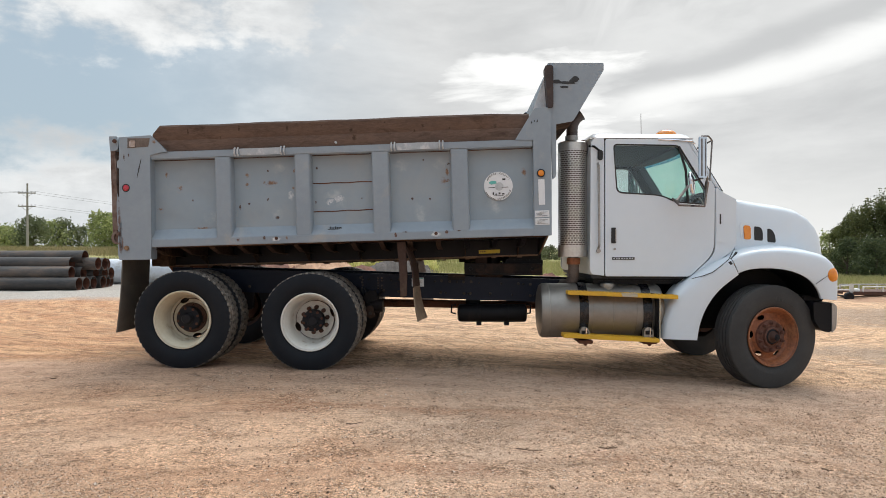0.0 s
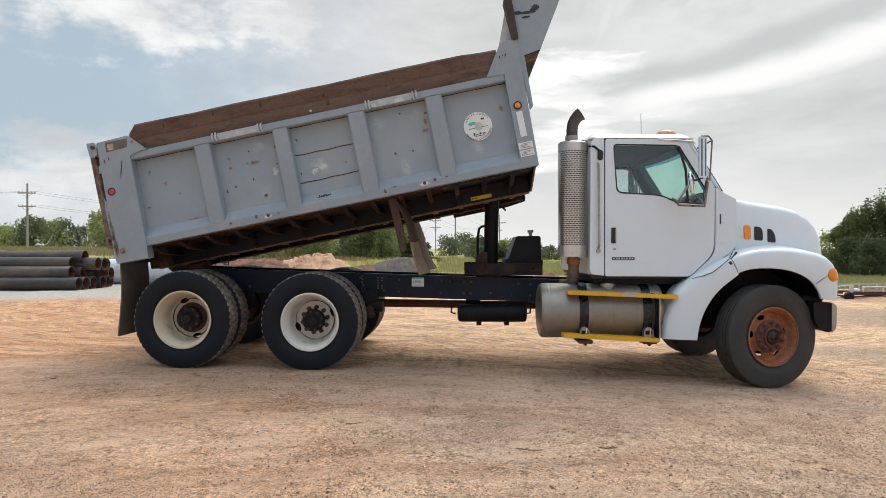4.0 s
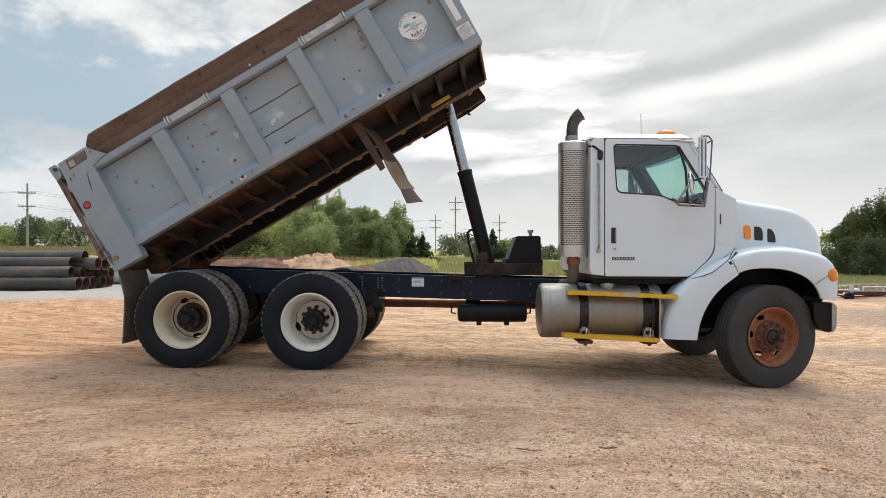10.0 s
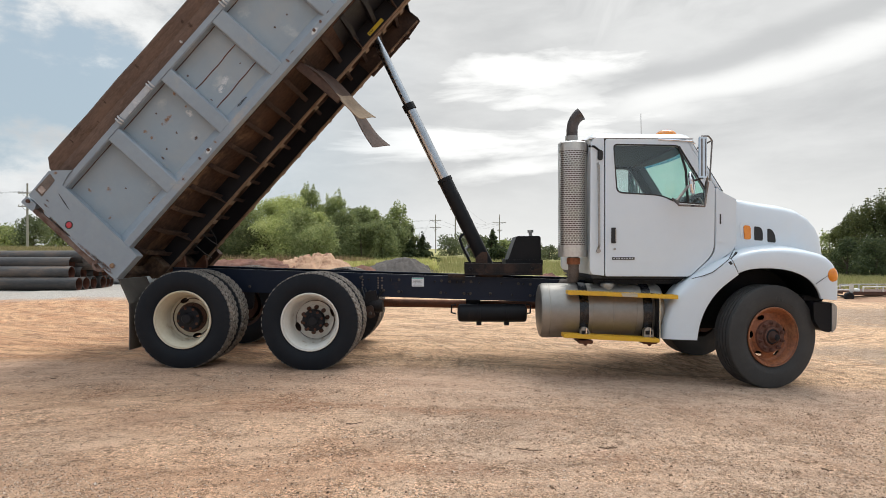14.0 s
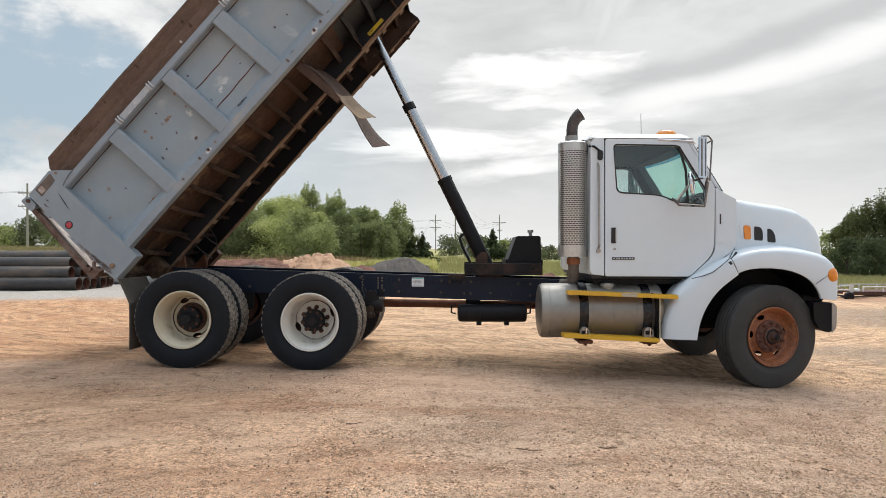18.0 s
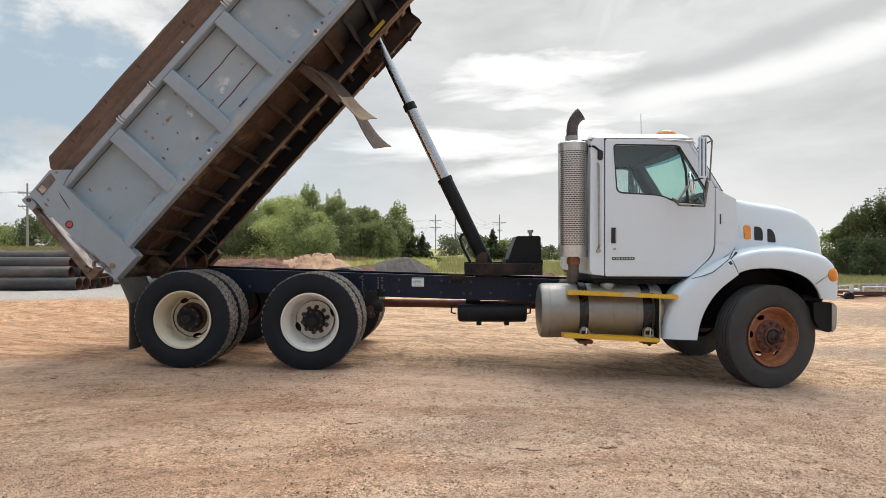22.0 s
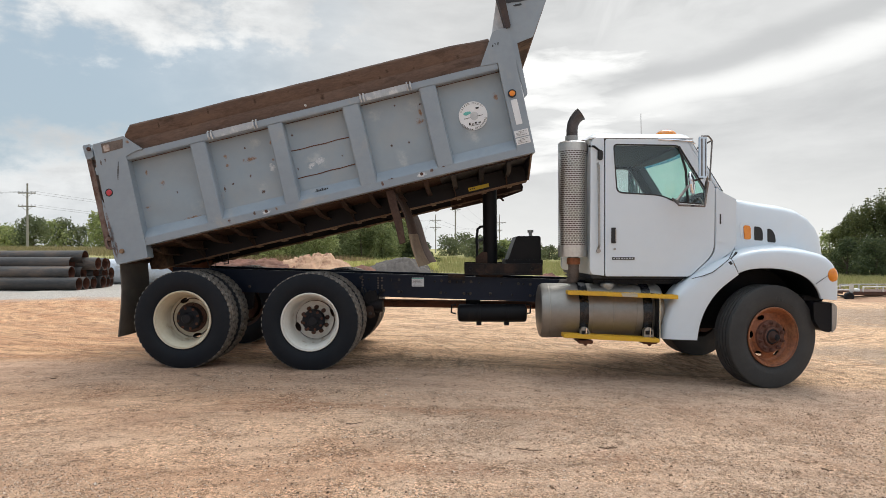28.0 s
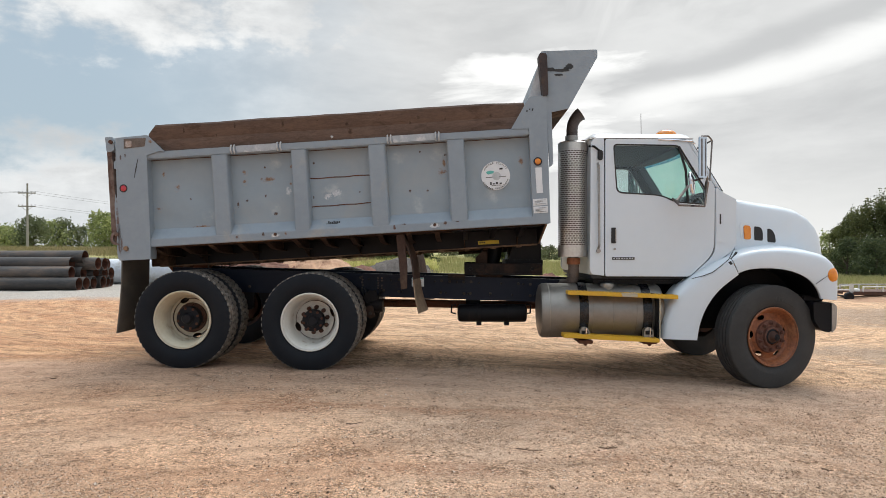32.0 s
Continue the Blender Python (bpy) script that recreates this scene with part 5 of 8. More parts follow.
def steer_wheel():
    d = -WIDE / 2
    hub = part("steer_wheel", lathe([(0.0, -0.175), (0.035, -0.175), (0.042, -0.165), (0.045, -0.12), (0.062, -0.115), (0.066, -0.085), (0.082, -0.08), (0.088, -0.04), (0.09, 0.05)], "y", seg=24), "dark_rust", truck, "front steer wheel with orange-rusted steel rim")
    part("hub_cap", lathe([(0.0, -0.182), (0.030, -0.181), (0.036, -0.172), (0.036, -0.15)], "y", seg=20), "hub_grease", hub, "greasy black hub cap")
    part("cap_plug", lathe([(0.0, -0.190), (0.016, -0.189), (0.018, -0.181)], "y", seg=14), "black", hub)
    part("cap_ring", lathe([(0.062, -0.119), (0.076, -0.112), (0.080, -0.09), (0.078, -0.08)], "y", seg=28), "black", hub)
    wall, ribs = tyre_mesh(0.54, False)
    part("tyre", wall, "steer_rubber", hub, "grey-black tyre with a ribbed tread")
    part("tread", ribs, "steer_rubber", hub, "ribbed tread")
    holed_rim([(0.302, d + 0.036), (0.304, d + 0.018), (0.294, d + 0.014), (0.286, d + 0.026), (0.268, d + 0.065), (0.255, d + 0.10), (0.238, d + 0.112), (0.20, d + 0.100), (0.165, d + 0.070), (0.145, d + 0.060), (0.09, d + 0.060)], hub, "rust_orange", "orange-brown rusted steel rim", 0.212, (113, 174, 238, 300, 12), 0.046, 0.027)
    part("bead_ring", lathe([(0.298, d + 0.008), (0.307, d + 0.004), (0.314, d + 0.012), (0.311, d + 0.028)], "y", seg=72), "rust_orange", hub, "rusty rim flange")
    part("hub_flange", lathe([(0.085, d + 0.02), (0.098, d + 0.025), (0.104, d + 0.052), (0.168, d + 0.056), (0.175, d + 0.075)], "y", seg=36), "hub_red", hub, "dark red-brown rusted hub flange")
    nut = None
    for p in ring_of(10, 0.142, d + 0.060, 0.3):
        if nut is None:
            nut = part("lug_nut", lathe([(0.0, -0.048), (0.012, -0.048), (0.013, -0.028), (0.021, -0.026), (0.022, 0.0)], "y", seg=8), "hub_red", hub, "rusty lug nut")
            nut.matrix_basis = pose(*p)
        else:
            share(nut, pose(*p))
    part("brake_drum", lathe([(0.20, 0.02), (0.205, 0.05), (0.205, 0.22), (0.10, 0.23)], "y", seg=32), "dark_rust", hub)
    # raised lettering on the sidewall, as plain bars
    bar = None
    for k in range(7):
        for c0 in (-2.25, 0.9):
            a = c0 + 0.105 * k
            m = pose(0.40 * math.cos(a), d - 0.002, 0.40 * math.sin(a)) @ Matrix.Rotation(-a, 4, "Y")
            if bar is None:
                bar = part("sidewall_mark", box(-0.018, 0.018, 0.0006, 0.004, -0.011, 0.011, 0.0008), "steer_rubber", hub)
                bar.matrix_basis = m
            else:
                share(bar, m)
    return hub


sw = steer_wheel()
sw.matrix_basis = pose(3.425, 0.18, 0.440, 0, 0, 16)
copy_thing(sw, pose(3.425, W - 0.18, 0.440, 0, 0, 196))
part("front_axle", tube([(3.375, 0.3, 0.45), (3.375, 0.6, 0.42), (3.375, W - 0.6, 0.42), (3.375, W - 0.3, 0.45)], 0.06, 10), "black", truck)


# ---- exhaust stack ----
def exhaust():
    cx, cy = 1.425, 0.40
    body = part("exhaust_pipe", lathe([(0.0, 1.28), (0.125, 1.28), (0.132, 1.30), (0.132, 2.50), (0.0, 2.51)], "z", (cx, cy, 0), 28), "dark_rust", truck, "upright exhaust with a perforated steel heat shield")
    r, z0, z1, seg, rows = 0.157, 1.40, 2.44, 112, 46
    verts = [(cx + r * math.cos(2 * math.pi * k / seg), cy + r * math.sin(2 * math.pi * k / seg), z0 + (z1 - z0) * j / (rows * 4)) for j in range(rows * 4 + 1) for k in range(seg)]
    faces = []
    for j in range(rows * 4):
        row, sub = divmod(j, 4)
        for k in range(seg):
            if sub in (1, 2) and (k + 2 * (row % 2)) % 4 != 0:
                continue
            faces.append((j * seg + k, j * seg + (k + 1) % seg, (j + 1) * seg + (k + 1) % seg, (j + 1) * seg + k))
    me = bpy.data.meshes.new("heat_shield")
    me.from_pydata(verts, [], faces)
    part("heat_shield", me, "shield", body, "perforated steel heat shield")
    part("shield_band", lathe([(0.150, 1.275), (0.159, 1.275), (0.159, 1.40), (0.152, 1.40)], "z", (cx, cy, 0), 40), "shield", body)
    part("shield_band", lathe([(0.152, 2.438), (0.159, 2.438), (0.159, 2.525), (0.145, 2.54), (0.06, 2.54)], "z", (cx, cy, 0), 40), "shield", body)
    part("tail_pipe", thicken(tube([(cx - 0.006, cy, 2.53), (cx - 0.006, cy, 2.68), (cx + 0.004, cy, 2.745), (cx + 0.028, cy, 2.795), (cx + 0.062, cy - 0.004, 2.834), (cx + 0.094, cy - 0.01, 2.856)], [0.062, 0.062, 0.062, 0.064, 0.068, 0.074], 20, None, False), 0.004), "stack", body, "sooty curved tail pipe")
    part("pipe_collar", lathe([(0.062, 2.56), (0.070, 2.56), (0.070, 2.61), (0.062, 2.61)], "z", (cx - 0.01, cy, 0), 24), "steel", body)
    part("inlet_pipe", tube([(cx + 0.01, cy, 1.29), (cx + 0.01, cy, 1.06), (cx, cy + 0.04, 0.99), (cx - 0.04, cy + 0.2, 0.96), (cx - 0.04, cy + 0.5, 0.95)], 0.058, 18), "recess", body, "rusty exhaust pipe")
    part("pipe_clamp", lathe([(0.064, 1.19), (0.074, 1.19), (0.074, 1.26), (0.064, 1.26)], "z", (cx + 0.01, cy, 0), 24), "rust_orange", body)
    part("stack_bracket", tube([(cx + 0.10, cy + 0.02, 2.56), (1.66, cy + 0.05, 2.56)], 0.012, 8), "dark_rust", body)
    part("stack_bracket", box(cx + 0.12, 1.62, cy - 0.02, cy + 0.10, 2.40, 2.50, 0.01), "black", body)
    part("stack_bracket", box(cx + 0.12, 1.62, cy - 0.02, cy + 0.10, 1.30, 1.36, 0.01), "black", body)


exhaust()


# ---- fuel tank and steps ----
def fuel_tank():
    cy, cz, r = 0.40, 0.682, 0.300
    t = part("fuel_tank", lathe([(0.0, 1.045), (r - 0.07, 1.04), (r - 0.02, 1.055), (r, 1.085), (r, 2.32), (r - 0.02, 2.35), (r - 0.07, 2.365), (0, 2.36)], "x", (0, cy, cz), 64), "alu", truck, "dull aluminium cylindrical fuel tank")
    part("end_seam", lathe([(r, 1.125), (r + 0.003, 1.13), (r + 0.003, 1.142), (r, 1.147)], "x", (0, cy, cz), 64), "alu", t)
    for x in (1.50, 2.17):
        part("tank_strap", lathe([(r + 0.002, x - 0.048), (r + 0.007, x - 0.046), (r + 0.007, x + 0.046), (r + 0.002, x + 0.048)], "x", (0, cy, cz), 64), "gloss", t, "glossy black steel strap")
        part("strap_buckle", prism(rounded([(x - 0.05, cz - 0.255), (x + 0.05, cz - 0.255), (x + 0.05, cz - 0.19), (x + 0.02, cz - 0.15), (x - 0.03, cz - 0.15), (x - 0.05, cz - 0.19)], 0.012), "y", cy - r - 0.022, cy - r + 0.06, 0.004), "steel", t, "steel strap bolt bracket")
        part("buckle_block", box(x - 0.036, x + 0.036, cy - r - 0.034, cy - r - 0.02, cz - 0.225, cz - 0.185, 0.004), "black", t)
        part("strap_bolt", tube([(x + 0.012, cy - r - 0.036, cz - 0.27), (x + 0.012, cy - r - 0.036, cz - 0.16)], 0.011, 8), "chrome", t)
        part("strap_saddle", box(x - 0.055, x + 0.055, cy - 0.22, cy + 0.38, cz - r - 0.03, cz - r + 0.03, 0.004), "dark_rust", t)
        part("saddle_arm", box(x - 0.05, x + 0.05, cy + r - 0.01, cy + r + 0.12, cz - r, rail_top(x), 0.004), "black", t)
    for x in (1.595, 1.81, 2.055):
        part("tank_seam", lathe([(r, x - 0.004), (r + 0.0025, x), (r, x + 0.004)], "x", (0, cy, cz), 64), "alu", t)
    part("filler_cap", lathe([(0.060, 0.22), (0.062, 0.27), (0.080, 0.272), (0.080, 0.300), (0.070, 0.310), (0.0, 0.312)], "z", (1.78, cy - 0.12, cz), 28), "steel", t, "round steel filler cap")


fuel_tank()


def step(name, x0, z0, x1, z1, y0, y1, label):
    d = 0.040
    s = part(name, prism([(x0, z0), (x1, z1), (x1, z1 - d), (x0, z0 - d)], "y", y0, y1, 0.003), "yellow", truck, label)
    bm = bmesh.new()
    n = int((x1 - x0) / 0.035)
    for k in range(n):
        t = (k + 0.5) / n
        x, z = x0 + (x1 - x0) * t, z0 + (z1 - z0) * t
        box(x - 0.006, x + 0.006, y0 + 0.012, y1 - 0.01, z - 0.002, z + 0.003, 0, bm)
    part("tread_grip", bm, "yellow", s)
    return s


s1 = step("step_board", 1.309, 0.922, 2.451, 0.877, -0.005, 0.16, "yellow painted step board over the fuel tank")
s2 = step("step_board", 1.262, 0.472, 2.259, 0.423, -0.005, 0.16, "yellow painted lower step board")
part("worn_tread", prism([(1.86, 0.902), (2.03, 0.8955), (2.03, 0.8565), (1.875, 0.862)], "y", -0.0075, -0.004, 0.0), "worn_step", s1, "bare worn metal on the step")
part("worn_tread", box(1.30, 2.22, -0.001, 0.15, 0.425, 0.4255, 0.0), "worn_step", s2)
for x in (1.50, 2.17):
    part("step_bracket", box(x - 0.06, x + 0.06, 0.10, 0.24, 0.875, 0.89, 0.003), "black", s1)
    part("step_bracket", tube([(x, 0.05, 0.36), (x + 0.02, 0.18, 0.36), (x + 0.02, 0.30, 0.40)], 0.022, 8), "rust", s2)
    part("step_foot", box(x - 0.075, x + 0.075, 0.02, 0.12, 0.365, 0.40, 0.006), "rust", s2)
part("step_upright", box(2.245, 2.262, 0.02, 0.15, 0.40, 0.84, 0.003), "black", s2)
part("step_upright", box(2.262, 2.268, 0.0, 0.035, 0.40, 0.85, 0.0), "cream", s2)

# ---- cab ----
CY = W / 2
NEAR = 0.20


def far_of(y):
    return W - y


def cab_shell():
    win = rounded([(1.835, 2.478), (2.515, 2.462), (2.805, 1.985), (2.795, 1.845), (2.50, 1.872), (2.33, 1.945), (1.872, 1.975)], [0.045, 0.05, 0.03, 0.02, 0.05, 0.07, 0.06])
    outer = rounded([(1.738, 2.545), (2.60, 2.535), (2.905, 2.03), (2.905, 1.94), (2.898, 1.315), (2.64, 1.064), (1.738, 1.066)], [0.03, 0.06, 0.08, 0.02, 0.12, 0.03, 0.03])
    seal_out = rounded([(1.822, 2.492), (2.525, 2.476), (2.823, 1.985), (2.812, 1.83), (2.49, 1.858), (2.325, 1.931), (1.858, 1.960)], [0.05, 0.055, 0.035, 0.025, 0.05, 0.07, 0.065])
    jamb = [(x, z) for x, z in rounded([(1.70, 2.56), (2.62, 2.55), (2.93, 2.04), (2.93, 1.30), (2.64, 1.05), (1.70, 1.05)], 0.03)]
    cab = part("cab", box(1.60, 2.95, NEAR + 0.06, far_of(NEAR + 0.06), 1.04, 1.12, 0.01), "interior", truck, "white steel truck cab")
    for far in (False, True):
        y = far_of(NEAR) if far else NEAR
        s = -1 if far else 1
        part("door_jamb", plate(jamb, [win], 0.01, y + s * 0.042), "seal", cab)
        door = part("cab_door", plate(outer, [win], 0.04, y + s * 0.012, 0.004), "white", truck, "white cab door with a tinted window")
        part("window_seal", plate(seal_out, [win], 0.02, y - s * 0.002, 0.004), "seal", door)
        pane = part("door_glass", plate(win, [], 0.006, y + s * 0.018), "glass", door, "tinted door glass")
        pane.visible_shadow = False
        part("vent_bar", tube([(2.525, y + s * 0.0, 2.462), (2.60, y + s * 0.0, 2.20), (2.62, y + s * 0.0, 1.86)], 0.014, 8), "seal", door)
        part("door_handle", prism(rounded([(1.803, 1.59), (1.853, 1.59), (1.853, 1.42), (1.803, 1.42)], 0.012), "y", y - s * 0.020, y - s * 0.006, 0.004), "seal", door, "black paddle door handle")
        part("handle_bar", box(1.842, 1.852, min(y - s * 0.03, y - s * 0.02), max(y - s * 0.03, y - s * 0.02), 1.44, 1.575, 0.002), "steel", door)
        part("door_lock", lathe([(0, -0.014), (0.012, -0.014), (0.014, 0.0)] if not far else [(0, 0.014), (0.012, 0.014), (0.014, 0.0)], "y", (1.84, y - s * 0.006, 1.36), 14), "steel", door)
        part("name_plaque", box(1.812, 2.05, *sorted((y - s * 0.0135, y - s * 0.0095)), 1.245, 1.272, 0.0), "ink", door, "narrow black name plaque")
        bm = bmesh.new()
        for k in range(8):
            box(1.822 + 0.028 * k, 1.84 + 0.028 * k, *sorted((y - s * 0.018, y - s * 0.0145)), 1.252, 1.266, 0, bm)
        part("plaque_mark", bm, "scuff", door)
        # quarter panel behind the door, rocker, pillar, cowl side
        q = rounded([(1.585, 2.51), (1.62, 2.555), (1.728, 2.553), (1.728, 1.072), (1.60, 1.085), (1.575, 1.12)], [0.05, 0.04, 0.0, 0.0, 0.03, 0.03])
        part("cab_quarter", plate(q, [], 0.05, y + s * 0.016, 0.005), "white", cab)
        cowl = rounded([(2.915, 2.03), (2.98, 1.975), (3.135, 1.89), (3.135, 1.42), (3.09, 1.33), (2.66, 1.055), (2.642, 1.055), (2.911, 1.310)], [0.03, 0.02, 0.02, 0.04, 0.05, 0.0, 0.0, 0.10])
        part("cowl_side", plate(cowl, [], 0.05, y + s * 0.020, 0.005), "white", cab)
        pil = [(2.612, 2.52), (2.66, 2.52), (2.985, 1.985), (2.915, 2.03)]
        part("pillar", plate(pil, [], 0.06, y + s * 0.035, 0.012), "white", cab)
        part("pillar_trim", plate([(2.60, 2.50), (2.705, 2.50), (3.025, 1.985), (2.905, 1.99)], [], 0.02, y + s * 0.085), "interior", cab)
        part("grab_rail", tube([(1.66, y - s * 0.01, 2.28), (1.66, y - s * 0.05, 2.25), (1.665, y - s * 0.055, 1.40), (1.665, y - s * 0.01, 1.36)], 0.013, 10), "steel", cab, "steel grab rail")
        part("rail_foot", lathe([(0, -0.02), (0.022, -0.02), (0.025, 0.01)] if not far else [(0, 0.02), (0.022, 0.02), (0.025, -0.01)], "y", (1.665, y - s * 0.01, 1.34), 12), "steel", cab)
        part("sun_rail", tube([(2.30, y - s * 0.01, 2.535), (2.66, y - s * 0.01, 2.515), (2.70, y + s * 0.02, 2.49)], 0.013, 8), "chrome", cab)
    # roof: one smooth crowned shell that overhangs the doors a little
    rows = []
    for i in range(25):
        t = i / 24
        x = 1.572 + 1.105 * t
        end = max(0.0, 1 - max((0.10 - t) / 0.10, (t - 0.86) / 0.14, 0.0) ** 2) ** 0.5
        row = []
        for j in range(25):
            q = j / 24 * 2 - 1
            side = max(0.0, 1 - max((abs(q) - 0.90) / 0.10, 0.0) ** 2) ** 0.5
            row.append((x, CY + q * (CY - NEAR + 0.012), 2.548 + 0.050 * end * side + 0.045 * (1 - q * q) * end - 0.012 * t))
        rows.append(row)
    part("cab_roof", thicken(sheet(rows), 0.018), "white", cab, "", 60).matrix_basis = pose(0, 0, 0.012)
    part("roof_seam", tube([(1.60, NEAR - 0.004, 2.547), (2.10, NEAR - 0.004, 2.545), (2.60, NEAR - 0.004, 2.536)], 0.004, 6), "seal", cab)
    part("back_wall", plate(rounded([(NEAR + 0.02, 1.08), (far_of(NEAR + 0.02), 1.08), (far_of(NEAR + 0.02), 2.56), (NEAR + 0.02, 2.56)], 0.06), [rounded([(0.75, 1.95), (1.69, 1.95), (1.69, 2.42), (0.75, 2.42)], 0.06)], 0.03, 0.0, 0.008), "white", cab).matrix_basis = Matrix.Translation((1.60, 0, 0)) @ pose(0, 0, 0, 0, 0, 90)
    # windscreen leaning back, with its rubber and wipers
    a, b = Vector((2.665, 0, 2.53)), Vector((2.985, 0, 1.985))
    rows = [[(a.lerp(b, t).x + 0.13 * (1 - s * s) * (0.75 + 0.25 * t), CY + s * (CY - NEAR - 0.055), a.lerp(b, t).z) for s in [k / 10 - 1 for k in range(21)]] for t in [k / 6 for k in range(7)]]
    ws = part("windscreen", sheet(rows), "windscreen", cab, "raked tinted windscreen")
    ws.visible_shadow = False
    for t in (0.0, 1.0):
        part("windscreen_seal", tube([(a.lerp(b, t).x + 0.13 * (1 - s * s) * (0.75 + 0.25 * t), CY + s * (CY - NEAR - 0.04), a.lerp(b, t).z) for s in [k / 10 - 1 for k in range(21)]], 0.018, 8), "seal", cab)
    part("wiper", tube([(3.02, 0.36, 1.96), (2.93, 0.33, 2.10), (2.83, 0.32, 2.30)], 0.010, 6), "seal", cab)
    part("visor_strip", sheet([[(a.lerp(b, t).x + 0.13 * (1 - s * s) - 0.012, CY + s * (CY - NEAR - 0.06), a.lerp(b, t).z) for s in [k / 10 - 1 for k in range(21)]] for t in (0.0, 0.13)]), "visor", cab)
    # inside: dash, wheel, two seats
    part("dashboard", prism(rounded([(2.62, 1.35), (2.95, 1.35), (2.95, 1.93), (2.78, 1.98), (2.64, 1.90)], 0.05), "y", NEAR + 0.06, far_of(NEAR + 0.06), 0.015), "interior", cab)
    for y in (0.72, W - 0.72):
        part("seat_cushion", box(1.88, 2.36, y - 0.25, y + 0.25, 1.40, 1.56, 0.05), "seat", cab)
        part("seat_back", prism(rounded([(1.74, 1.52), (1.88, 1.52), (1.82, 2.10), (1.70, 2.10)], 0.04), "y", y - 0.24, y + 0.24, 0.03), "seat", cab)
        part("seat_base", box(1.92, 2.30, y - 0.2, y + 0.2, 1.12, 1.41, 0.02), "interior", cab)
    wheel_pts = [(2.52 - 0.10 * math.sin(k * math.pi / 12), W - 0.72 + 0.23 * math.cos(k * math.pi / 12), 1.88 + 0.20 * math.sin(k * math.pi / 12)) for k in range(25)]
    part("steering_wheel", tube(wheel_pts, 0.015, 8), "seal", cab)
    part("headliner", box(1.64, 2.60, NEAR + 0.07, far_of(NEAR + 0.07), 2.50, 2.53, 0.01), "interior", cab)
    part("roof_header", thicken(sheet([[(x, CY + s * (CY - NEAR - 0.05), z) for s in [k / 10 - 1 for k in range(21)] for x, z in [((2.55, 2.50), (a.x + 0.13 * (1 - s * s) - 0.03, 2.505))[e]]] for e in (0, 1)]), 0.03), "interior", cab)
    part("floor_mat", box(1.62, 2.9, NEAR + 0.07, far_of(NEAR + 0.07), 1.121, 1.135, 0), "interior", cab)
    part("cab_underside", box(1.62, 2.95, NEAR + 0.10, far_of(NEAR + 0.10), 0.98, 1.04, 0.02), "black", cab)
    # roof beacon, aerial
    part("roof_beacon", lathe([(0.115, 2.590), (0.115, 2.660), (0.105, 2.682), (0.068, 2.704), (0.0, 2.712)], "z", (2.56, 0.75, 0.025), 24), "amber", cab, "low amber roof beacon")
    part("aerial", tube([(2.32, 0.9, 2.64), (2.315, 0.9, 2.96)], 0.004, 6), "steel", cab, "thin whip aerial")
    for y in (NEAR + 0.13,):
        part("corner_lamp", box(1.655, 1.71, NEAR - 0.045, NEAR - 0.005, 2.315, 2.42, 0.01), "seal", cab, "small black work lamp")
        part("lamp_arm", tube([(1.57, NEAR + 0.02, 2.47), (1.62, NEAR - 0.02, 2.46), (1.68, NEAR - 0.025, 2.41)], 0.012, 8), "black", cab)
    return cab


cab = cab_shell()
part("cowl_bezel", box(2.925, 2.985, NEAR - 0.012, NEAR - 0.005, 1.43, 1.72, 0.0), "white", cab)
cu = bpy.data.curves.new("digit", "FONT")
cu.body, cu.size, cu.extrude = "1", 0.16, 0.001
tmp = new("digit", cu)
me = bpy.data.meshes.new_from_object(tmp.evaluated_get(bpy.context.evaluated_depsgraph_get()))
bpy.data.objects.remove(tmp)
me.transform(pose(2.92, NEAR - 0.0135, 1.625, 90))
part("unit_digit", me, "ink", cab)


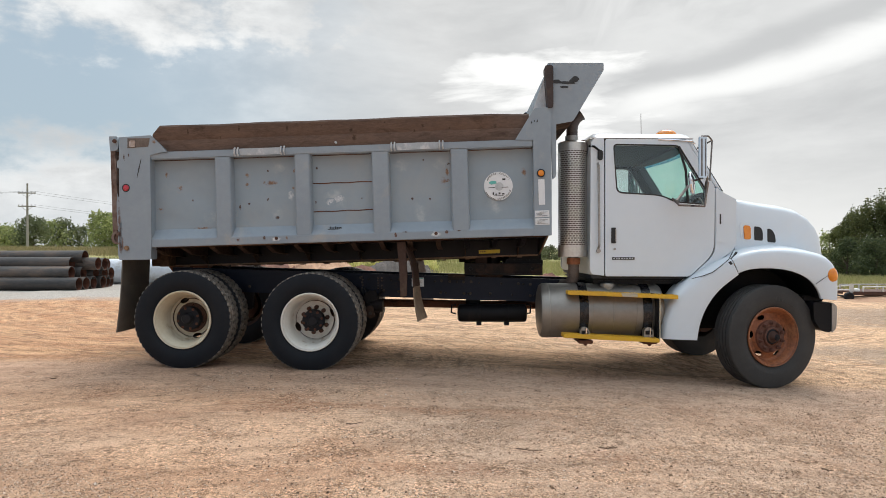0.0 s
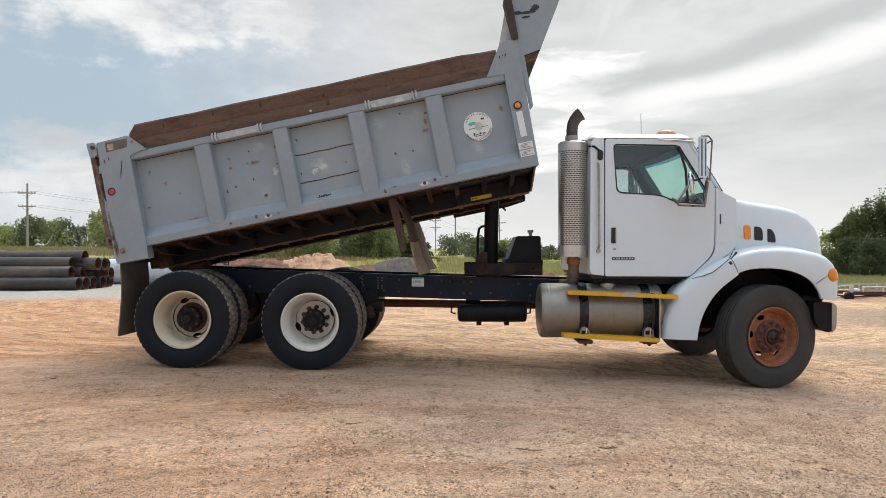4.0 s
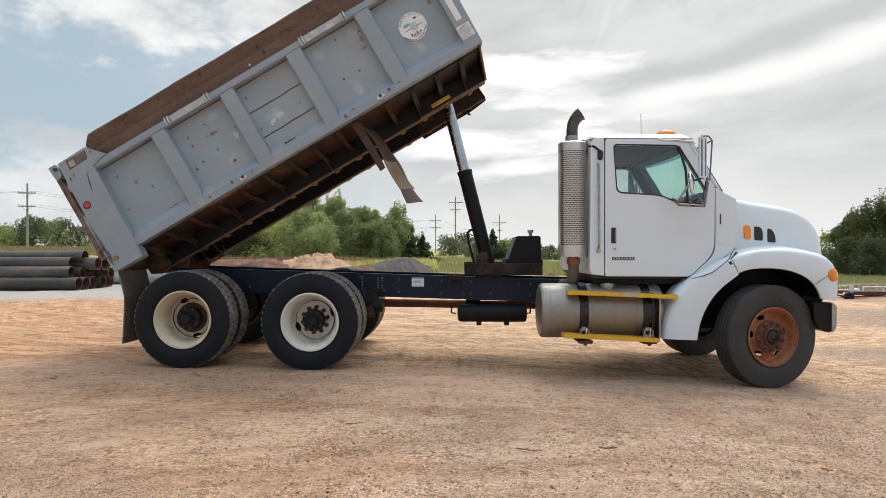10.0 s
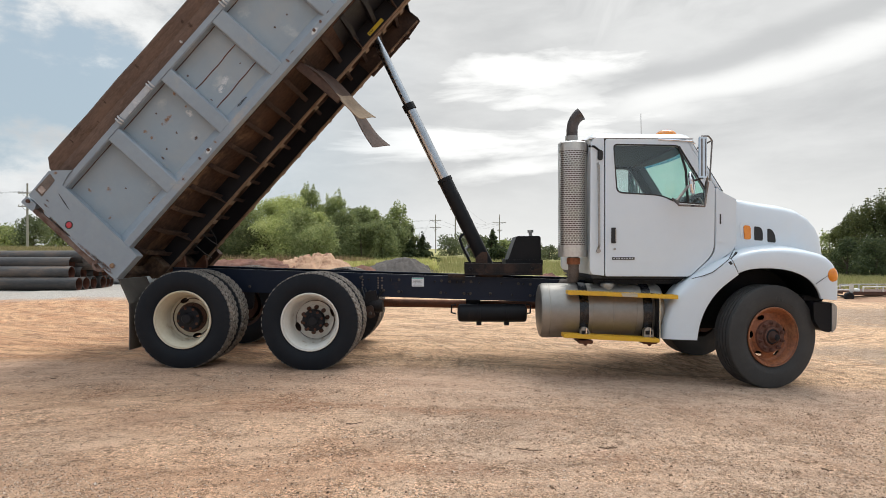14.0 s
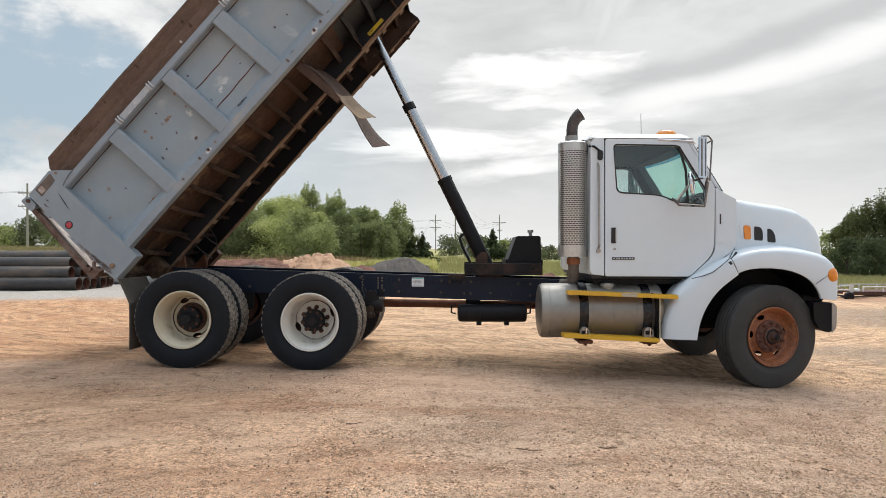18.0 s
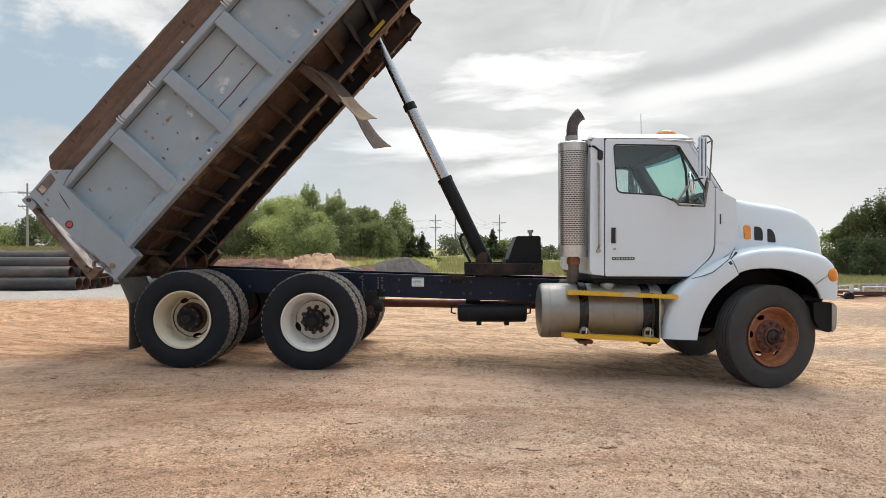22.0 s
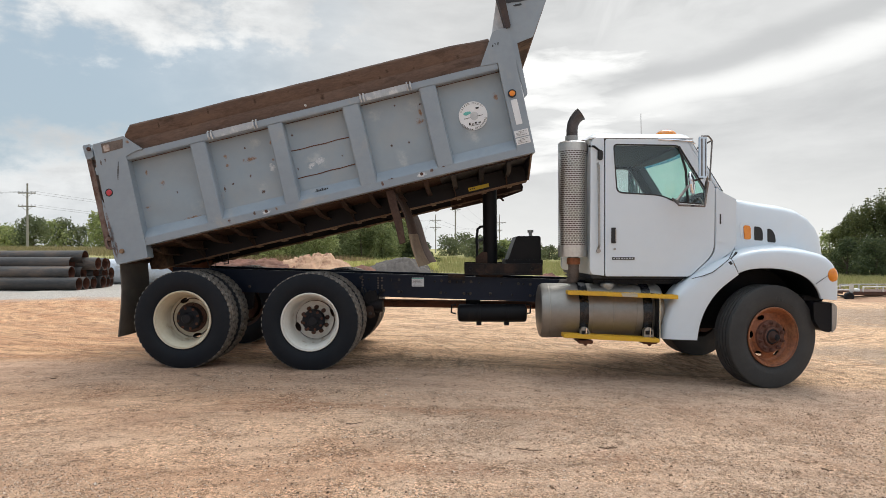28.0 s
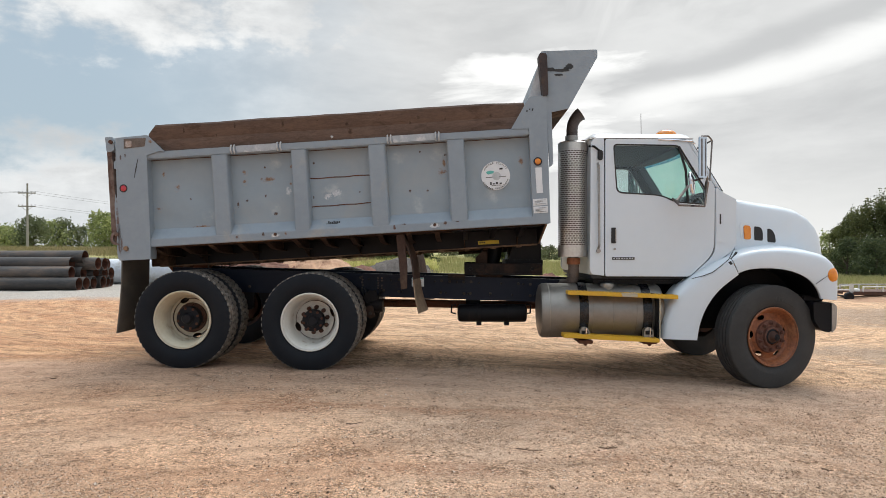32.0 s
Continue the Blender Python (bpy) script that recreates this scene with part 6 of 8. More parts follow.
# ---- hood, nose and fenders ----
def hood():
    """Stations along the hood: x, half width, top, side top, bottom."""
    st = [(3.145, 0.93, 1.945, 1.81, 1.36), (3.17, 0.935, 1.942, 1.815, 1.34), (3.28, 0.91, 1.922, 1.79, 1.33), (3.50, 0.87, 1.89, 1.745, 1.32), (3.72, 0.83, 1.865, 1.695, 1.31), (3.90, 0.79, 1.825, 1.635, 1.30), (4.04, 0.755, 1.75, 1.57, 1.29), (4.135, 0.72, 1.66, 1.50, 1.27), (4.195, 0.69, 1.555, 1.42, 1.20), (4.225, 0.67, 1.435, 1.33, 1.10), (4.232, 0.665, 1.30, 1.22, 0.95)]
    rows = []
    for x, hw, zt, zs, zb in st:
        zs = zt - 0.105 - 0.02 * min(max((x - 3.2) / 0.6, 0), 1)
        half = [(hw + 0.02, zb), (hw + 0.012, (zb + zs) / 2), (hw, zs - 0.02), (hw - 0.012, zs + 0.02)]
        for k in range(1, 8):
            a = k / 8 * math.pi / 2
            half.append(((hw - 0.012) * math.cos(a) ** 0.42, zs + 0.02 + (zt - zs - 0.02) * math.sin(a) ** 0.9))
        row = [(x, CY - y, z) for y, z in half] + [(x, CY, zt)] + [(x, CY + y, z) for y, z in half[::-1]]
        rows.append(row)
    # closed nose
    x, hw, zt, zs, zb = st[-1]
    h = part("hood", thicken(sheet(rows), 0.012), "white", truck, "white sloping engine hood", 50)
    part("grille", box(4.18, 4.215, CY - 0.62, CY + 0.62, 0.80, 1.34, 0.02), "black", h)
    for k in range(9):
        part("grille_bar", box(4.216, 4.23, CY - 0.58, CY + 0.58, 0.86 + 0.05 * k, 0.88 + 0.05 * k, 0.004), "chrome", h)
    for far in (False, True):
        y = CY - 0.872 if not far else CY + 0.872
        s = -1 if far else 1

        def yy(x):
            hw = np.interp(x, [a[0] for a in st], [a[1] for a in st]) + 0.006
            return CY - hw if not far else CY + hw
        surround = rounded([(3.225, 1.65), (3.60, 1.62), (3.72, 1.39), (3.24, 1.42)], [0.05, 0.08, 0.05, 0.05])
        ry = yy(3.422) - s * 0.012
        tilt = Matrix.Translation((3.422, ry, 0)) @ pose(0, 0, 0, 0, 0, s * 11) @ Matrix.Translation((-3.45, -ry, 0))
        for nm, poly, mat, off, lab in (
            ("vent_surround", surround, "white", 0.0, ""),
            ("side_marker", rounded([(3.268, 1.618), (3.345, 1.612), (3.350, 1.462), (3.275, 1.465)], 0.025), "amber", -0.014, "amber side marker lamp"),
            ("hood_vent", rounded([(3.395, 1.606), (3.466, 1.600), (3.496, 1.560), (3.500, 1.450), (3.398, 1.455)], [0.015, 0.03, 0.04, 0.02, 0.015]), "seal", -0.005, "dark hood vent"),
            ("hood_vent", rounded([(3.555, 1.584), (3.610, 1.570), (3.645, 1.515), (3.655, 1.428), (3.556, 1.436)], [0.015, 0.03, 0.04, 0.02, 0.015]), "seal", -0.005, "dark hood vent")):
            o = part(nm, prism(poly, "y", *sorted((ry + s * off, ry + s * (off + 0.02))), 0.003), mat, h, lab)
            o.matrix_basis = tilt
    return h


hood()
# grey tube in place of a recess: draws the groove's soft shade
part("hood_gap", tube([(3.138, CY - 0.935, 1.36), (3.138, CY - 0.945, 1.60), (3.140, CY - 0.93, 1.80), (3.142, CY - 0.90, 1.885)], 0.0045, 6), "bed", truck, "thin grey line for the shade in the groove between cowl and hood")


def smooth_path(pts, n):
    """Points along a rounded polyline, evenly by index."""
    pts = [Vector(p) for p in pts]
    out = []
    m = len(pts) - 1
    for i in range(n):
        t = i / (n - 1) * m
        k = min(int(t), m - 1)
        f = t - k
        p0, p1, p2, p3 = pts[max(k - 1, 0)], pts[k], pts[k + 1], pts[min(k + 2, m)]
        out.append(0.5 * ((2 * p1) + (p2 - p0) * f + (2 * p0 - 5 * p1 + 4 * p2 - p3) * f * f + (3 * p1 - p0 - 3 * p2 + p3) * f ** 3))
    return out


def fender(far):
    """Two mouldings round the wheel: a rear skirt and the front wing."""
    def f(p):
        return (p[0], W - p[1], p[2]) if far else p
    outer_r = [(2.308, 0.415), (2.335, 0.60), (2.40, 0.78), (2.50, 0.925), (2.66, 1.06), (2.84, 1.17), (3.015, 1.262)]
    inner_r = [(2.652, 0.405), (2.678, 0.56), (2.735, 0.72), (2.82, 0.86), (2.92, 0.97), (3.02, 1.05), (3.085, 1.10)]
    outer_f = [(3.03, 1.262), (3.085, 1.300), (3.246, 1.342), (3.394, 1.36), (3.542, 1.366), (3.69, 1.354), (3.837, 1.33), (3.985, 1.290), (4.070, 1.228), (4.115, 1.157), (4.136, 1.067), (4.141, 0.947), (4.138, 0.825)]
    inner_f = [(3.095, 1.105), (3.13, 1.122), (3.22, 1.148), (3.34, 1.158), (3.47, 1.156), (3.60, 1.138), (3.72, 1.10), (3.81, 1.05), (3.88, 0.985), (3.93, 0.91), (3.955, 0.838)]
    for nm, O, I in (("fender_skirt", outer_r, inner_r), ("fender", outer_f, inner_f)):
        n = 33
        o, i = smooth_path([(*p, 0) for p in O], n), smooth_path([(*p, 0) for p in I], n)
        rows = []
        for k in range(n):
            a, b = o[k], i[k]
            t = k / (n - 1)
            front = nm == "fender"
            tip = max(0.0, (t - 0.62) / 0.38) if front else 0.0
            depth = 0.62 if front else 0.34
            lift = 0.05 * (1 - tip) if front else 0.0
            pts = [(a.x, 0.05 + depth, a.y + lift), (a.x, 0.05 + depth * 0.55, a.y + lift * 0.9), (a.x, 0.13 + 0.02 * tip, a.y + 0.010), (a.x * 0.97 + b.x * 0.03, 0.085 + 0.01 * tip, a.y * 0.97 + b.y * 0.03), (a.x * 0.88 + b.x * 0.12, 0.060 + 0.01 * tip, a.y * 0.88 + b.y * 0.12), (a.x * 0.75 + b.x * 0.25, 0.053 + 0.01 * tip, a.y * 0.75 + b.y * 0.25), (a.x * 0.5 + b.x * 0.5, 0.050 + 0.01 * tip, (a.y + b.y) / 2), (a.x * 0.12 + b.x * 0.88, 0.045 + 0.01 * tip, a.y * 0.12 + b.y * 0.88), (b.x, 0.052 + 0.02 * tip, b.y), (b.x, 0.085 + 0.02 * tip, b.y + 0.004)]
            rows.append([f(p) for p in pts])
        part(nm, thicken(sheet(rows), 0.01), "white", truck, "white moulded wheel fender", 50)
    arch = inner_r + inner_f[1:]
    cen = Vector((3.36, 0.455))
    p = smooth_path([(x, z, 0) for x, z in arch], 40)
    rows = [[f((q.x + (q.x - cen.x) * 0.015, y, q.y + (q.y - cen.y) * 0.015)) for y in (0.088, 0.25, 0.45, 0.72)] for q in p]
    part("wheel_liner", thicken(sheet(rows), 0.006), "black", truck)
    part("liner_wall", prism([f((x, 0, z))[::2] for x, z in rounded([(2.62, 0.50), (2.75, 0.95), (3.08, 1.14), (3.7, 1.14), (4.0, 0.95), (4.02, 0.62), (3.6, 0.55)], 0.05)], "y", *sorted((f((0, 0.70, 0))[1], f((0, 0.725, 0))[1])), 0.0), "black", truck)
    bm = bmesh.new()
    bmesh.ops.create_uvsphere(bm, u_segments=24, v_segments=14, radius=1.0)
    bmesh.ops.transform(bm, matrix=Matrix.Translation(f((4.062, 0.105, 1.086))) @ pose(0, 0, 0, 0, -8, 0) @ Matrix.Diagonal((0.076, 0.066, 0.098, 1)), verts=bm.verts)
    part("turn_lamp", bm, "amber", truck, "oval amber turn signal lamp")
    part("hood_seam", tube([f((2.612, 0.055, 1.050)), f((2.72, 0.043, 1.078)), f((2.818, 0.039, 1.114)), f((2.91, 0.039, 1.185)), f((2.99, 0.042, 1.253)), f((3.035, 0.058, 1.33))], 0.004, 6), "seal", truck, "dark shut line of the hood")
    part("seam_bracket", prism([f((x, 0, z))[::2] for x, z in ((2.985, 1.222), (3.012, 1.235), (3.088, 1.115), (3.062, 1.105))], "y", *sorted((f((0, 0.042, 0))[1], f((0, 0.058, 0))[1])), 0.002), "seal", truck)
    part("fender_seam", tube([f((4.022, 0.050, 1.088)), f((3.955, 0.046, 1.045)), f((3.885, 0.046, 0.995))], 0.0022, 6), "seal", truck)
    part("headlamp", prism(rounded([(3.95, 1.03), (4.10, 1.04), (4.12, 0.93), (3.97, 0.90)], 0.02), "y", *sorted((f((0, 0.25, 0))[1], f((0, 0.55, 0))[1])), 0.02), "chrome", truck)


fender(False)
fender(True)
part("bumper", prism(rounded([(3.90, 0.80), (4.08, 0.79), (4.125, 0.76), (4.12, 0.54), (4.07, 0.478), (3.99, 0.495), (3.91, 0.60)], [0.02, 0.04, 0.04, 0.06, 0.03, 0.04, 0.05]), "y", 0.12, W - 0.12, 0.015), "black", truck, "black front bumper with a bright face")
part("bumper_face", prism(rounded([(4.085, 0.802), (4.140, 0.76), (4.130, 0.53), (4.085, 0.474)], [0.02, 0.03, 0.03, 0.03]), "y", 0.105, W - 0.105, 0.01), "steel", truck, "dull bright bumper face")
part("hood_latch", tube([(3.105, 0.13, 1.325), (3.065, 0.10, 1.275), (3.03, 0.09, 1.245), (2.995, 0.09, 1.222)], [0.012, 0.016, 0.014, 0.008], 8), "seal", truck, "black rubber hood latch")
part("bumper_arm", box(3.55, 3.95, 0.55, 0.62, 0.62, 0.82, 0.01), "black", truck)
part("bumper_arm", box(3.55, 3.95, W - 0.62, W - 0.55, 0.62, 0.82, 0.01), "black", truck)
part("under_tray", box(3.86, 4.08, 0.25, W - 0.25, 0.80, 0.86, 0.01), "black", truck)


# ---- mirrors ----
def mirror(far):
    s = -1 if far else 1

    def y(v):
        return W - v if far else v
    # the far head is coloured black to stand in for its backlit side
    head = part("wing_mirror", prism(rounded([(2.668, y(0.0)), (2.700, y(0.0)), (2.706, y(-0.08)), (2.690, y(-0.165)), (2.596, y(-0.165))], 0.026, 8), "z", 2.085, 2.50, 0.010), "seal" if far else "chrome", truck, "tall chrome wing mirror on a tube bracket")
    part("mirror_glass", prism([(2.603, y(-0.158)), (2.606, y(-0.159)), (2.668, y(-0.006)), (2.665, y(-0.005))], "z", 2.095, 2.485, 0.0), "mirror", head)
    part("mirror_back", prism([(2.625, y(-0.1695)), (2.640, y(-0.1695)), (2.640, y(-0.166)), (2.625, y(-0.166))], "z", 2.10, 2.48, 0.0), "bracket", head)
    part("mirror_back", prism([(2.668, y(-0.1695)), (2.676, y(-0.1695)), (2.676, y(-0.166)), (2.668, y(-0.166))], "z", 2.10, 2.48, 0.0), "bracket", head)
    loop = [(2.79, y(0.16), 2.00), (2.72, y(-0.08), 2.08), (2.69, y(-0.10), 2.13)]
    part("mirror_arm", tube(loop, 0.014, 8), "bracket", head)
    part("mirror_arm", tube([(2.72, y(-0.10), 2.05), (2.69, y(-0.08), 1.80), (2.44, y(-0.06), 1.815), (2.43, y(-0.02), 1.86), (2.60, y(0.12), 2.03)], 0.014, 8), "bracket", head)
    part("mirror_arm", tube([(2.44, y(-0.06), 1.815), (2.46, y(0.19), 1.90)], 0.013, 8), "bracket", head)
    part("mirror_arm", tube([(2.69, y(-0.08), 1.80), (2.74, y(0.19), 1.90)], 0.013, 8), "bracket", head)
    part("mirror_arm", tube([(2.64, y(-0.12), 2.49), (2.65, y(-0.12), 2.515), (2.72, y(-0.11), 2.515), (2.765, y(-0.09), 2.475), (2.72, y(0.20), 2.44)], 0.009, 8), "bracket", head)
    part("mirror_arm", tube([(2.765, y(-0.09), 2.475), (2.755, y(-0.09), 2.30), (2.74, y(-0.09), 2.06)], 0.009, 8), "bracket", head)
    part("bracket_label", box(2.55, 2.60, *sorted((y(-0.085), y(-0.075))), 1.795, 1.812, 0), "seal", head)
    cv = part("convex_mirror", lathe([(0.0, 0.028), (0.05, 0.022), (0.085, 0.008), (0.092, -0.006), (0.080, -0.022), (0.0, -0.028)], "x", (0, 0, 0), 28), "chrome", head, "round convex mirror")
    cv.matrix_basis = Matrix.Translation((2.555, y(-0.11), 2.035)) @ pose(0, 0, 0, 0, -6, s * -28) @ Matrix.Diagonal((1, 1, 1.35, 1))
    part("mirror_clamp", tube([(2.57, y(-0.10), 2.06), (2.64, y(-0.10), 2.08)], 0.012, 8), "seal", head)


mirror(False)
mirror(True)

# ---- hoist: three nested stages on a trunnion ----
FOOT = (0.551, 1.22, 1.060)
EYE_IN_BED = (4.133, 1.286)
stages = []
for nm, r, l0, l1, mat, lab in (("hoist_barrel", 0.088, -0.05, 1.31, "black", "black hoist barrel"), ("hoist_stage", 0.068, 0.0, 1.20, "rod", "bright steel hoist stage"), ("hoist_stage", 0.054, 0.0, 1.20, "rod", "bright steel hoist stage"), ("hoist_rod", 0.043, 0.0, 1.20, "rod", "bright steel inner hoist rod")):
    prof = [(0.0, l0), (r, l0), (r, l1 - 0.05), (r + 0.006, l1 - 0.045), (r + 0.006, l1), (0.0, l1)]
    st = part(nm, lathe(prof, "z", seg=32), mat, truck, lab)
    stages.append(st)
part("stage_collar", lathe([(0.069, 1.11), (0.079, 1.115), (0.079, 1.20), (0.06, 1.205)], "z", seg=28), "black", stages[1])
part("barrel_hose", tube([(-0.155, -0.10, 0.06), (-0.165, -0.10, 0.25), (-0.168, -0.09, 0.44), (-0.155, -0.08, 0.545), (-0.12, -0.06, 0.575), (-0.06, -0.03, 0.58)], 0.016, 8), "black", stages[0], "black hydraulic hose")
part("hose_fitting", tube([(-0.155, -0.08, 0.30), (-0.155, -0.08, 0.40), (-0.09, -0.02, 0.42)], 0.021, 8), "steel", stages[0])


# ---- ground ----
def ground_material():
    m = bpy.data.materials.new("red_dirt_and_gravel")
    m.use_nodes = True
    n = Nodes(m.node_tree)
    co = n.add("ShaderNodeTexCoord").outputs["Object"]
    sep = n.add("ShaderNodeSeparateXYZ")
    n.put(sep.inputs[0], co)
    x, y, z = sep.outputs

    def cells(scale, lo, hi):
        """Speck masks: cells with a random value under lo, and over hi, cut to round grains."""
        v = n.add("ShaderNodeTexVoronoi", feature="F1")
        n.put(v.inputs["Vector"], co)
        v.inputs["Scale"].default_value = scale
        c = n.add("ShaderNodeSeparateColor")
        n.put(c.inputs[0], v.outputs["Color"])
        grain = n.ramp(v.outputs["Distance"], 0.50, 0.30)
        return n.math("MULTIPLY", grain, n.math("LESS_THAN", c.outputs[0], lo)), n.math("MULTIPLY", grain, n.math("GREATER_THAN", c.outputs[1], hi)), v.outputs["Distance"]

    def rings(cx, cy, across, along):
        """Streaks left by tyres that turned about a point."""
        ax, ay = n.math("SUBTRACT", x, cx), n.math("SUBTRACT", y, cy)
        r = n.math("SQRT", n.math("ADD", n.math("MULTIPLY", ax, ax), n.math("MULTIPLY", ay, ay)))
        c = n.add("ShaderNodeCombineXYZ")
        n.put(c.inputs[0], n.math("MULTIPLY", r, across)), n.put(c.inputs[1], n.math("MULTIPLY", n.math("ARCTAN2", ay, ax), along))
        return n.noise(c.outputs[0], 1.0, 6, 0.66, 0.4)

    def spot(cx, cy, rx, ry):
        """A soft-edged uneven patch of the yard."""
        ax, ay = n.math("DIVIDE", n.math("SUBTRACT", x, cx), rx), n.math("DIVIDE", n.math("SUBTRACT", y, cy), ry)
        r = n.math("SQRT", n.math("ADD", n.math("MULTIPLY", ax, ax), n.math("MULTIPLY", ay, ay)))
        return n.ramp(n.math("MULTIPLY_ADD", n.math("SUBTRACT", patch, 0.5), 3.2, r), 1.05, 0.35)

    big = n.noise(co, 0.28, 5, 0.55, 0.5)
    mid = n.noise(n.mapping(co, scale=(0.6, 1.3, 1)), 1.3, 7, 0.66, 0.5)
    patch = n.noise(n.mapping(co, scale=(0.9, 1.3, 1)), 2.3, 7, 0.74, 0.3)
    clump = n.noise(n.mapping(co, (3, 7, 0)), 7.0, 5, 0.72, 0.2)
    fine = n.noise(co, 24, 6, 0.75)
    grit = n.noise(co, 110, 3, 0.8)
    track = rings(-1.0, 20.0, 2.6, 5.0)
    swirls = [(rings(cx, cy, 11.0, 2.2), zone) for cx, cy, zone in ((-2.2, 7.6, 0.1), (3.0, 17.5, 0.45), (-0.8, 3.0, 0.8))]
    lines = rings(-1.0, 20.0, 7.0, 22.0)
    near_lines = rings(3.5, -9.0, 6.5, 7.0)
    dirt = n.mix(n.ramp(mid, 0.34, 0.66), (0.92, 0.60, 0.40), (0.64, 0.385, 0.245))
    dirt = n.mix(n.ramp(big, 0.44, 0.66), dirt, (0.72, 0.51, 0.37))
    dirt = n.mix(n.ramp(near_lines, 0.52, 0.62, 0.0, 0.5), dirt, (0.40, 0.25, 0.165))
    red = n.math("MULTIPLY", n.ramp(n.noise(co, 0.55, 5, 0.6, 0.8), 0.54, 0.68), n.ramp(fine, 0.32, 0.6))
    red = n.math("MAXIMUM", red, n.math("MULTIPLY", n.math("MAXIMUM", n.math("MAXIMUM", spot(1.12, 4.16, 0.26, 0.14), spot(0.05, 3.85, 0.55, 0.16)), spot(-1.3, 5.35, 0.9, 0.12)), 1.1), clamp=True)
    dirt = n.mix(n.math("MULTIPLY", red, n.ramp(fine, 0.38, 0.56, 0.1, 0.75)), dirt, (0.46, 0.225, 0.125))
    grey_far = n.math("MAXIMUM", spot(12.0, 15.5, 7.0, 3.2), spot(7.0, 9.5, 3.0, 1.0))
    # orange far sand, its colour raised beyond real dirt to look sunlit
    far_dirt = n.mix(n.ramp(track, 0.36, 0.62), n.mix(n.ramp(x, -0.5, -3.0), (1.0, 0.66, 0.41), (0.90, 0.55, 0.32)), n.mix(n.ramp(x, -0.5, -3.0), (0.82, 0.53, 0.33), (0.68, 0.35, 0.185)))
    left = n.ramp(x, -0.5, -3.0, 0.35, 1.0)
    far_dirt = n.mix(n.math("MULTIPLY", left, n.ramp(lines, 0.52, 0.60, 0.0, 0.8)), far_dirt, (0.36, 0.185, 0.105))
    for streak, zone in swirls:
        where = n.math("MULTIPLY", n.ramp(n.noise(n.mapping(co, (zone * 50, 3, 0)), 0.5, 3, 0.5, 0.4), 0.44, 0.56), n.ramp(x, -3.2, -1.6, 0.35, 1.0))
        far_dirt = n.mix(n.math("MULTIPLY", n.ramp(streak, 0.53, 0.60, 0.0, 0.75), where), far_dirt, (0.38, 0.235, 0.145))
        far_dirt = n.mix(n.math("MULTIPLY", n.ramp(streak, 0.45, 0.38, 0.0, 0.6), where), far_dirt, (1.0, 0.74, 0.52))
    far_dirt = n.mix(n.math("MULTIPLY", n.ramp(patch, 0.48, 0.66), 0.5), far_dirt, (0.47, 0.31, 0.205))
    # a smooth packed lane before the loose far sand, with a ragged edge between them
    lane_y = n.math("MULTIPLY_ADD", n.math("SUBTRACT", mid, 0.5), 0.9, n.math("MULTIPLY_ADD", x, 0.05, y))
    lane = n.math("MULTIPLY", n.ramp(lane_y, 5.3, 6.2), n.ramp(lane_y, 7.3, 6.9))
    packed = n.mix(n.ramp(n.noise(n.mapping(co, (2, 5, 0), (0, 0, radians(4)), (0.35, 3.0, 1)), 1.6, 6, 0.6, 0.3), 0.38, 0.64), (0.80, 0.53, 0.375), (0.62, 0.39, 0.27))
    dirt = n.mix(n.math("MULTIPLY", lane, 0.72), dirt, packed)
    ashen = n.math("MULTIPLY", n.ramp(n.math("MULTIPLY_ADD", big, 5.0, x), 1.2, 4.6), n.ramp(y, 7.6, 6.4, 0.0, 0.32))
    dirt = n.mix(ashen, dirt, n.mix(n.ramp(patch, 0.36, 0.62), (0.66, 0.52, 0.415), (0.45, 0.335, 0.26)))
    arc = n.math("SUBTRACT", n.math("MULTIPLY_ADD", n.math("MULTIPLY", x, x), 0.035, y), 5.22)
    arc = n.math("MULTIPLY", n.ramp(n.math("ABSOLUTE", n.math("MULTIPLY_ADD", n.math("SUBTRACT", mid, 0.5), 0.5, arc)), 0.16, 0.02), n.ramp(n.math("ABSOLUTE", n.math("ADD", x, 0.5)), 2.0, 1.0))
    dirt = n.mix(n.math("MULTIPLY", arc, n.ramp(fine, 0.30, 0.6, 0.25, 0.7)), dirt, (0.50, 0.27, 0.165))
    dirt = n.mix(n.math("MULTIPLY", n.ramp(lane_y, 6.9, 7.4), 0.92), dirt, far_dirt)
    dirt = n.mix(n.math("MULTIPLY", grey_far, 0.7), dirt, n.mix(n.ramp(fine, 0.38, 0.6), (0.46, 0.36, 0.285), (0.30, 0.225, 0.175)))
    loose = n.math("MULTIPLY", n.ramp(patch, 0.42, 0.62), n.ramp(clump, 0.36, 0.60, 0.15, 1.0))
    dark1, pale1, d1 = cells(58, 0.24, 0.93)
    dark2, pale2, d2 = cells(125, 0.30, 0.86)
    dirt = n.mix(n.math("MULTIPLY", n.ramp(clump, 0.54, 0.66), n.ramp(fine, 0.40, 0.58, 0.0, 0.9)), dirt, (0.26, 0.155, 0.098))
    # crumbly grit: small darker hollows and paler crusts all over
    grain = n.noise(co, 55, 3, 0.9)
    crumb = n.noise(n.mapping(co, (9, 2, 0)), 17, 5, 0.8)
    calm = n.math("SUBTRACT", 1.0, n.math("MAXIMUM", n.math("MULTIPLY", lane, 0.45), n.math("MULTIPLY", n.ramp(x, -0.6, -2.4), 0.30)))
    rough = n.math("MULTIPLY", n.math("MULTIPLY_ADD", n.ramp(patch, 0.42, 0.58), 0.72, 0.30), calm)
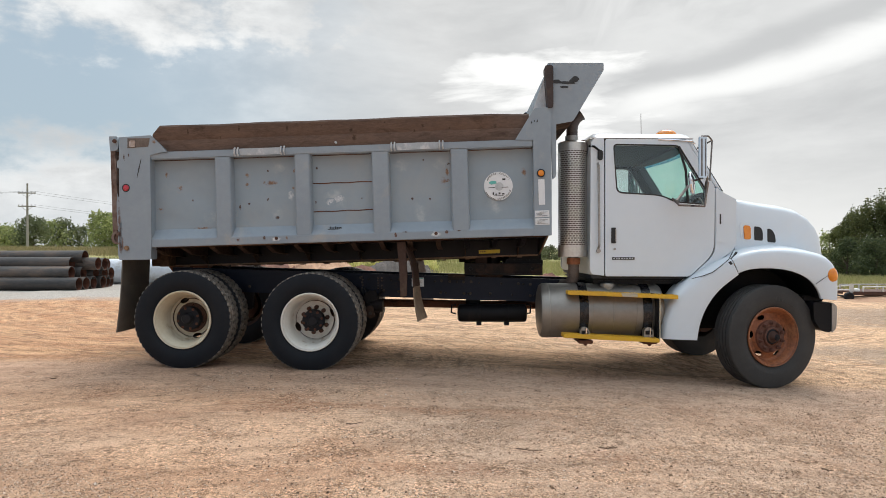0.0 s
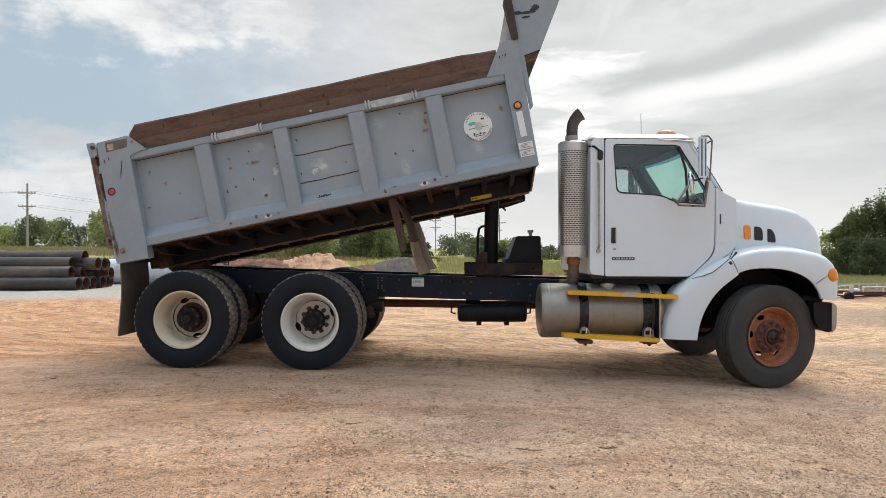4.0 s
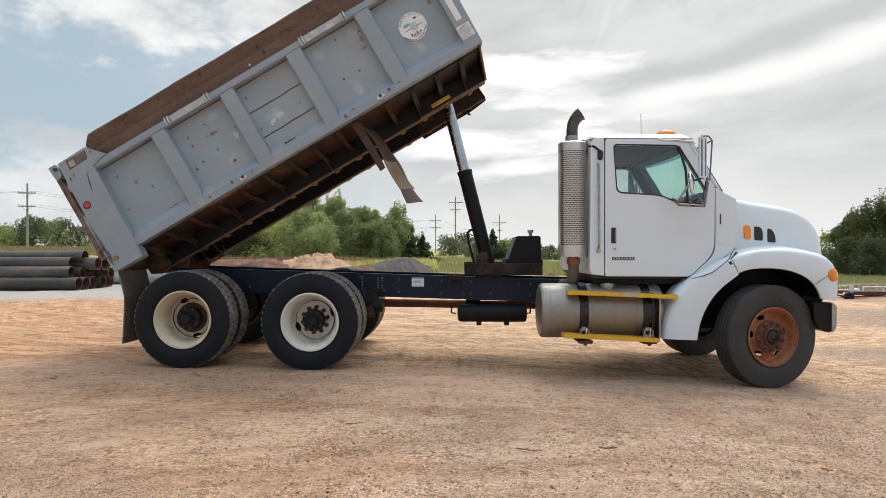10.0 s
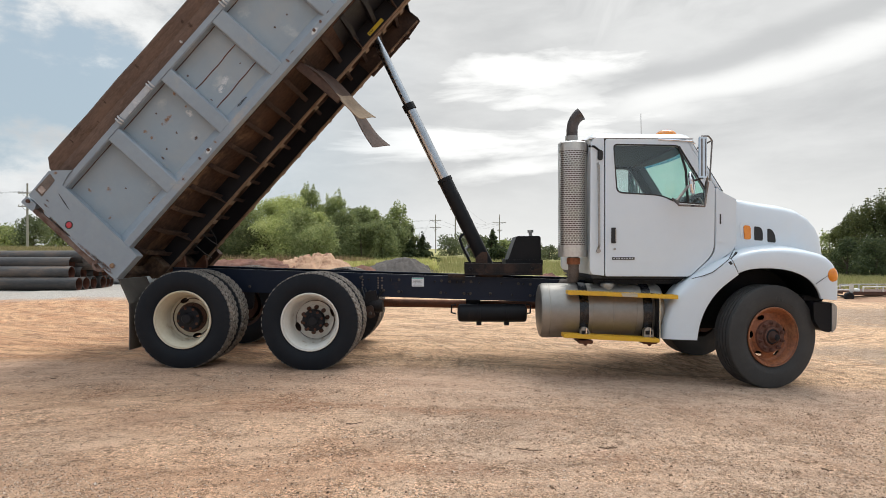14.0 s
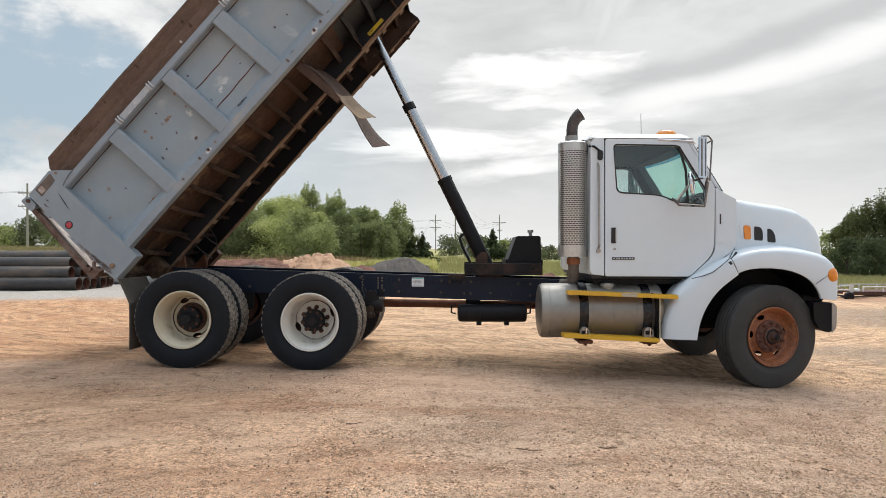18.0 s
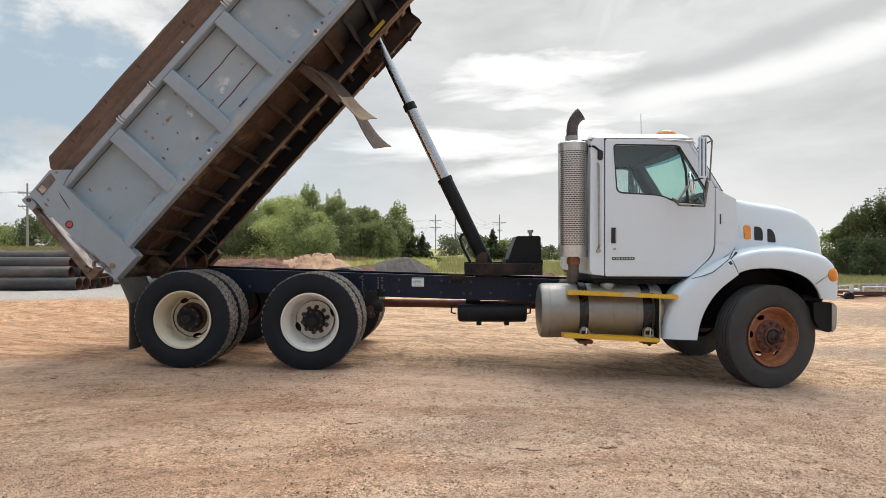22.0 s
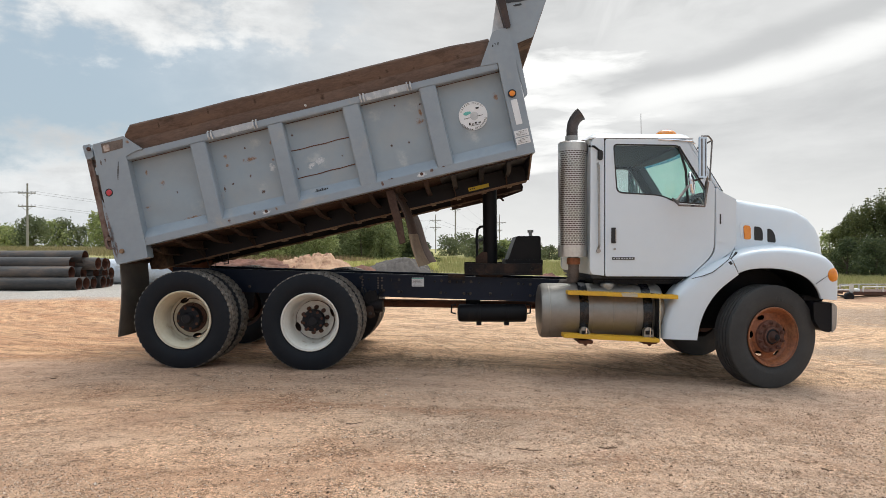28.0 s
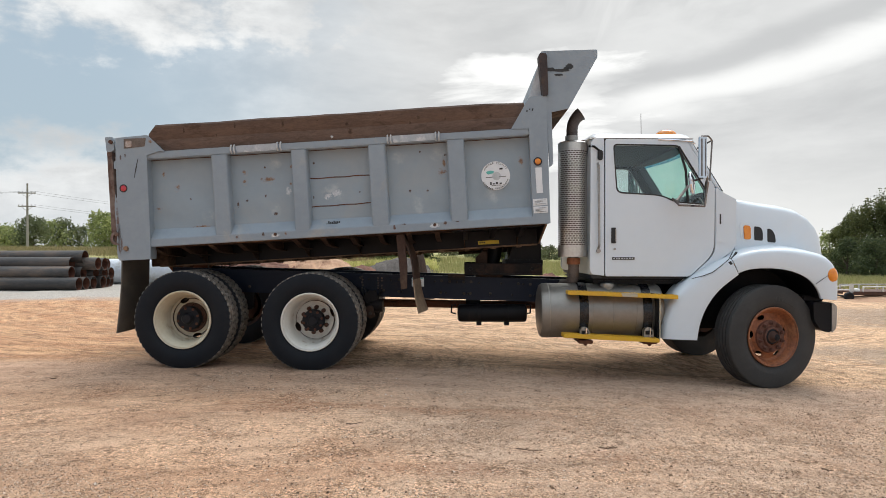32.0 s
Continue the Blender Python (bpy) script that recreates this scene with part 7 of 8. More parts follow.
    dirt = n.mix(rough, dirt, n.mix(1.0, dirt, n.mix(n.ramp(grain, 0.41, 0.60), (1.36, 1.35, 1.33), (0.42, 0.38, 0.35)), "MULTIPLY"))
    dirt = n.mix(rough, dirt, n.mix(1.0, dirt, n.mix(n.ramp(crumb, 0.38, 0.66), (1.15, 1.15, 1.15), (0.64, 0.60, 0.56)), "MULTIPLY"))
    dirt = n.mix(n.ramp(fine, 0.55, 0.66, 0.0, 0.75), dirt, (0.24, 0.15, 0.10))
    gritty = n.math("MULTIPLY_ADD", n.ramp(n.math("MULTIPLY_ADD", big, 2.0, x), -1.6, 1.4), 0.75, 0.25)
    dirt = n.mix(n.math("MULTIPLY", dark2, n.math("MULTIPLY", gritty, n.math("MULTIPLY_ADD", loose, 0.55, 0.45))), dirt, (0.13, 0.09, 0.06))
    dirt = n.mix(n.math("MULTIPLY", pale2, n.math("MULTIPLY", gritty, n.math("MULTIPLY_ADD", loose, 0.5, 0.50))), dirt, (0.98, 0.82, 0.66))
    dirt = n.mix(n.math("MULTIPLY", dark1, n.math("MULTIPLY", loose, 0.9)), dirt, (0.15, 0.10, 0.07))
    dirt = n.mix(n.math("MULTIPLY", pale1, n.math("MULTIPLY", loose, 0.7)), dirt, (0.80, 0.70, 0.60))
    dirt = n.mix(1.0, dirt, n.mix(n.ramp(n.math("MULTIPLY_ADD", big, 3.0, x), 1.8, -2.2), (0.87, 0.88, 0.878), (0.815, 0.812, 0.795)), "MULTIPLY")
    # pale gravel by the pipes, then grass
    edge = n.math("MULTIPLY_ADD", n.math("SUBTRACT", big, 0.5), 7.5, y)
    gravel = n.mix(n.ramp(fine, 0.35, 0.65), (0.33, 0.295, 0.26), (0.50, 0.46, 0.41))
    dirt = n.mix(n.math("MULTIPLY", n.ramp(edge, 15.4, 17.6), n.ramp(x, -3.0, -8.0)), dirt, gravel)
    grass = n.mix(n.ramp(mid, 0.3, 0.7), (0.28, 0.28, 0.11), (0.38, 0.33, 0.16))
    col = n.mix(n.ramp(edge, 25.8, 29.0), dirt, grass)
    p = n.add("ShaderNodeBsdfPrincipled")
    n.put(p.inputs["Base Color"], col)
    p.inputs["Roughness"].default_value = 0.95
    p.inputs["Specular IOR Level"].default_value = 0.2
    h = n.math("MULTIPLY_ADD", grit, 0.25, n.math("MULTIPLY_ADD", fine, 0.9, n.math("MULTIPLY", n.math("ADD", n.math("MULTIPLY", lines, n.ramp(y, 7.0, 9.0)), n.math("MULTIPLY_ADD", clump, 0.8, near_lines)), 0.8)))
    h = n.math("MULTIPLY_ADD", n.math("MULTIPLY", d1, loose), -0.35, h)
    b = n.add("ShaderNodeBump")
    b.inputs["Strength"].default_value, b.inputs["Distance"].default_value = 1.0, 0.04
    n.put(b.inputs["Height"], h), n.put(p.inputs["Normal"], b.outputs[0])
    n.put(n.add("ShaderNodeOutputMaterial").inputs[0], p.outputs[0])
    return m


def relief(x, y):
    """Ruts and lumps of the yard, fading with distance and under the truck."""
    k = min(1.0, max(0.0, (40 - abs(y)) / 20))
    r = 0.014 * noise.noise((x * 0.9, y * 1.3, 0)) + 0.010 * noise.noise((x * 2.7, y * 3.4, 4)) + 0.005 * noise.noise((x * 7, y * 7, 9))
    if 7.8 < y < 20:
        q = math.hypot(x + 1.0, y - 20.0)
        r += 0.035 * math.sin(q * 6.5 + 2.0 * noise.noise((x * 0.25, y * 0.3, 2))) * noise.noise((x * 0.35, y * 0.5, 7))
    return r * k


def make_ground():
    xs = sorted({round(v, 3) for v in [i * 0.09 for i in range(-78, 79)]} | {round(s * (7 + 0.35 * i + 0.012 * i * i), 3) for i in range(1, 60) for s in (-1, 1)} | {s * v for v in (110, 160, 260, 500, 1200, 3000) for s in (-1, 1)})
    ys = sorted({round(-6 + 0.5 * i, 3) for i in range(18)} | {round(3 + 0.07 * i, 3) for i in range(130)} | {round(12.1 + 0.2 * i + 0.004 * i * i, 3) for i in range(1, 80)} | {60, 66, 75, 90, 120, 180, 300, 600, 1300, 3000, -30, -120, -600, -3000})
    verts = [(x, y, height(x, y) + relief(x, y)) for y in ys for x in xs]
    w = len(xs)
    faces = [(j * w + i, j * w + i + 1, (j + 1) * w + i + 1, (j + 1) * w + i) for j in range(len(ys) - 1) for i in range(w - 1)]
    me = bpy.data.meshes.new("ground")
    me.from_pydata(verts, [], faces)
    g = part("ground", me, ground_material(), None, "", 60)
    tagged(g, "reddish compacted dirt and gravel yard with tyre tracks", "ground", kind="structure")


make_ground()


def grain_material():
    m = surface("loose_stone", (0.30, 0.22, 0.165), (0.20, 0.145, 0.11), 9, 0.95, 0, 0.2, spec=0.08)
    n = Nodes(m.node_tree, False)
    r = n.add("ShaderNodeNewGeometry").outputs["Random Per Island"]
    col = n.mix(n.ramp(r, 0.0, 0.60), (0.060, 0.038, 0.026), (0.34, 0.215, 0.14))
    col = n.mix(n.ramp(r, 0.52, 0.74), col, (0.64, 0.48, 0.355))
    col = n.mix(n.ramp(r, 0.93, 0.97), col, (0.80, 0.69, 0.58))
    n.put(next(k for k in m.node_tree.nodes if k.type == "BSDF_PRINCIPLED").inputs["Base Color"], col)
    return m


def scatter_stones():
    """Loose gravel and crumbs of dirt on the near yard, in drifts and singly."""
    rng = np.random.default_rng(5)
    base = np.array([(1, 0, 0), (-1, 0, 0), (0, 1, 0), (0, -1, 0), (0, 0, 1), (0, 0, -0.4)])
    tri = np.array([(0, 2, 4), (2, 1, 4), (1, 3, 4), (3, 0, 4), (2, 0, 5), (1, 2, 5), (3, 1, 5), (0, 3, 5)])
    cy = 2.9 + 5.0 * rng.random(2600) ** 1.7
    cx = (rng.random(2600) * 2 - 1) * (cy * 0.74 + 0.3)
    keep = np.array([noise.noise((a * 0.7, b * 0.9, 3)) + 0.22 * math.tanh(a + 0.6) + 0.10 * (4.6 - b) > 0.0 for a, b in zip(cx, cy)])
    cx, cy = cx[keep], cy[keep]
    pick = rng.integers(0, len(cx), 130000)
    px = np.concatenate([cx[pick] + rng.normal(size=130000) * 0.14, (rng.random(14000) * 2 - 1) * 4.6])
    py = np.concatenate([cy[pick] + rng.normal(size=130000) * 0.10, 2.9 + 5.5 * rng.random(14000) ** 1.6])
    n = len(px)
    r = 0.0015 + 0.0050 * rng.random(n) ** 2.6
    r *= np.where(rng.random(n) < 0.004, 2.2, 1.0)
    m = 5200
    ey = 2.9 + 3.6 * rng.random(m) ** 1.5
    ex = -1.8 + (rng.random(m) ** 0.75) * (ey * 0.72 + 2.0)
    px, py = np.concatenate([px, ex]), np.concatenate([py, ey])
    r = np.concatenate([r, 0.0040 + 0.0085 * rng.random(m) ** 3])
    n = len(px)
    pz = np.array([height(a, b) + relief(a, b) for a, b in zip(px, py)])
    v = base[None] * r[:, None, None] * (0.65 + 0.7 * rng.random((n, 6, 3)))
    v[:, :, 2] *= 0.8
    t = rng.random(n) * 6.28
    c, s = np.cos(t)[:, None], np.sin(t)[:, None]
    x, y = v[:, :, 0] * c - v[:, :, 1] * s, v[:, :, 0] * s + v[:, :, 1] * c
    verts = np.stack([x + px[:, None], y + py[:, None], v[:, :, 2] + (pz + r * 0.15)[:, None]], axis=2).reshape(-1, 3)
    faces = (tri[None] + 6 * np.arange(n)[:, None, None]).reshape(-1)
    me = bpy.data.meshes.new("gravel_stones")
    me.vertices.add(len(verts))
    me.vertices.foreach_set("co", verts.ravel())
    me.loops.add(len(faces))
    me.loops.foreach_set("vertex_index", faces)
    me.polygons.add(len(faces) // 3)
    me.polygons.foreach_set("loop_start", np.arange(0, len(faces), 3))
    me.polygons.foreach_set("loop_total", np.full(len(faces) // 3, 3))
    me.update()
    tagged(part("gravel_stones", me, grain_material(), None, "", 20), "small loose stones and crumbs scattered on the dirt yard", "gravel", kind="stuff")
    twig = surface("dry_twig", (0.20, 0.13, 0.09), (0.13, 0.085, 0.06), 20, 0.9, spec=0.1)
    for px, py, l, a in ((1.12, 4.33, 0.13, 5), (1.15, 4.36, 0.07, 30), (0.57, 4.21, 0.17, -3), (-0.67, 4.74, 0.10, 12), (-3.85, 6.3, 0.08, -8), (2.46, 4.08, 0.06, -40)):
        pts = []
        for k in range(5):
            t = (k / 4 - 0.5) * l
            x, y = px + t * math.cos(radians(a)) + 0.008 * math.sin(k * 2.1), py + t * math.sin(radians(a)) + 0.012 * math.cos(k * 1.7)
            pts.append((x, y, height(x, y) + relief(x, y) + 0.007 + 0.006 * (k == 4)))
        tagged(part("twig", tube(pts, [0.0035, 0.004, 0.0035, 0.003, 0.002], 6), twig), "thin dark dry twig lying on the dirt", "twig", "twigs on the yard")


scatter_stones()


# ---- leaves, trees, grass ----
def leaf_material(name, a, b, c):
    m = bpy.data.materials.new(name)
    m.use_nodes = True
    n = Nodes(m.node_tree)
    r = n.add("ShaderNodeNewGeometry").outputs["Random Per Island"]
    co = n.add("ShaderNodeTexCoord").outputs["Object"]
    col = n.mix(n.ramp(r, 0.1, 0.9), a, b)
    col = n.mix(n.ramp(n.noise(co, 0.6, 3), 0.42, 0.66, 0.0, 0.6), col, c)
    p = n.add("ShaderNodeBsdfPrincipled")
    n.put(p.inputs["Base Color"], col)
    p.inputs["Roughness"].default_value = 0.6
    p.inputs["Specular IOR Level"].default_value = 0.25
    tr = n.add("ShaderNodeBsdfTranslucent")
    n.put(tr.inputs[0], col)
    ms = n.add("ShaderNodeMixShader")
    ms.inputs[0].default_value = 0.5
    n.put(ms.inputs[1], p.outputs[0]), n.put(ms.inputs[2], tr.outputs[0])
    n.put(n.add("ShaderNodeOutputMaterial").inputs[0], ms.outputs[0])
    return m


LEAF = {
    "bright": leaf_material("bright_leaves", (0.31, 0.355, 0.12), (0.53, 0.545, 0.23), (0.37, 0.41, 0.145)),
    "mid": leaf_material("green_leaves", (0.20, 0.24, 0.09), (0.40, 0.425, 0.19), (0.24, 0.28, 0.105)),
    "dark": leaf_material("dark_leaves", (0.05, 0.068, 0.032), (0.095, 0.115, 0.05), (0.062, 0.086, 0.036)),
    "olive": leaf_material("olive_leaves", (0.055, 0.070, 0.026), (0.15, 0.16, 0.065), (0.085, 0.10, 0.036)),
    # greyed green, mostly for far trees: distance haze mixed into the colour
    "grey": leaf_material("grey_leaves", (0.10, 0.12, 0.06), (0.17, 0.185, 0.095), (0.09, 0.112, 0.05)),
    "deep": leaf_material("deep_green_leaves", (0.135, 0.17, 0.068), (0.27, 0.295, 0.13), (0.17, 0.205, 0.078)),
    "grass": leaf_material("tall_grass", (0.26, 0.26, 0.10), (0.42, 0.38, 0.19), (0.30, 0.31, 0.12)),
    "weed": leaf_material("bright_weeds", (0.52, 0.52, 0.17), (0.74, 0.68, 0.32), (0.44, 0.47, 0.16)),
    "rusty": leaf_material("reddish_seed_heads", (0.30, 0.19, 0.11), (0.46, 0.33, 0.20), (0.34, 0.28, 0.13)),
    "straw": leaf_material("dry_grass", (0.26, 0.22, 0.11), (0.38, 0.31, 0.17), (0.20, 0.20, 0.08)),
}
M["bark"] = surface("bark", (0.10, 0.075, 0.055), (0.06, 0.045, 0.035), 6, 0.95, 0, 0.5, 20)


def leaves_mesh(name, lobes, count, size, seed, gap=0.0):
    """Leaf sprays spread through the outer shells of several lobes."""
    rng = np.random.default_rng(seed)
    cen = np.array([l[:3] for l in lobes])
    rad = np.array([l[3:6] for l in lobes])
    vol = rad.prod(axis=1) ** 0.7
    pick = rng.choice(len(lobes), count, p=vol / vol.sum())
    d = rng.normal(size=(count, 3))
    d /= np.linalg.norm(d, axis=1, keepdims=True)
    rr = 0.30 + 0.90 * rng.random(count) ** 0.6
    # sprays bunch together on the shell
    bunch = rng.normal(size=(max(count // 14, 8), 3))
    bunch /= np.linalg.norm(bunch, axis=1, keepdims=True)
    near = bunch[rng.integers(0, len(bunch), count)]
    d = d * 0.6 + near
    d /= np.linalg.norm(d, axis=1, keepdims=True)
    pos = cen[pick] + d * rad[pick] * rr[:, None]
    pos = pos[pos[:, 2] > 0.02]
    count = len(pos)
    s = size * (0.55 + 0.9 * rng.random(count))[:, None]
    a = rng.normal(size=(count, 3))
    a /= np.linalg.norm(a, axis=1, keepdims=True)
    b = np.cross(a, rng.normal(size=(count, 3)))
    b /= np.linalg.norm(b, axis=1, keepdims=True)
    quad = np.stack([pos - a * s, pos + b * s * 0.55, pos + a * s, pos - b * s * 0.55], axis=1).reshape(-1, 3)
    me = bpy.data.meshes.new(name)
    me.vertices.add(len(quad))
    me.vertices.foreach_set("co", quad.ravel())
    me.loops.add(len(quad))
    me.loops.foreach_set("vertex_index", np.arange(len(quad)))
    me.polygons.add(count)
    me.polygons.foreach_set("loop_start", np.arange(count) * 4)
    me.polygons.foreach_set("loop_total", np.full(count, 4))
    me.update()
    return me


def tree(px, d, h, w, leaf, seed, count=3500, size=0.13, name="tree", label="", cone=False, sparse=1.0, low=0.12):
    """A tree that stands at bearing px and d metres off; h and w are its height and spread."""
    rnd = random.Random(seed)
    d *= 0.83
    x = (px - 784) / 1130 * d
    z = height(x, d)
    t = empty(name, pose(x, d, z - 0.05))
    tagged(t, label or "leafy green tree at the edge of the yard", "tree" if name != "shrub" else "shrub", "trees round the yard")
    lobes = []
    bm = bmesh.new()
    tr = 0.022 * h + 0.03
    lean = rnd.uniform(-0.05, 0.05) * h
    top = Vector((lean, 0, h * 0.8))
    tube([(0, 0, 0), (lean * 0.2, 0.02, h * 0.25), (lean * 0.55, -0.03, h * 0.5), top], [tr, tr * 0.75, tr * 0.5, tr * 0.15], 8, bm)
    if cone:
        for k in range(9):
            f = k / 8
            r = w * 0.5 * (1 - f) + 0.08
            for q in range(3):
                a = rnd.random() * 6.28
                reach = rnd.uniform(0.25, 0.85)
                lobes.append((r * reach * math.cos(a), r * reach * math.sin(a), h * (0.08 + 0.86 * f), r * rnd.uniform(0.4, 0.75), r * rnd.uniform(0.4, 0.75), h * rnd.uniform(0.05, 0.11)))
    else:
        n = 11 + int(w * 1.5)
        for k in range(n):
            a = rnd.random() * 6.28
            f = low + (0.9 - low) * (k + 0.5) / n
            reach = w * 0.5 * (0.35 + 0.65 * math.sin(math.pi * min(f + 0.12, 1.0)) ** 0.7) * rnd.uniform(0.25, 0.85)
            c = Vector((lean * f + reach * math.cos(a), reach * math.sin(a), h * f))
            r = w * rnd.uniform(0.13, 0.24)
            lobes.append((*c, r, r, min(r * rnd.uniform(0.7, 1.0), h * 0.25)))
            if k % 2 == 0:
                s = Vector((lean * f * 0.6, 0, h * f * 0.55))
                tube([s, s.lerp(c, 0.5) + Vector((0, 0, 0.04 * h)), c], [tr * 0.4, tr * 0.25, tr * 0.08], 5, bm)
        for k in range(16):
            a, f = rnd.random() * 6.28, rnd.uniform(0.5, 0.93)
            reach = w * 0.5 * math.sqrt(max(1.02 - f, 0.05)) * rnd.uniform(0.6, 1.05)
            lobes.append((lean * f + reach * math.cos(a), reach * math.sin(a), h * (f + 0.04), w * 0.055, w * 0.055, h * rnd.uniform(0.09, 0.17)))
        for k in range(4):
            a = rnd.random() * 6.28
            lobes.append((lean + w * 0.12 * math.cos(a), w * 0.12 * math.sin(a), h * rnd.uniform(0.84, 0.94), w * 0.09, w * 0.09, h * 0.07))
    part("trunk", bm, "bark", t)
    part("crown", leaves_mesh("crown", lobes, int(count * sparse), size, seed), LEAF[leaf], t, "", 180)
    return t


# left, far across the grass
for i, (px, d, h, w, leaf, n) in enumerate(((-25, 118, 4.7, 7.0, "mid", 2600), (8, 122, 3.9, 6.0, "mid", 2200), (60, 116, 5.0, 6.0, "grey", 3000), (92, 124, 4.6, 6.0, "mid", 2400), (116, 126, 5.0, 5.0, "grey", 2000), (140, 128, 3.9, 6.0, "grey", 1900), (185, 92, 4.6, 5.2, "mid", 3000), (222, 96, 4.4, 5.8, "mid", 2600), (262, 104, 4.0, 6.0, "mid", 2400), (310, 98, 4.2, 6.0, "mid", 2400), (355, 96, 4.4, 6.0, "mid", 2400), (20, 132, 3.4, 8.0, "grey", 2200), (-60, 120, 4.6, 7.5, "mid", 2200))):
    tree(px, d, h, w, leaf, 100 + i, n, 0.17, low=0.06)
# middle thicket
for i, (px, d, h, w, leaf, n, sp, cone) in enumerate((
    (398, 55, 2.7, 3.6, "olive", 4000, 1, 0), (440, 52, 3.5, 3.8, "mid", 5200, 1, 0), (478, 54, 4.1, 3.6, "bright", 5200, 1, 0), (512, 57, 4.5, 3.4, "bright", 5200, 1, 0), (547, 60, 5.4, 2.9, "mid", 4800, 1, 0), (594, 60, 4.9, 3.0, "mid", 5600, 1, 0),
    (560, 55, 3.4, 3.0, "bright", 4200, 1, 0), (632, 58, 3.9, 3.2, "deep", 5600, 1, 0), (660, 60, 3.9, 3.0, "mid", 4600, 1, 0), (706, 62, 4.5, 2.9, "mid", 3400, 0.8, 0), (688, 57, 3.1, 3.2, "deep", 4200, 1, 0), (722, 59, 2.6, 2.0, "olive", 3000, 1, 0), (748, 57, 2.2, 1.6, "dark", 2600, 0.8, 1), (728, 56, 1.7, 1.5, "dark", 2200, 0.8, 1), (610, 52, 2.4, 3.0, "mid", 3200, 1, 0), (655, 53, 2.4, 3.0, "deep", 3000, 1, 0))):
    tree(px, d, h, w, leaf, 200 + i, int(n * 2.4), 0.062, cone=bool(cone), sparse=sp, low=0.36 if px == 706 else 0.08, label="pointed dark green cedar beside the thicket" if cone else "dense green thicket tree behind the dirt piles")
# farther scrub, with haze imitated by the choice of leaf colour
for i, (px, d, h, w, leaf, n, cone) in enumerate(((795, 112, 2.9, 5.2, "grey", 2000, 0), (825, 118, 3.6, 5.5, "grey", 2000, 0), (850, 84, 2.5, 4.0, "grey", 2000, 0), (872, 66, 3.0, 2.6, "dark", 3200, 1), (893, 72, 2.2, 2.6, "mid", 1800, 0), (905, 110, 2.8, 4.5, "grey", 1600, 0), (940, 105, 2.8, 5.0, "grey", 1800, 0), (972, 112, 2.0, 3.6, "grey", 1400, 0), (1003, 118, 1.7, 3.6, "mid", 1200, 0), (1035, 115, 1.7, 4.0, "mid", 1200, 0))):
    tree(px, d, h, w, leaf, 300 + i, n, 0.14, cone=bool(cone), low=0.06, label="pointed dark green cedar" if cone else "far scrub tree, haze put into its grey-green leaves")
for i, (px, d, h, w, leaf) in enumerate(((392, 50, 1.9, 3.2, "olive"), (430, 49, 2.2, 3.2, "olive"), (470, 50, 2.6, 3.6, "bright"), (505, 51, 2.5, 3.4, "mid"), (535, 52, 3.4, 3.0, "mid"), (560, 50, 2.4, 3.4, "mid"), (600, 54, 3.4, 3.2, "deep"), (640, 52, 2.5, 3.2, "deep"), (675, 53, 2.6, 3.0, "deep"), (525, 62, 4.6, 3.0, "mid"), (570, 63, 4.5, 3.2, "mid"), (645, 63, 3.9, 3.2, "mid"))):
    tree(px, d - (4 if d < 55 else 0), h, w, leaf, 260 + i, 8500, 0.058, low=0.03, label="leafy undergrowth of the thicket behind the dirt piles")
# right, nearer; their darkness against the light is put into the leaf colours
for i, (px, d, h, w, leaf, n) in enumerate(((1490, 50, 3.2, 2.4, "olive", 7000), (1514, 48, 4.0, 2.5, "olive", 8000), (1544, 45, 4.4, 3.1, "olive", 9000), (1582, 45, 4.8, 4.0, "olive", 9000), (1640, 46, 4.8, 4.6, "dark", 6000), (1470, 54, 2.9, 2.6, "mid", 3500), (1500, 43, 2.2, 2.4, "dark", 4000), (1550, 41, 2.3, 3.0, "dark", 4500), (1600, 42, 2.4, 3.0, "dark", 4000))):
    tree(px, d, h, w, leaf, 400 + i, int(n * 1.05), 0.062, low=0.08, label="broad green tree beyond the trailer, coloured dark as if backlit")


def grass_band(name, leaf, spots, count, tall, seed, broad=0.018, raised=None):
    """Upright blades in tufts; spots are (x, y, spread x, spread y)."""
    rng = np.random.default_rng(seed)
    v, f = [], []
    for k in range(count):
        sx, sy, rx, ry = spots[rng.integers(len(spots))]
        tx, ty = sx + rx * (rng.random() * 2 - 1), 0.83 * (sy + ry * (rng.random() * 2 - 1))
        for q in range(5):
            x, y = tx + rng.normal() * 0.10, ty + rng.normal() * 0.10
            z = height(x, y) - 0.03 + (raised(x, y) if raised else 0.0)
            h = tall * (0.35 + 0.75 * rng.random())
            a = rng.random() * 6.28
            wx, wy = broad * math.cos(a), broad * math.sin(a)
            bx, by = rng.normal() * 0.16 * h, rng.normal() * 0.16 * h
            o = len(v)
            v += [(x - wx, y - wy, z), (x + wx, y + wy, z), (x + bx * 0.4 + wx * 0.7, y + by * 0.4 + wy * 0.7, z + h * 0.6), (x + bx, y + by, z + h), (x + bx * 0.4 - wx * 0.7, y + by * 0.4 - wy * 0.7, z + h * 0.6)]
            f.append((o, o + 1, o + 2, o + 3, o + 4))
    me = bpy.data.meshes.new(name)
    me.from_pydata(v, [], f)
    tagged(part(name, me, LEAF[leaf], None, "", 180), "rough tall grass and weeds along the yard's edge", "grass", kind="stuff")


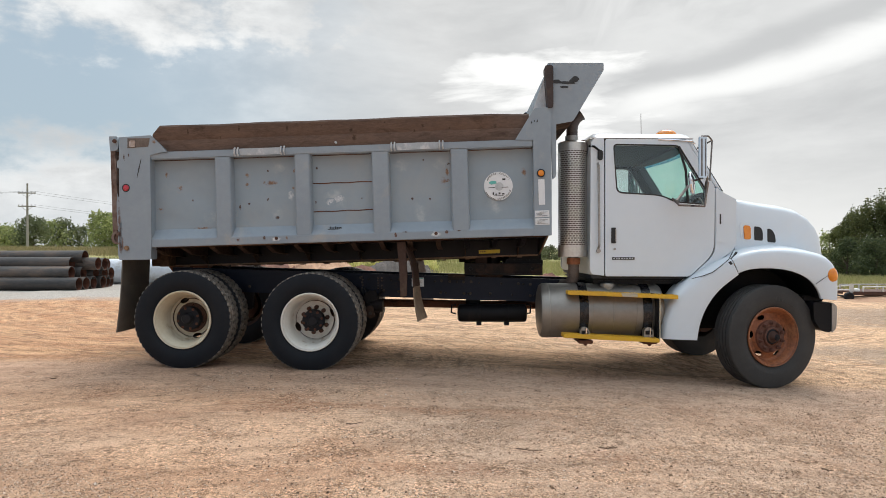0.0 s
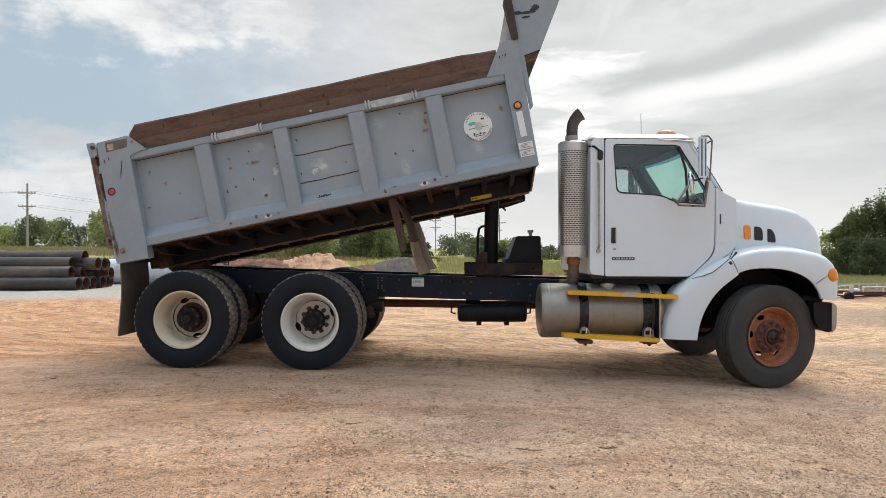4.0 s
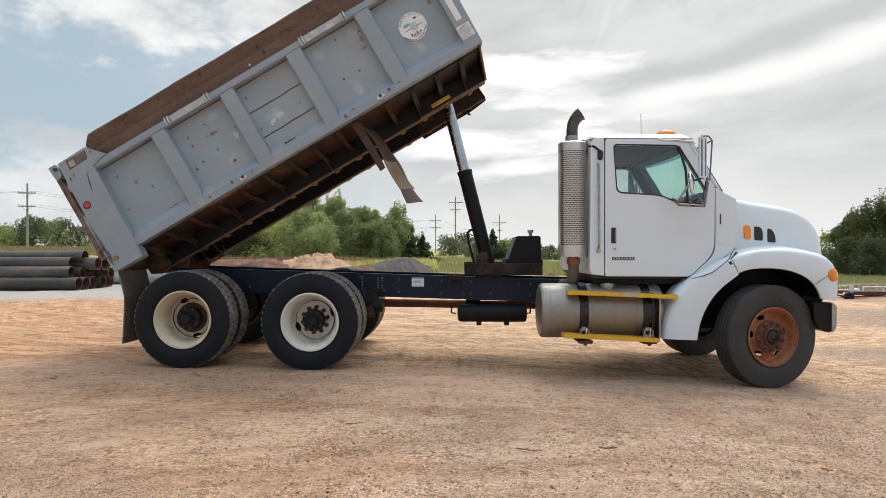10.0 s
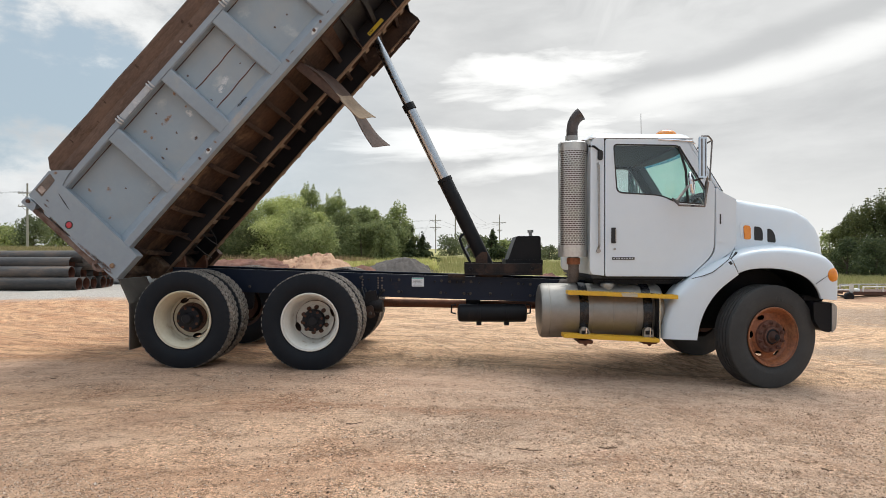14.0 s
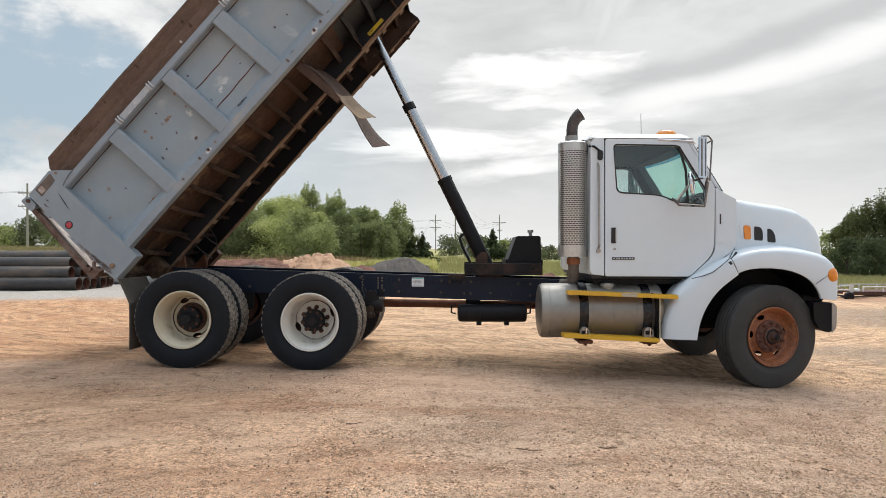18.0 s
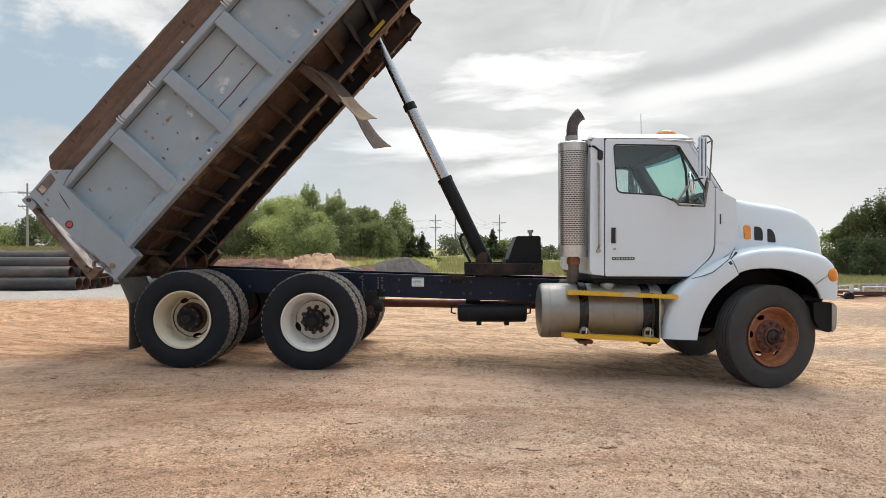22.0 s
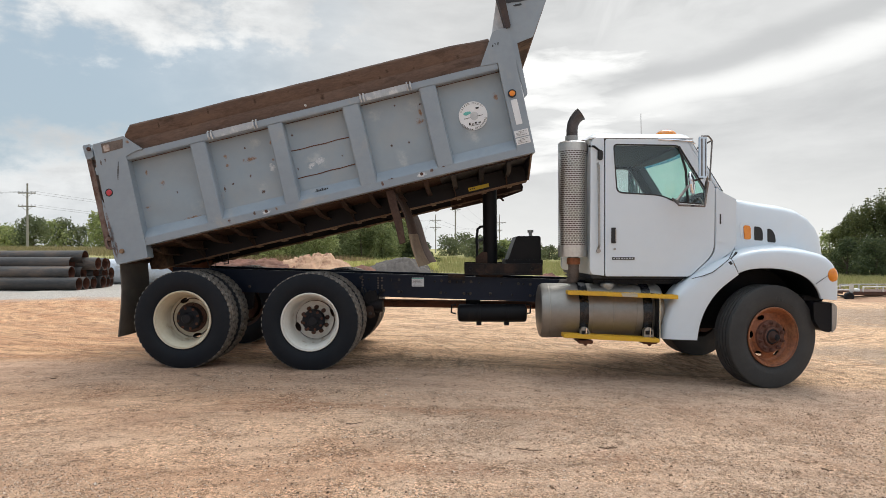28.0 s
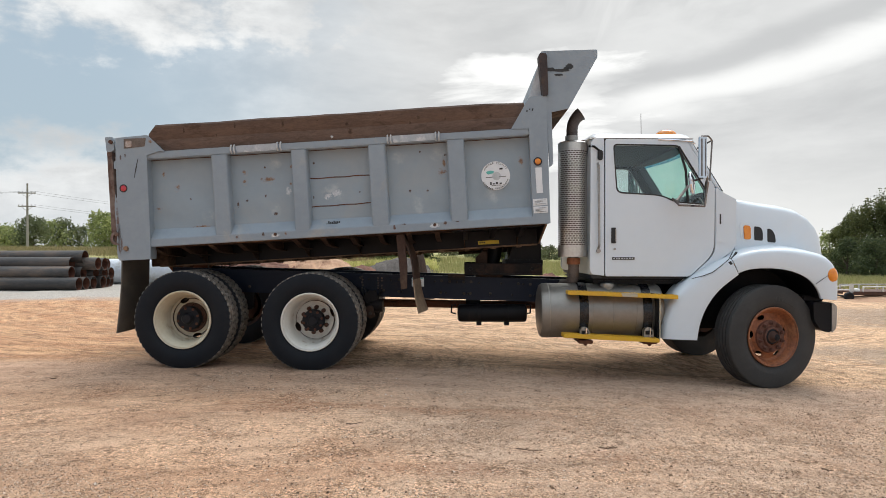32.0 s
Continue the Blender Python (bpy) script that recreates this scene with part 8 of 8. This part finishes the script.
grass_band("left_grass", "straw", [(-38, 66, 14, 5), (-24, 60, 8, 4), (-30, 56, 12, 3), (-46, 72, 14, 5)], 4200, 0.55, 1)
grass_band("middle_grass", "grass", [(-16, 46, 6, 4), (-9, 45, 5, 4), (-2, 44, 4, 5), (4, 46, 5, 5), (9, 48, 5, 6), (-5, 49, 8, 3)], 6000, 0.30, 2)
grass_band("right_grass", "grass", [(20, 34, 7, 4), (24, 38, 8, 4), (17, 37, 5, 4), (28, 36, 6, 4)], 6500, 0.42, 3)
grass_band("heap_weeds", "grass", [(-12.5, 36, 3.5, 1.2), (-8.5, 41.5, 4, 1.0), (-5.0, 41, 2.5, 1.0), (-10.5, 39.5, 2, 0.8)], 1200, 0.38, 8)
grass_band("far_grass", "grass", [(3, 60, 8, 6), (12, 62, 8, 6), (8, 72, 12, 6)], 2500, 0.5, 4)
grass_band("thicket_weeds", "weed", [(-14.5, 49, 3.0, 1.0), (-11.0, 48.5, 2.5, 0.9), (-7.5, 48, 2.5, 1.0), (-4.5, 47.5, 2.5, 1.0), (-2.0, 48, 1.5, 1.2)], 1500, 0.55, 9, 0.024)
grass_band("seed_heads", "rusty", [(-10.5, 42.5, 2.0, 0.8), (-7.5, 43, 2.5, 0.8), (-5.5, 42.5, 1.5, 0.8)], 600, 0.75, 10, 0.014)
grass_band("edge_tufts", "weed", [(-13.5, 38.5, 1.5, 0.8), (-10.5, 40.5, 1.2, 0.6), (-5.2, 40.5, 1.0, 0.8), (-1.6, 41, 1.2, 0.8), (-3.5, 42, 0.8, 0.5)], 1900, 0.55, 12, 0.020)


# ---- heaps of spoil ----
def heap(name, px, d, w, h, deep, mat, seed, label, shift=0.0, bulk=1.0):
    d, deep = d * 0.83, deep * 0.83
    cx = (px - 784) / 1130 * d
    rows = []
    for i in range(81):
        row = []
        for j in range(41):
            u, v = i / 80 * 2 - 1, j / 40 * 2 - 1
            x, y = cx + u * w / 2, d + v * deep / 2
            r = math.sqrt((u - shift * (1 - abs(u))) ** 2 + v * v)
            k = max(0.0, 1 - r ** bulk) ** 0.85
            gully = abs(noise.noise((x * 1.7 + 0.6 * noise.noise((x, y, 5)), y * 0.7, seed + 3)))
            z = h * k * (1.06 - 0.45 * max(0.0, 0.22 - gully) / 0.22 * (1 - k) + 0.24 * noise.noise((x * 0.9, y * 0.9, seed))) + 0.22 * k * noise.noise((x * 2.6, y * 2.6, seed)) * h + (0.16 * noise.noise((x * 6, y * 6, seed)) + 0.10 * noise.noise((x * 15, y * 15, seed))) * k * h
            row.append((x, y, height(x, y) - 0.04 + z))
        rows.append(row)
    tagged(part(name, sheet(rows), mat, None, "", 60), label, "dirt mound")


red_soil = surface("red_soil", (0.185, 0.082, 0.054), (0.095, 0.044, 0.031), 1.6, 0.95, 0, 1.0, 9, (0.22, 0.125, 0.085), 0.9, (0.52, 0.70))
tan_soil = surface("tan_soil", (0.50, 0.32, 0.205), (0.33, 0.19, 0.115), 1.8, 0.95, 0, 1.0, 9, (0.19, 0.095, 0.06), 1.5, (0.52, 0.68))
grey_grit = surface("grey_gravel_heap", (0.105, 0.090, 0.080), (0.058, 0.049, 0.045), 2.5, 0.95, 0, 0.8, 25, (0.125, 0.112, 0.10), 1.5, (0.5, 0.7))
heap("dirt_mound", 432, 37, 6.6, 0.66, 3.6, red_soil, 1, "low bank of dark red soil", 0.0, 2.6)
heap("dirt_mound", 543, 38, 5.6, 0.96, 4.4, tan_soil, 2, "heap of loose tan and red dirt", 0.2, 1.25)
heap("dirt_mound", 640, 39, 2.4, 0.36, 2.4, red_soil, 3, "small red dirt pile")
heap("gravel_mound", 708, 40, 4.0, 0.70, 3.6, grey_grit, 4, "grey gravel heap on the grass edge", 0.0, 1.5)
heap("dirt_mound", 975, 36, 2.0, 0.42, 2.0, red_soil, 6, "small red dirt pile")
heap("dirt_mound", 1545, 25.0, 3.4, 0.24, 2.4, tan_soil, 7, "low tan dirt pile behind the trailer")


# ---- stacked steel pipes ----
pipe_steel = surface("black_pipe_steel", (0.030, 0.028, 0.028), (0.075, 0.065, 0.058), 2.2, 0.6, 0.0, 0.2, 30, (0.15, 0.11, 0.085), 2.4, (0.48, 0.70), grain=(0.35, 1, 1), rand=0.3)
pipe_inside = surface("rusty_pipe_inside", (0.15, 0.055, 0.03), (0.07, 0.03, 0.02), 4, 0.9, 0, 0.3, 40)
PIPE = bmesh.new()
R = 0.208
lathe([(R - 0.016, 0.0), (R, 0.0), (R, -11.0), (R - 0.016, -11.0)], "x", seg=32, bm=PIPE)


def pipes():
    first = None
    rnd = random.Random(3)
    d0 = 20.1
    spots = []
    for row, ends in enumerate(((140, 153, 166, 183, 190, 196), (127, 148, 170, 186, 197), (128, 174, 186, 190), (151,))):
        for k, e in enumerate(ends):
            spots.append((row, k, e))
    for row, k, e in spots:
        y = d0 + k * 0.44 + (0.0, 0.22, 0.45, 0.75)[row]
        end = (e - 784) / 1130 * y
        z = height(end, y) + R - 0.01 + (0.0, 0.345, 0.640, 0.85)[row] - 0.02 * k * (row > 0)
        if first is None:
            first = part("steel_pipe", PIPE, pipe_steel)
            part("bore", lathe([(R - 0.017, -0.01), (R - 0.017, -3.0), (0.0, -3.0)], "x", seg=28), pipe_inside, first, "rust-red inside of the pipe")
            tagged(first, "long black steel pipe with a rusty bore in a stack", "pipe", "stacked pipes")
            first.matrix_basis = pose(end, y, z, rnd.uniform(0, 360), rnd.uniform(-0.3, 0.3), rnd.uniform(-1.0, 1.0))
        else:
            copy_thing(first, pose(end, y, z, rnd.uniform(0, 360), rnd.uniform(-0.3, 0.3), rnd.uniform(-1.0, 1.0)))


pipes()
pale = surface("galvanised_pipe", (0.60, 0.63, 0.67), (0.52, 0.55, 0.59), 1.5, 0.5, 0.3, 0.1, 20, (0.36, 0.33, 0.29), 1.2, (0.55, 0.75))
big = part("culvert_pipe", lathe([(0.44, 0.0), (0.47, 0.0), (0.47, 4.2), (0.44, 4.2)], "x", seg=40), pale)
part("bore", lathe([(0.438, 0.02), (0.438, 2.0), (0, 2.0)], "x", seg=32), pale, big)
big.matrix_basis = pose(-13.2, 24.0, height(-11, 24.0) + 0.46, 0, 0, -3)
tagged(big, "large pale grey culvert pipe lying behind the black pipes", "pipe")


# ---- flat trailer at the yard's edge ----
def trailer():
    x0, y0 = 13.0, 20.6
    z = height(x0, y0)
    t = empty("flat_trailer", pose(x0, y0, z - 0.02, 0, 0, -6))
    tagged(t, "low flatbed utility trailer with pale rails parked in weeds", "trailer")
    tw = surface("trailer_white", (0.66, 0.66, 0.64), (0.50, 0.49, 0.47), 3, 0.6, 0, 0.1, 40, (0.30, 0.23, 0.17), 2.5, (0.52, 0.7))
    part("deck", box(0.10, 3.6, 0.0, 1.5, 0.27, 0.31, 0.006), "dark_rust", t, "dark plank deck")
    for y in (0.0, 1.45):
        part("side_beam", box(-0.02, 3.6, y, y + 0.05, 0.19, 0.272, 0.006), "dark_rust", t)
        part("side_rail", tube([(-0.45, y + 0.03, 0.46), (0.12, y + 0.03, 0.50)], 0.016, 8), tw, t)
        part("side_rail", tube([(-0.45, y + 0.03, 0.34), (0.12, y + 0.03, 0.37)], 0.016, 8), tw, t)
        part("corner_post", box(0.12, 0.24, y, y + 0.06, 0.26, 0.56, 0.008), tw, t)
        part("side_rail", tube([(0.52, y + 0.03, 0.46), (3.6, y + 0.03, 0.48)], 0.022, 8), tw, t)
        for k in range(5):
            part("rail_post", box(0.52 + 0.6 * k, 0.56 + 0.6 * k, y + 0.005, y + 0.05, 0.30, 0.47, 0.004), tw, t)
    part("tongue", prism([(-1.1, 0.73), (-1.1, 0.78), (0.0, 1.35), (0.0, 1.26)], "z", 0.22, 0.28, 0.004), tw, t)
    part("tongue", prism([(-1.1, 0.73), (-1.1, 0.78), (0.0, 0.26), (0.0, 0.17)], "z", 0.22, 0.28, 0.004), "dark_rust", t)
    part("wheel_guard", lathe([(0.0, -0.10), (0.07, -0.08), (0.09, 0.0), (0.07, 0.08), (0.0, 0.10)], "x", (0.36, 0.1, 0.33), 16), tw, t, "rounded white guard")
    for y in (-0.14, 1.5):
        tyre = part("tyre", lathe([(0.08, -0.06), (0.12, -0.07), (0.145, -0.045), (0.145, 0.045), (0.12, 0.07), (0.08, 0.06)], "y", seg=28), "rubber", t)
        tyre.matrix_basis = pose(0.05, y + 0.06, 0.145)
        part("rim", lathe([(0.0, -0.04), (0.05, -0.05), (0.08, -0.06), (0.08, 0.06), (0.0, 0.04)], "y", seg=20), "hoist", tyre)
    part("axle", tube([(0.05, -0.1, 0.145), (0.05, 1.6, 0.145)], 0.03, 8), "black", t)


trailer()


# ---- power line ----
pole_wood = surface("pole_timber", (0.32, 0.30, 0.27), (0.24, 0.22, 0.20), 3, 0.9, 0, 0.3, 30, grain=(4, 4, 0.4))
wire_mat = surface("line_wire", (0.10, 0.10, 0.105), (0.10, 0.10, 0.105), 3, 0.6, 0.5, 0)


def power_pole(px, d, top, arms, r=0.17):
    d *= 0.83
    x = (px - 784) / 1130 * d
    z0, z1 = height(x, d) - 0.2, 1.36 + (441 - top) / 1130 * d
    p = part("power_pole", tube([(x, d, z0), (x, d, z1)], [r, r * 0.65], 10), pole_wood)
    tagged(p, "weathered timber power pole with crossarms", "power pole", "power line poles")
    pts = []
    for down, half in arms:
        z = z1 - down
        part("crossarm", box(x - half, x + half, d - 0.16, d - 0.04, z - 0.07, z + 0.07, 0.01), pole_wood, p)
        for k in (-0.92, -0.5, 0.5, 0.92):
            part("insulator", lathe([(0.0, 0.25), (0.04, 0.24), (0.05, 0.14), (0.025, 0.12), (0.025, 0.07)], "z", (x + half * k, d - 0.1, z), 8), "steel", p)
        for k in (-1, 1):
            part("arm_brace", tube([(x + k * half * 0.6, d - 0.1, z - 0.07), (x, d - 0.14, z - 0.62)], 0.02, 5), "dark_rust", p)
        pts.append((x, d, z + 0.22, half))
    return pts


def wire(a, b, sag):
    n = 22
    pts = []
    for k in range(n + 1):
        t = k / n
        p = Vector(a).lerp(Vector(b), t)
        p.z -= 4 * sag * t * (1 - t)
        pts.append(p)
    tagged(part("power_line", tube(pts, 0.013, 4), wire_mat), "thin dark overhead power line", "power line", "overhead lines")


p1 = power_pole(48.5, 104, 325, ((1.3, 1.2), (3.1, 1.2)))
p2 = power_pole(771, 200, 380, ((1.6, 1.5), (3.4, 1.5)))
p3 = power_pole(806, 150, 348, ((1.2, 1.3), (2.6, 1.0)))
p4 = power_pole(884, 205, 380, ((2.2, 1.7), (4.2, 0.7)))
p5 = power_pole(742, 320, 412, ((1.6, 1.5),))
for (x, d, z, half), (x2, d2, z2, half2) in ((p1[0], p2[0]), (p1[1], p2[1]), (p3[0], p4[0]), (p2[0], p4[0]), (p2[0], p5[0])):
    for k in (-0.92, 0.92):
        wire((x + half * k, d - 0.1, z), (x2 + half2 * k, d2 - 0.1, z2), 2.2)
for k in (-0.92, 0.92):
    x, d, z, half = p1[0]
    wire((x + half * k, d - 0.1, z), (x - 60, d - 8, z + 1.0), 1.4)


# ---- what moves: the bed about its hinge, the hoist that lifts it, the tailgate and flaps ----
BED_ANGLES = (
    (0, 0), (0.5, 1.5), (1, 2.98), (1.5, 4.49), (2, 6.0), (2.5, 7.3), (3, 8.15), (3.5, 8.91), (4.2, 10.2), (4.9, 11.6), (5.5, 12.85), (6, 13.76), (6.5, 15.15), (7, 16.86), (7.5, 18.84),
    (8, 20.93), (8.5, 23.06), (9, 25.17), (9.5, 27.0), (10, 28.5), (10.5, 30.39), (11, 32.76), (11.5, 35.78), (12, 39.25), (12.5, 42.35), (13, 44.89), (13.4, 46.15), (13.7, 46.38),
    (21.8, 46.38), (22, 45.98), (22.5, 42.23), (23, 38.37), (23.5, 34.35), (24, 30.23), (24.5, 26.95), (25, 24.8), (25.5, 22.67), (26.5, 18.25), (27.5, 13.75), (28, 11.62), (28.5, 10.22),
    (29, 8.87), (29.5, 7.62), (30, 6.3), (30.5, 4.95), (31, 3.75), (31.5, 2.62), (32, 1.66))
GATE_ANGLES = ((0, 0), (17.4, 0), (17.7, 4.2), (18.0, 6.2), (18.3, 7.2), (23.5, 7.2), (25.5, 6.0), (27.5, 2.2), (28.2, 0.3), (28.8, 0), (32, 0))


def bed_origin(angle):
    """Where the bed's origin has gone when it has tipped by an angle about the pivot."""
    a, dx, dz = radians(angle), HINGE[0] - PIVOT[0], HINGE[2] - PIVOT[2]
    return PIVOT[0] + dx * math.cos(a) - dz * math.sin(a), PIVOT[2] + dx * math.sin(a) + dz * math.cos(a)


def bed_point(angle, x, z):
    a = radians(1.683 + angle)
    ox, oz = bed_origin(angle)
    return ox + x * math.cos(a) - z * math.sin(a), oz + x * math.sin(a) + z * math.cos(a)


def motions():
    walk(bed, [(t, pose(bed_origin(a)[0], 0, bed_origin(a)[1], 0, -(1.683 + a), 0)) for t, a in BED_ANGLES])
    rows = [[], [], [], []]
    for t, a in BED_ANGLES:
        ex, ez = bed_point(a, *EYE_IN_BED)
        dx, dz = ex - FOOT[0], ez - FOOT[2]
        length = math.hypot(dx, dz)
        tilt = math.degrees(math.atan2(dx, dz))
        ux, uz = dx / length, dz / length
        first = min(max(length - 0.12, 1.30), 2.34)
        second = min(max(length - 0.06, first), 3.38)
        for k, start in enumerate((0.0, first - 1.20, second - 1.20, max(length, second) - 1.20)):
            rows[k].append((t, pose(FOOT[0] + ux * start, FOOT[1], FOOT[2] + uz * start, 0, tilt, 0)))
    for st, r in zip(stages, rows):
        walk(st, r)
    walk(gate, [(t, pose(-0.275, 0, 1.385, 0, a, 0)) for t, a in GATE_ANGLES])
    for fl, give, twist in zip(belt_flaps, (0.24, 0.46), (-0.22, -0.10)):
        walk(fl, [(t, pose(2.765, 0, 0.24, 0, give * a, twist * a)) for t, a in BED_ANGLES])
    for upper, lower in rear_flaps:
        rows = [[], []]
        for t, a in BED_ANGLES:
            up, down = 1.683 + a + 4.5 - 0.58 * a, 1.683 + a + 4.5 - 0.12 * a
            rows[0].append((t, pose(-0.262, 0, 0.150, 0, up, 0)))
            q = radians(up)
            rows[1].append((t, pose(-0.262 - 0.286 * math.sin(q), 0, 0.150 - 0.286 * math.cos(q), 0, down, 0)))
        walk(upper, rows[0])
        walk(lower, rows[1])


motions()
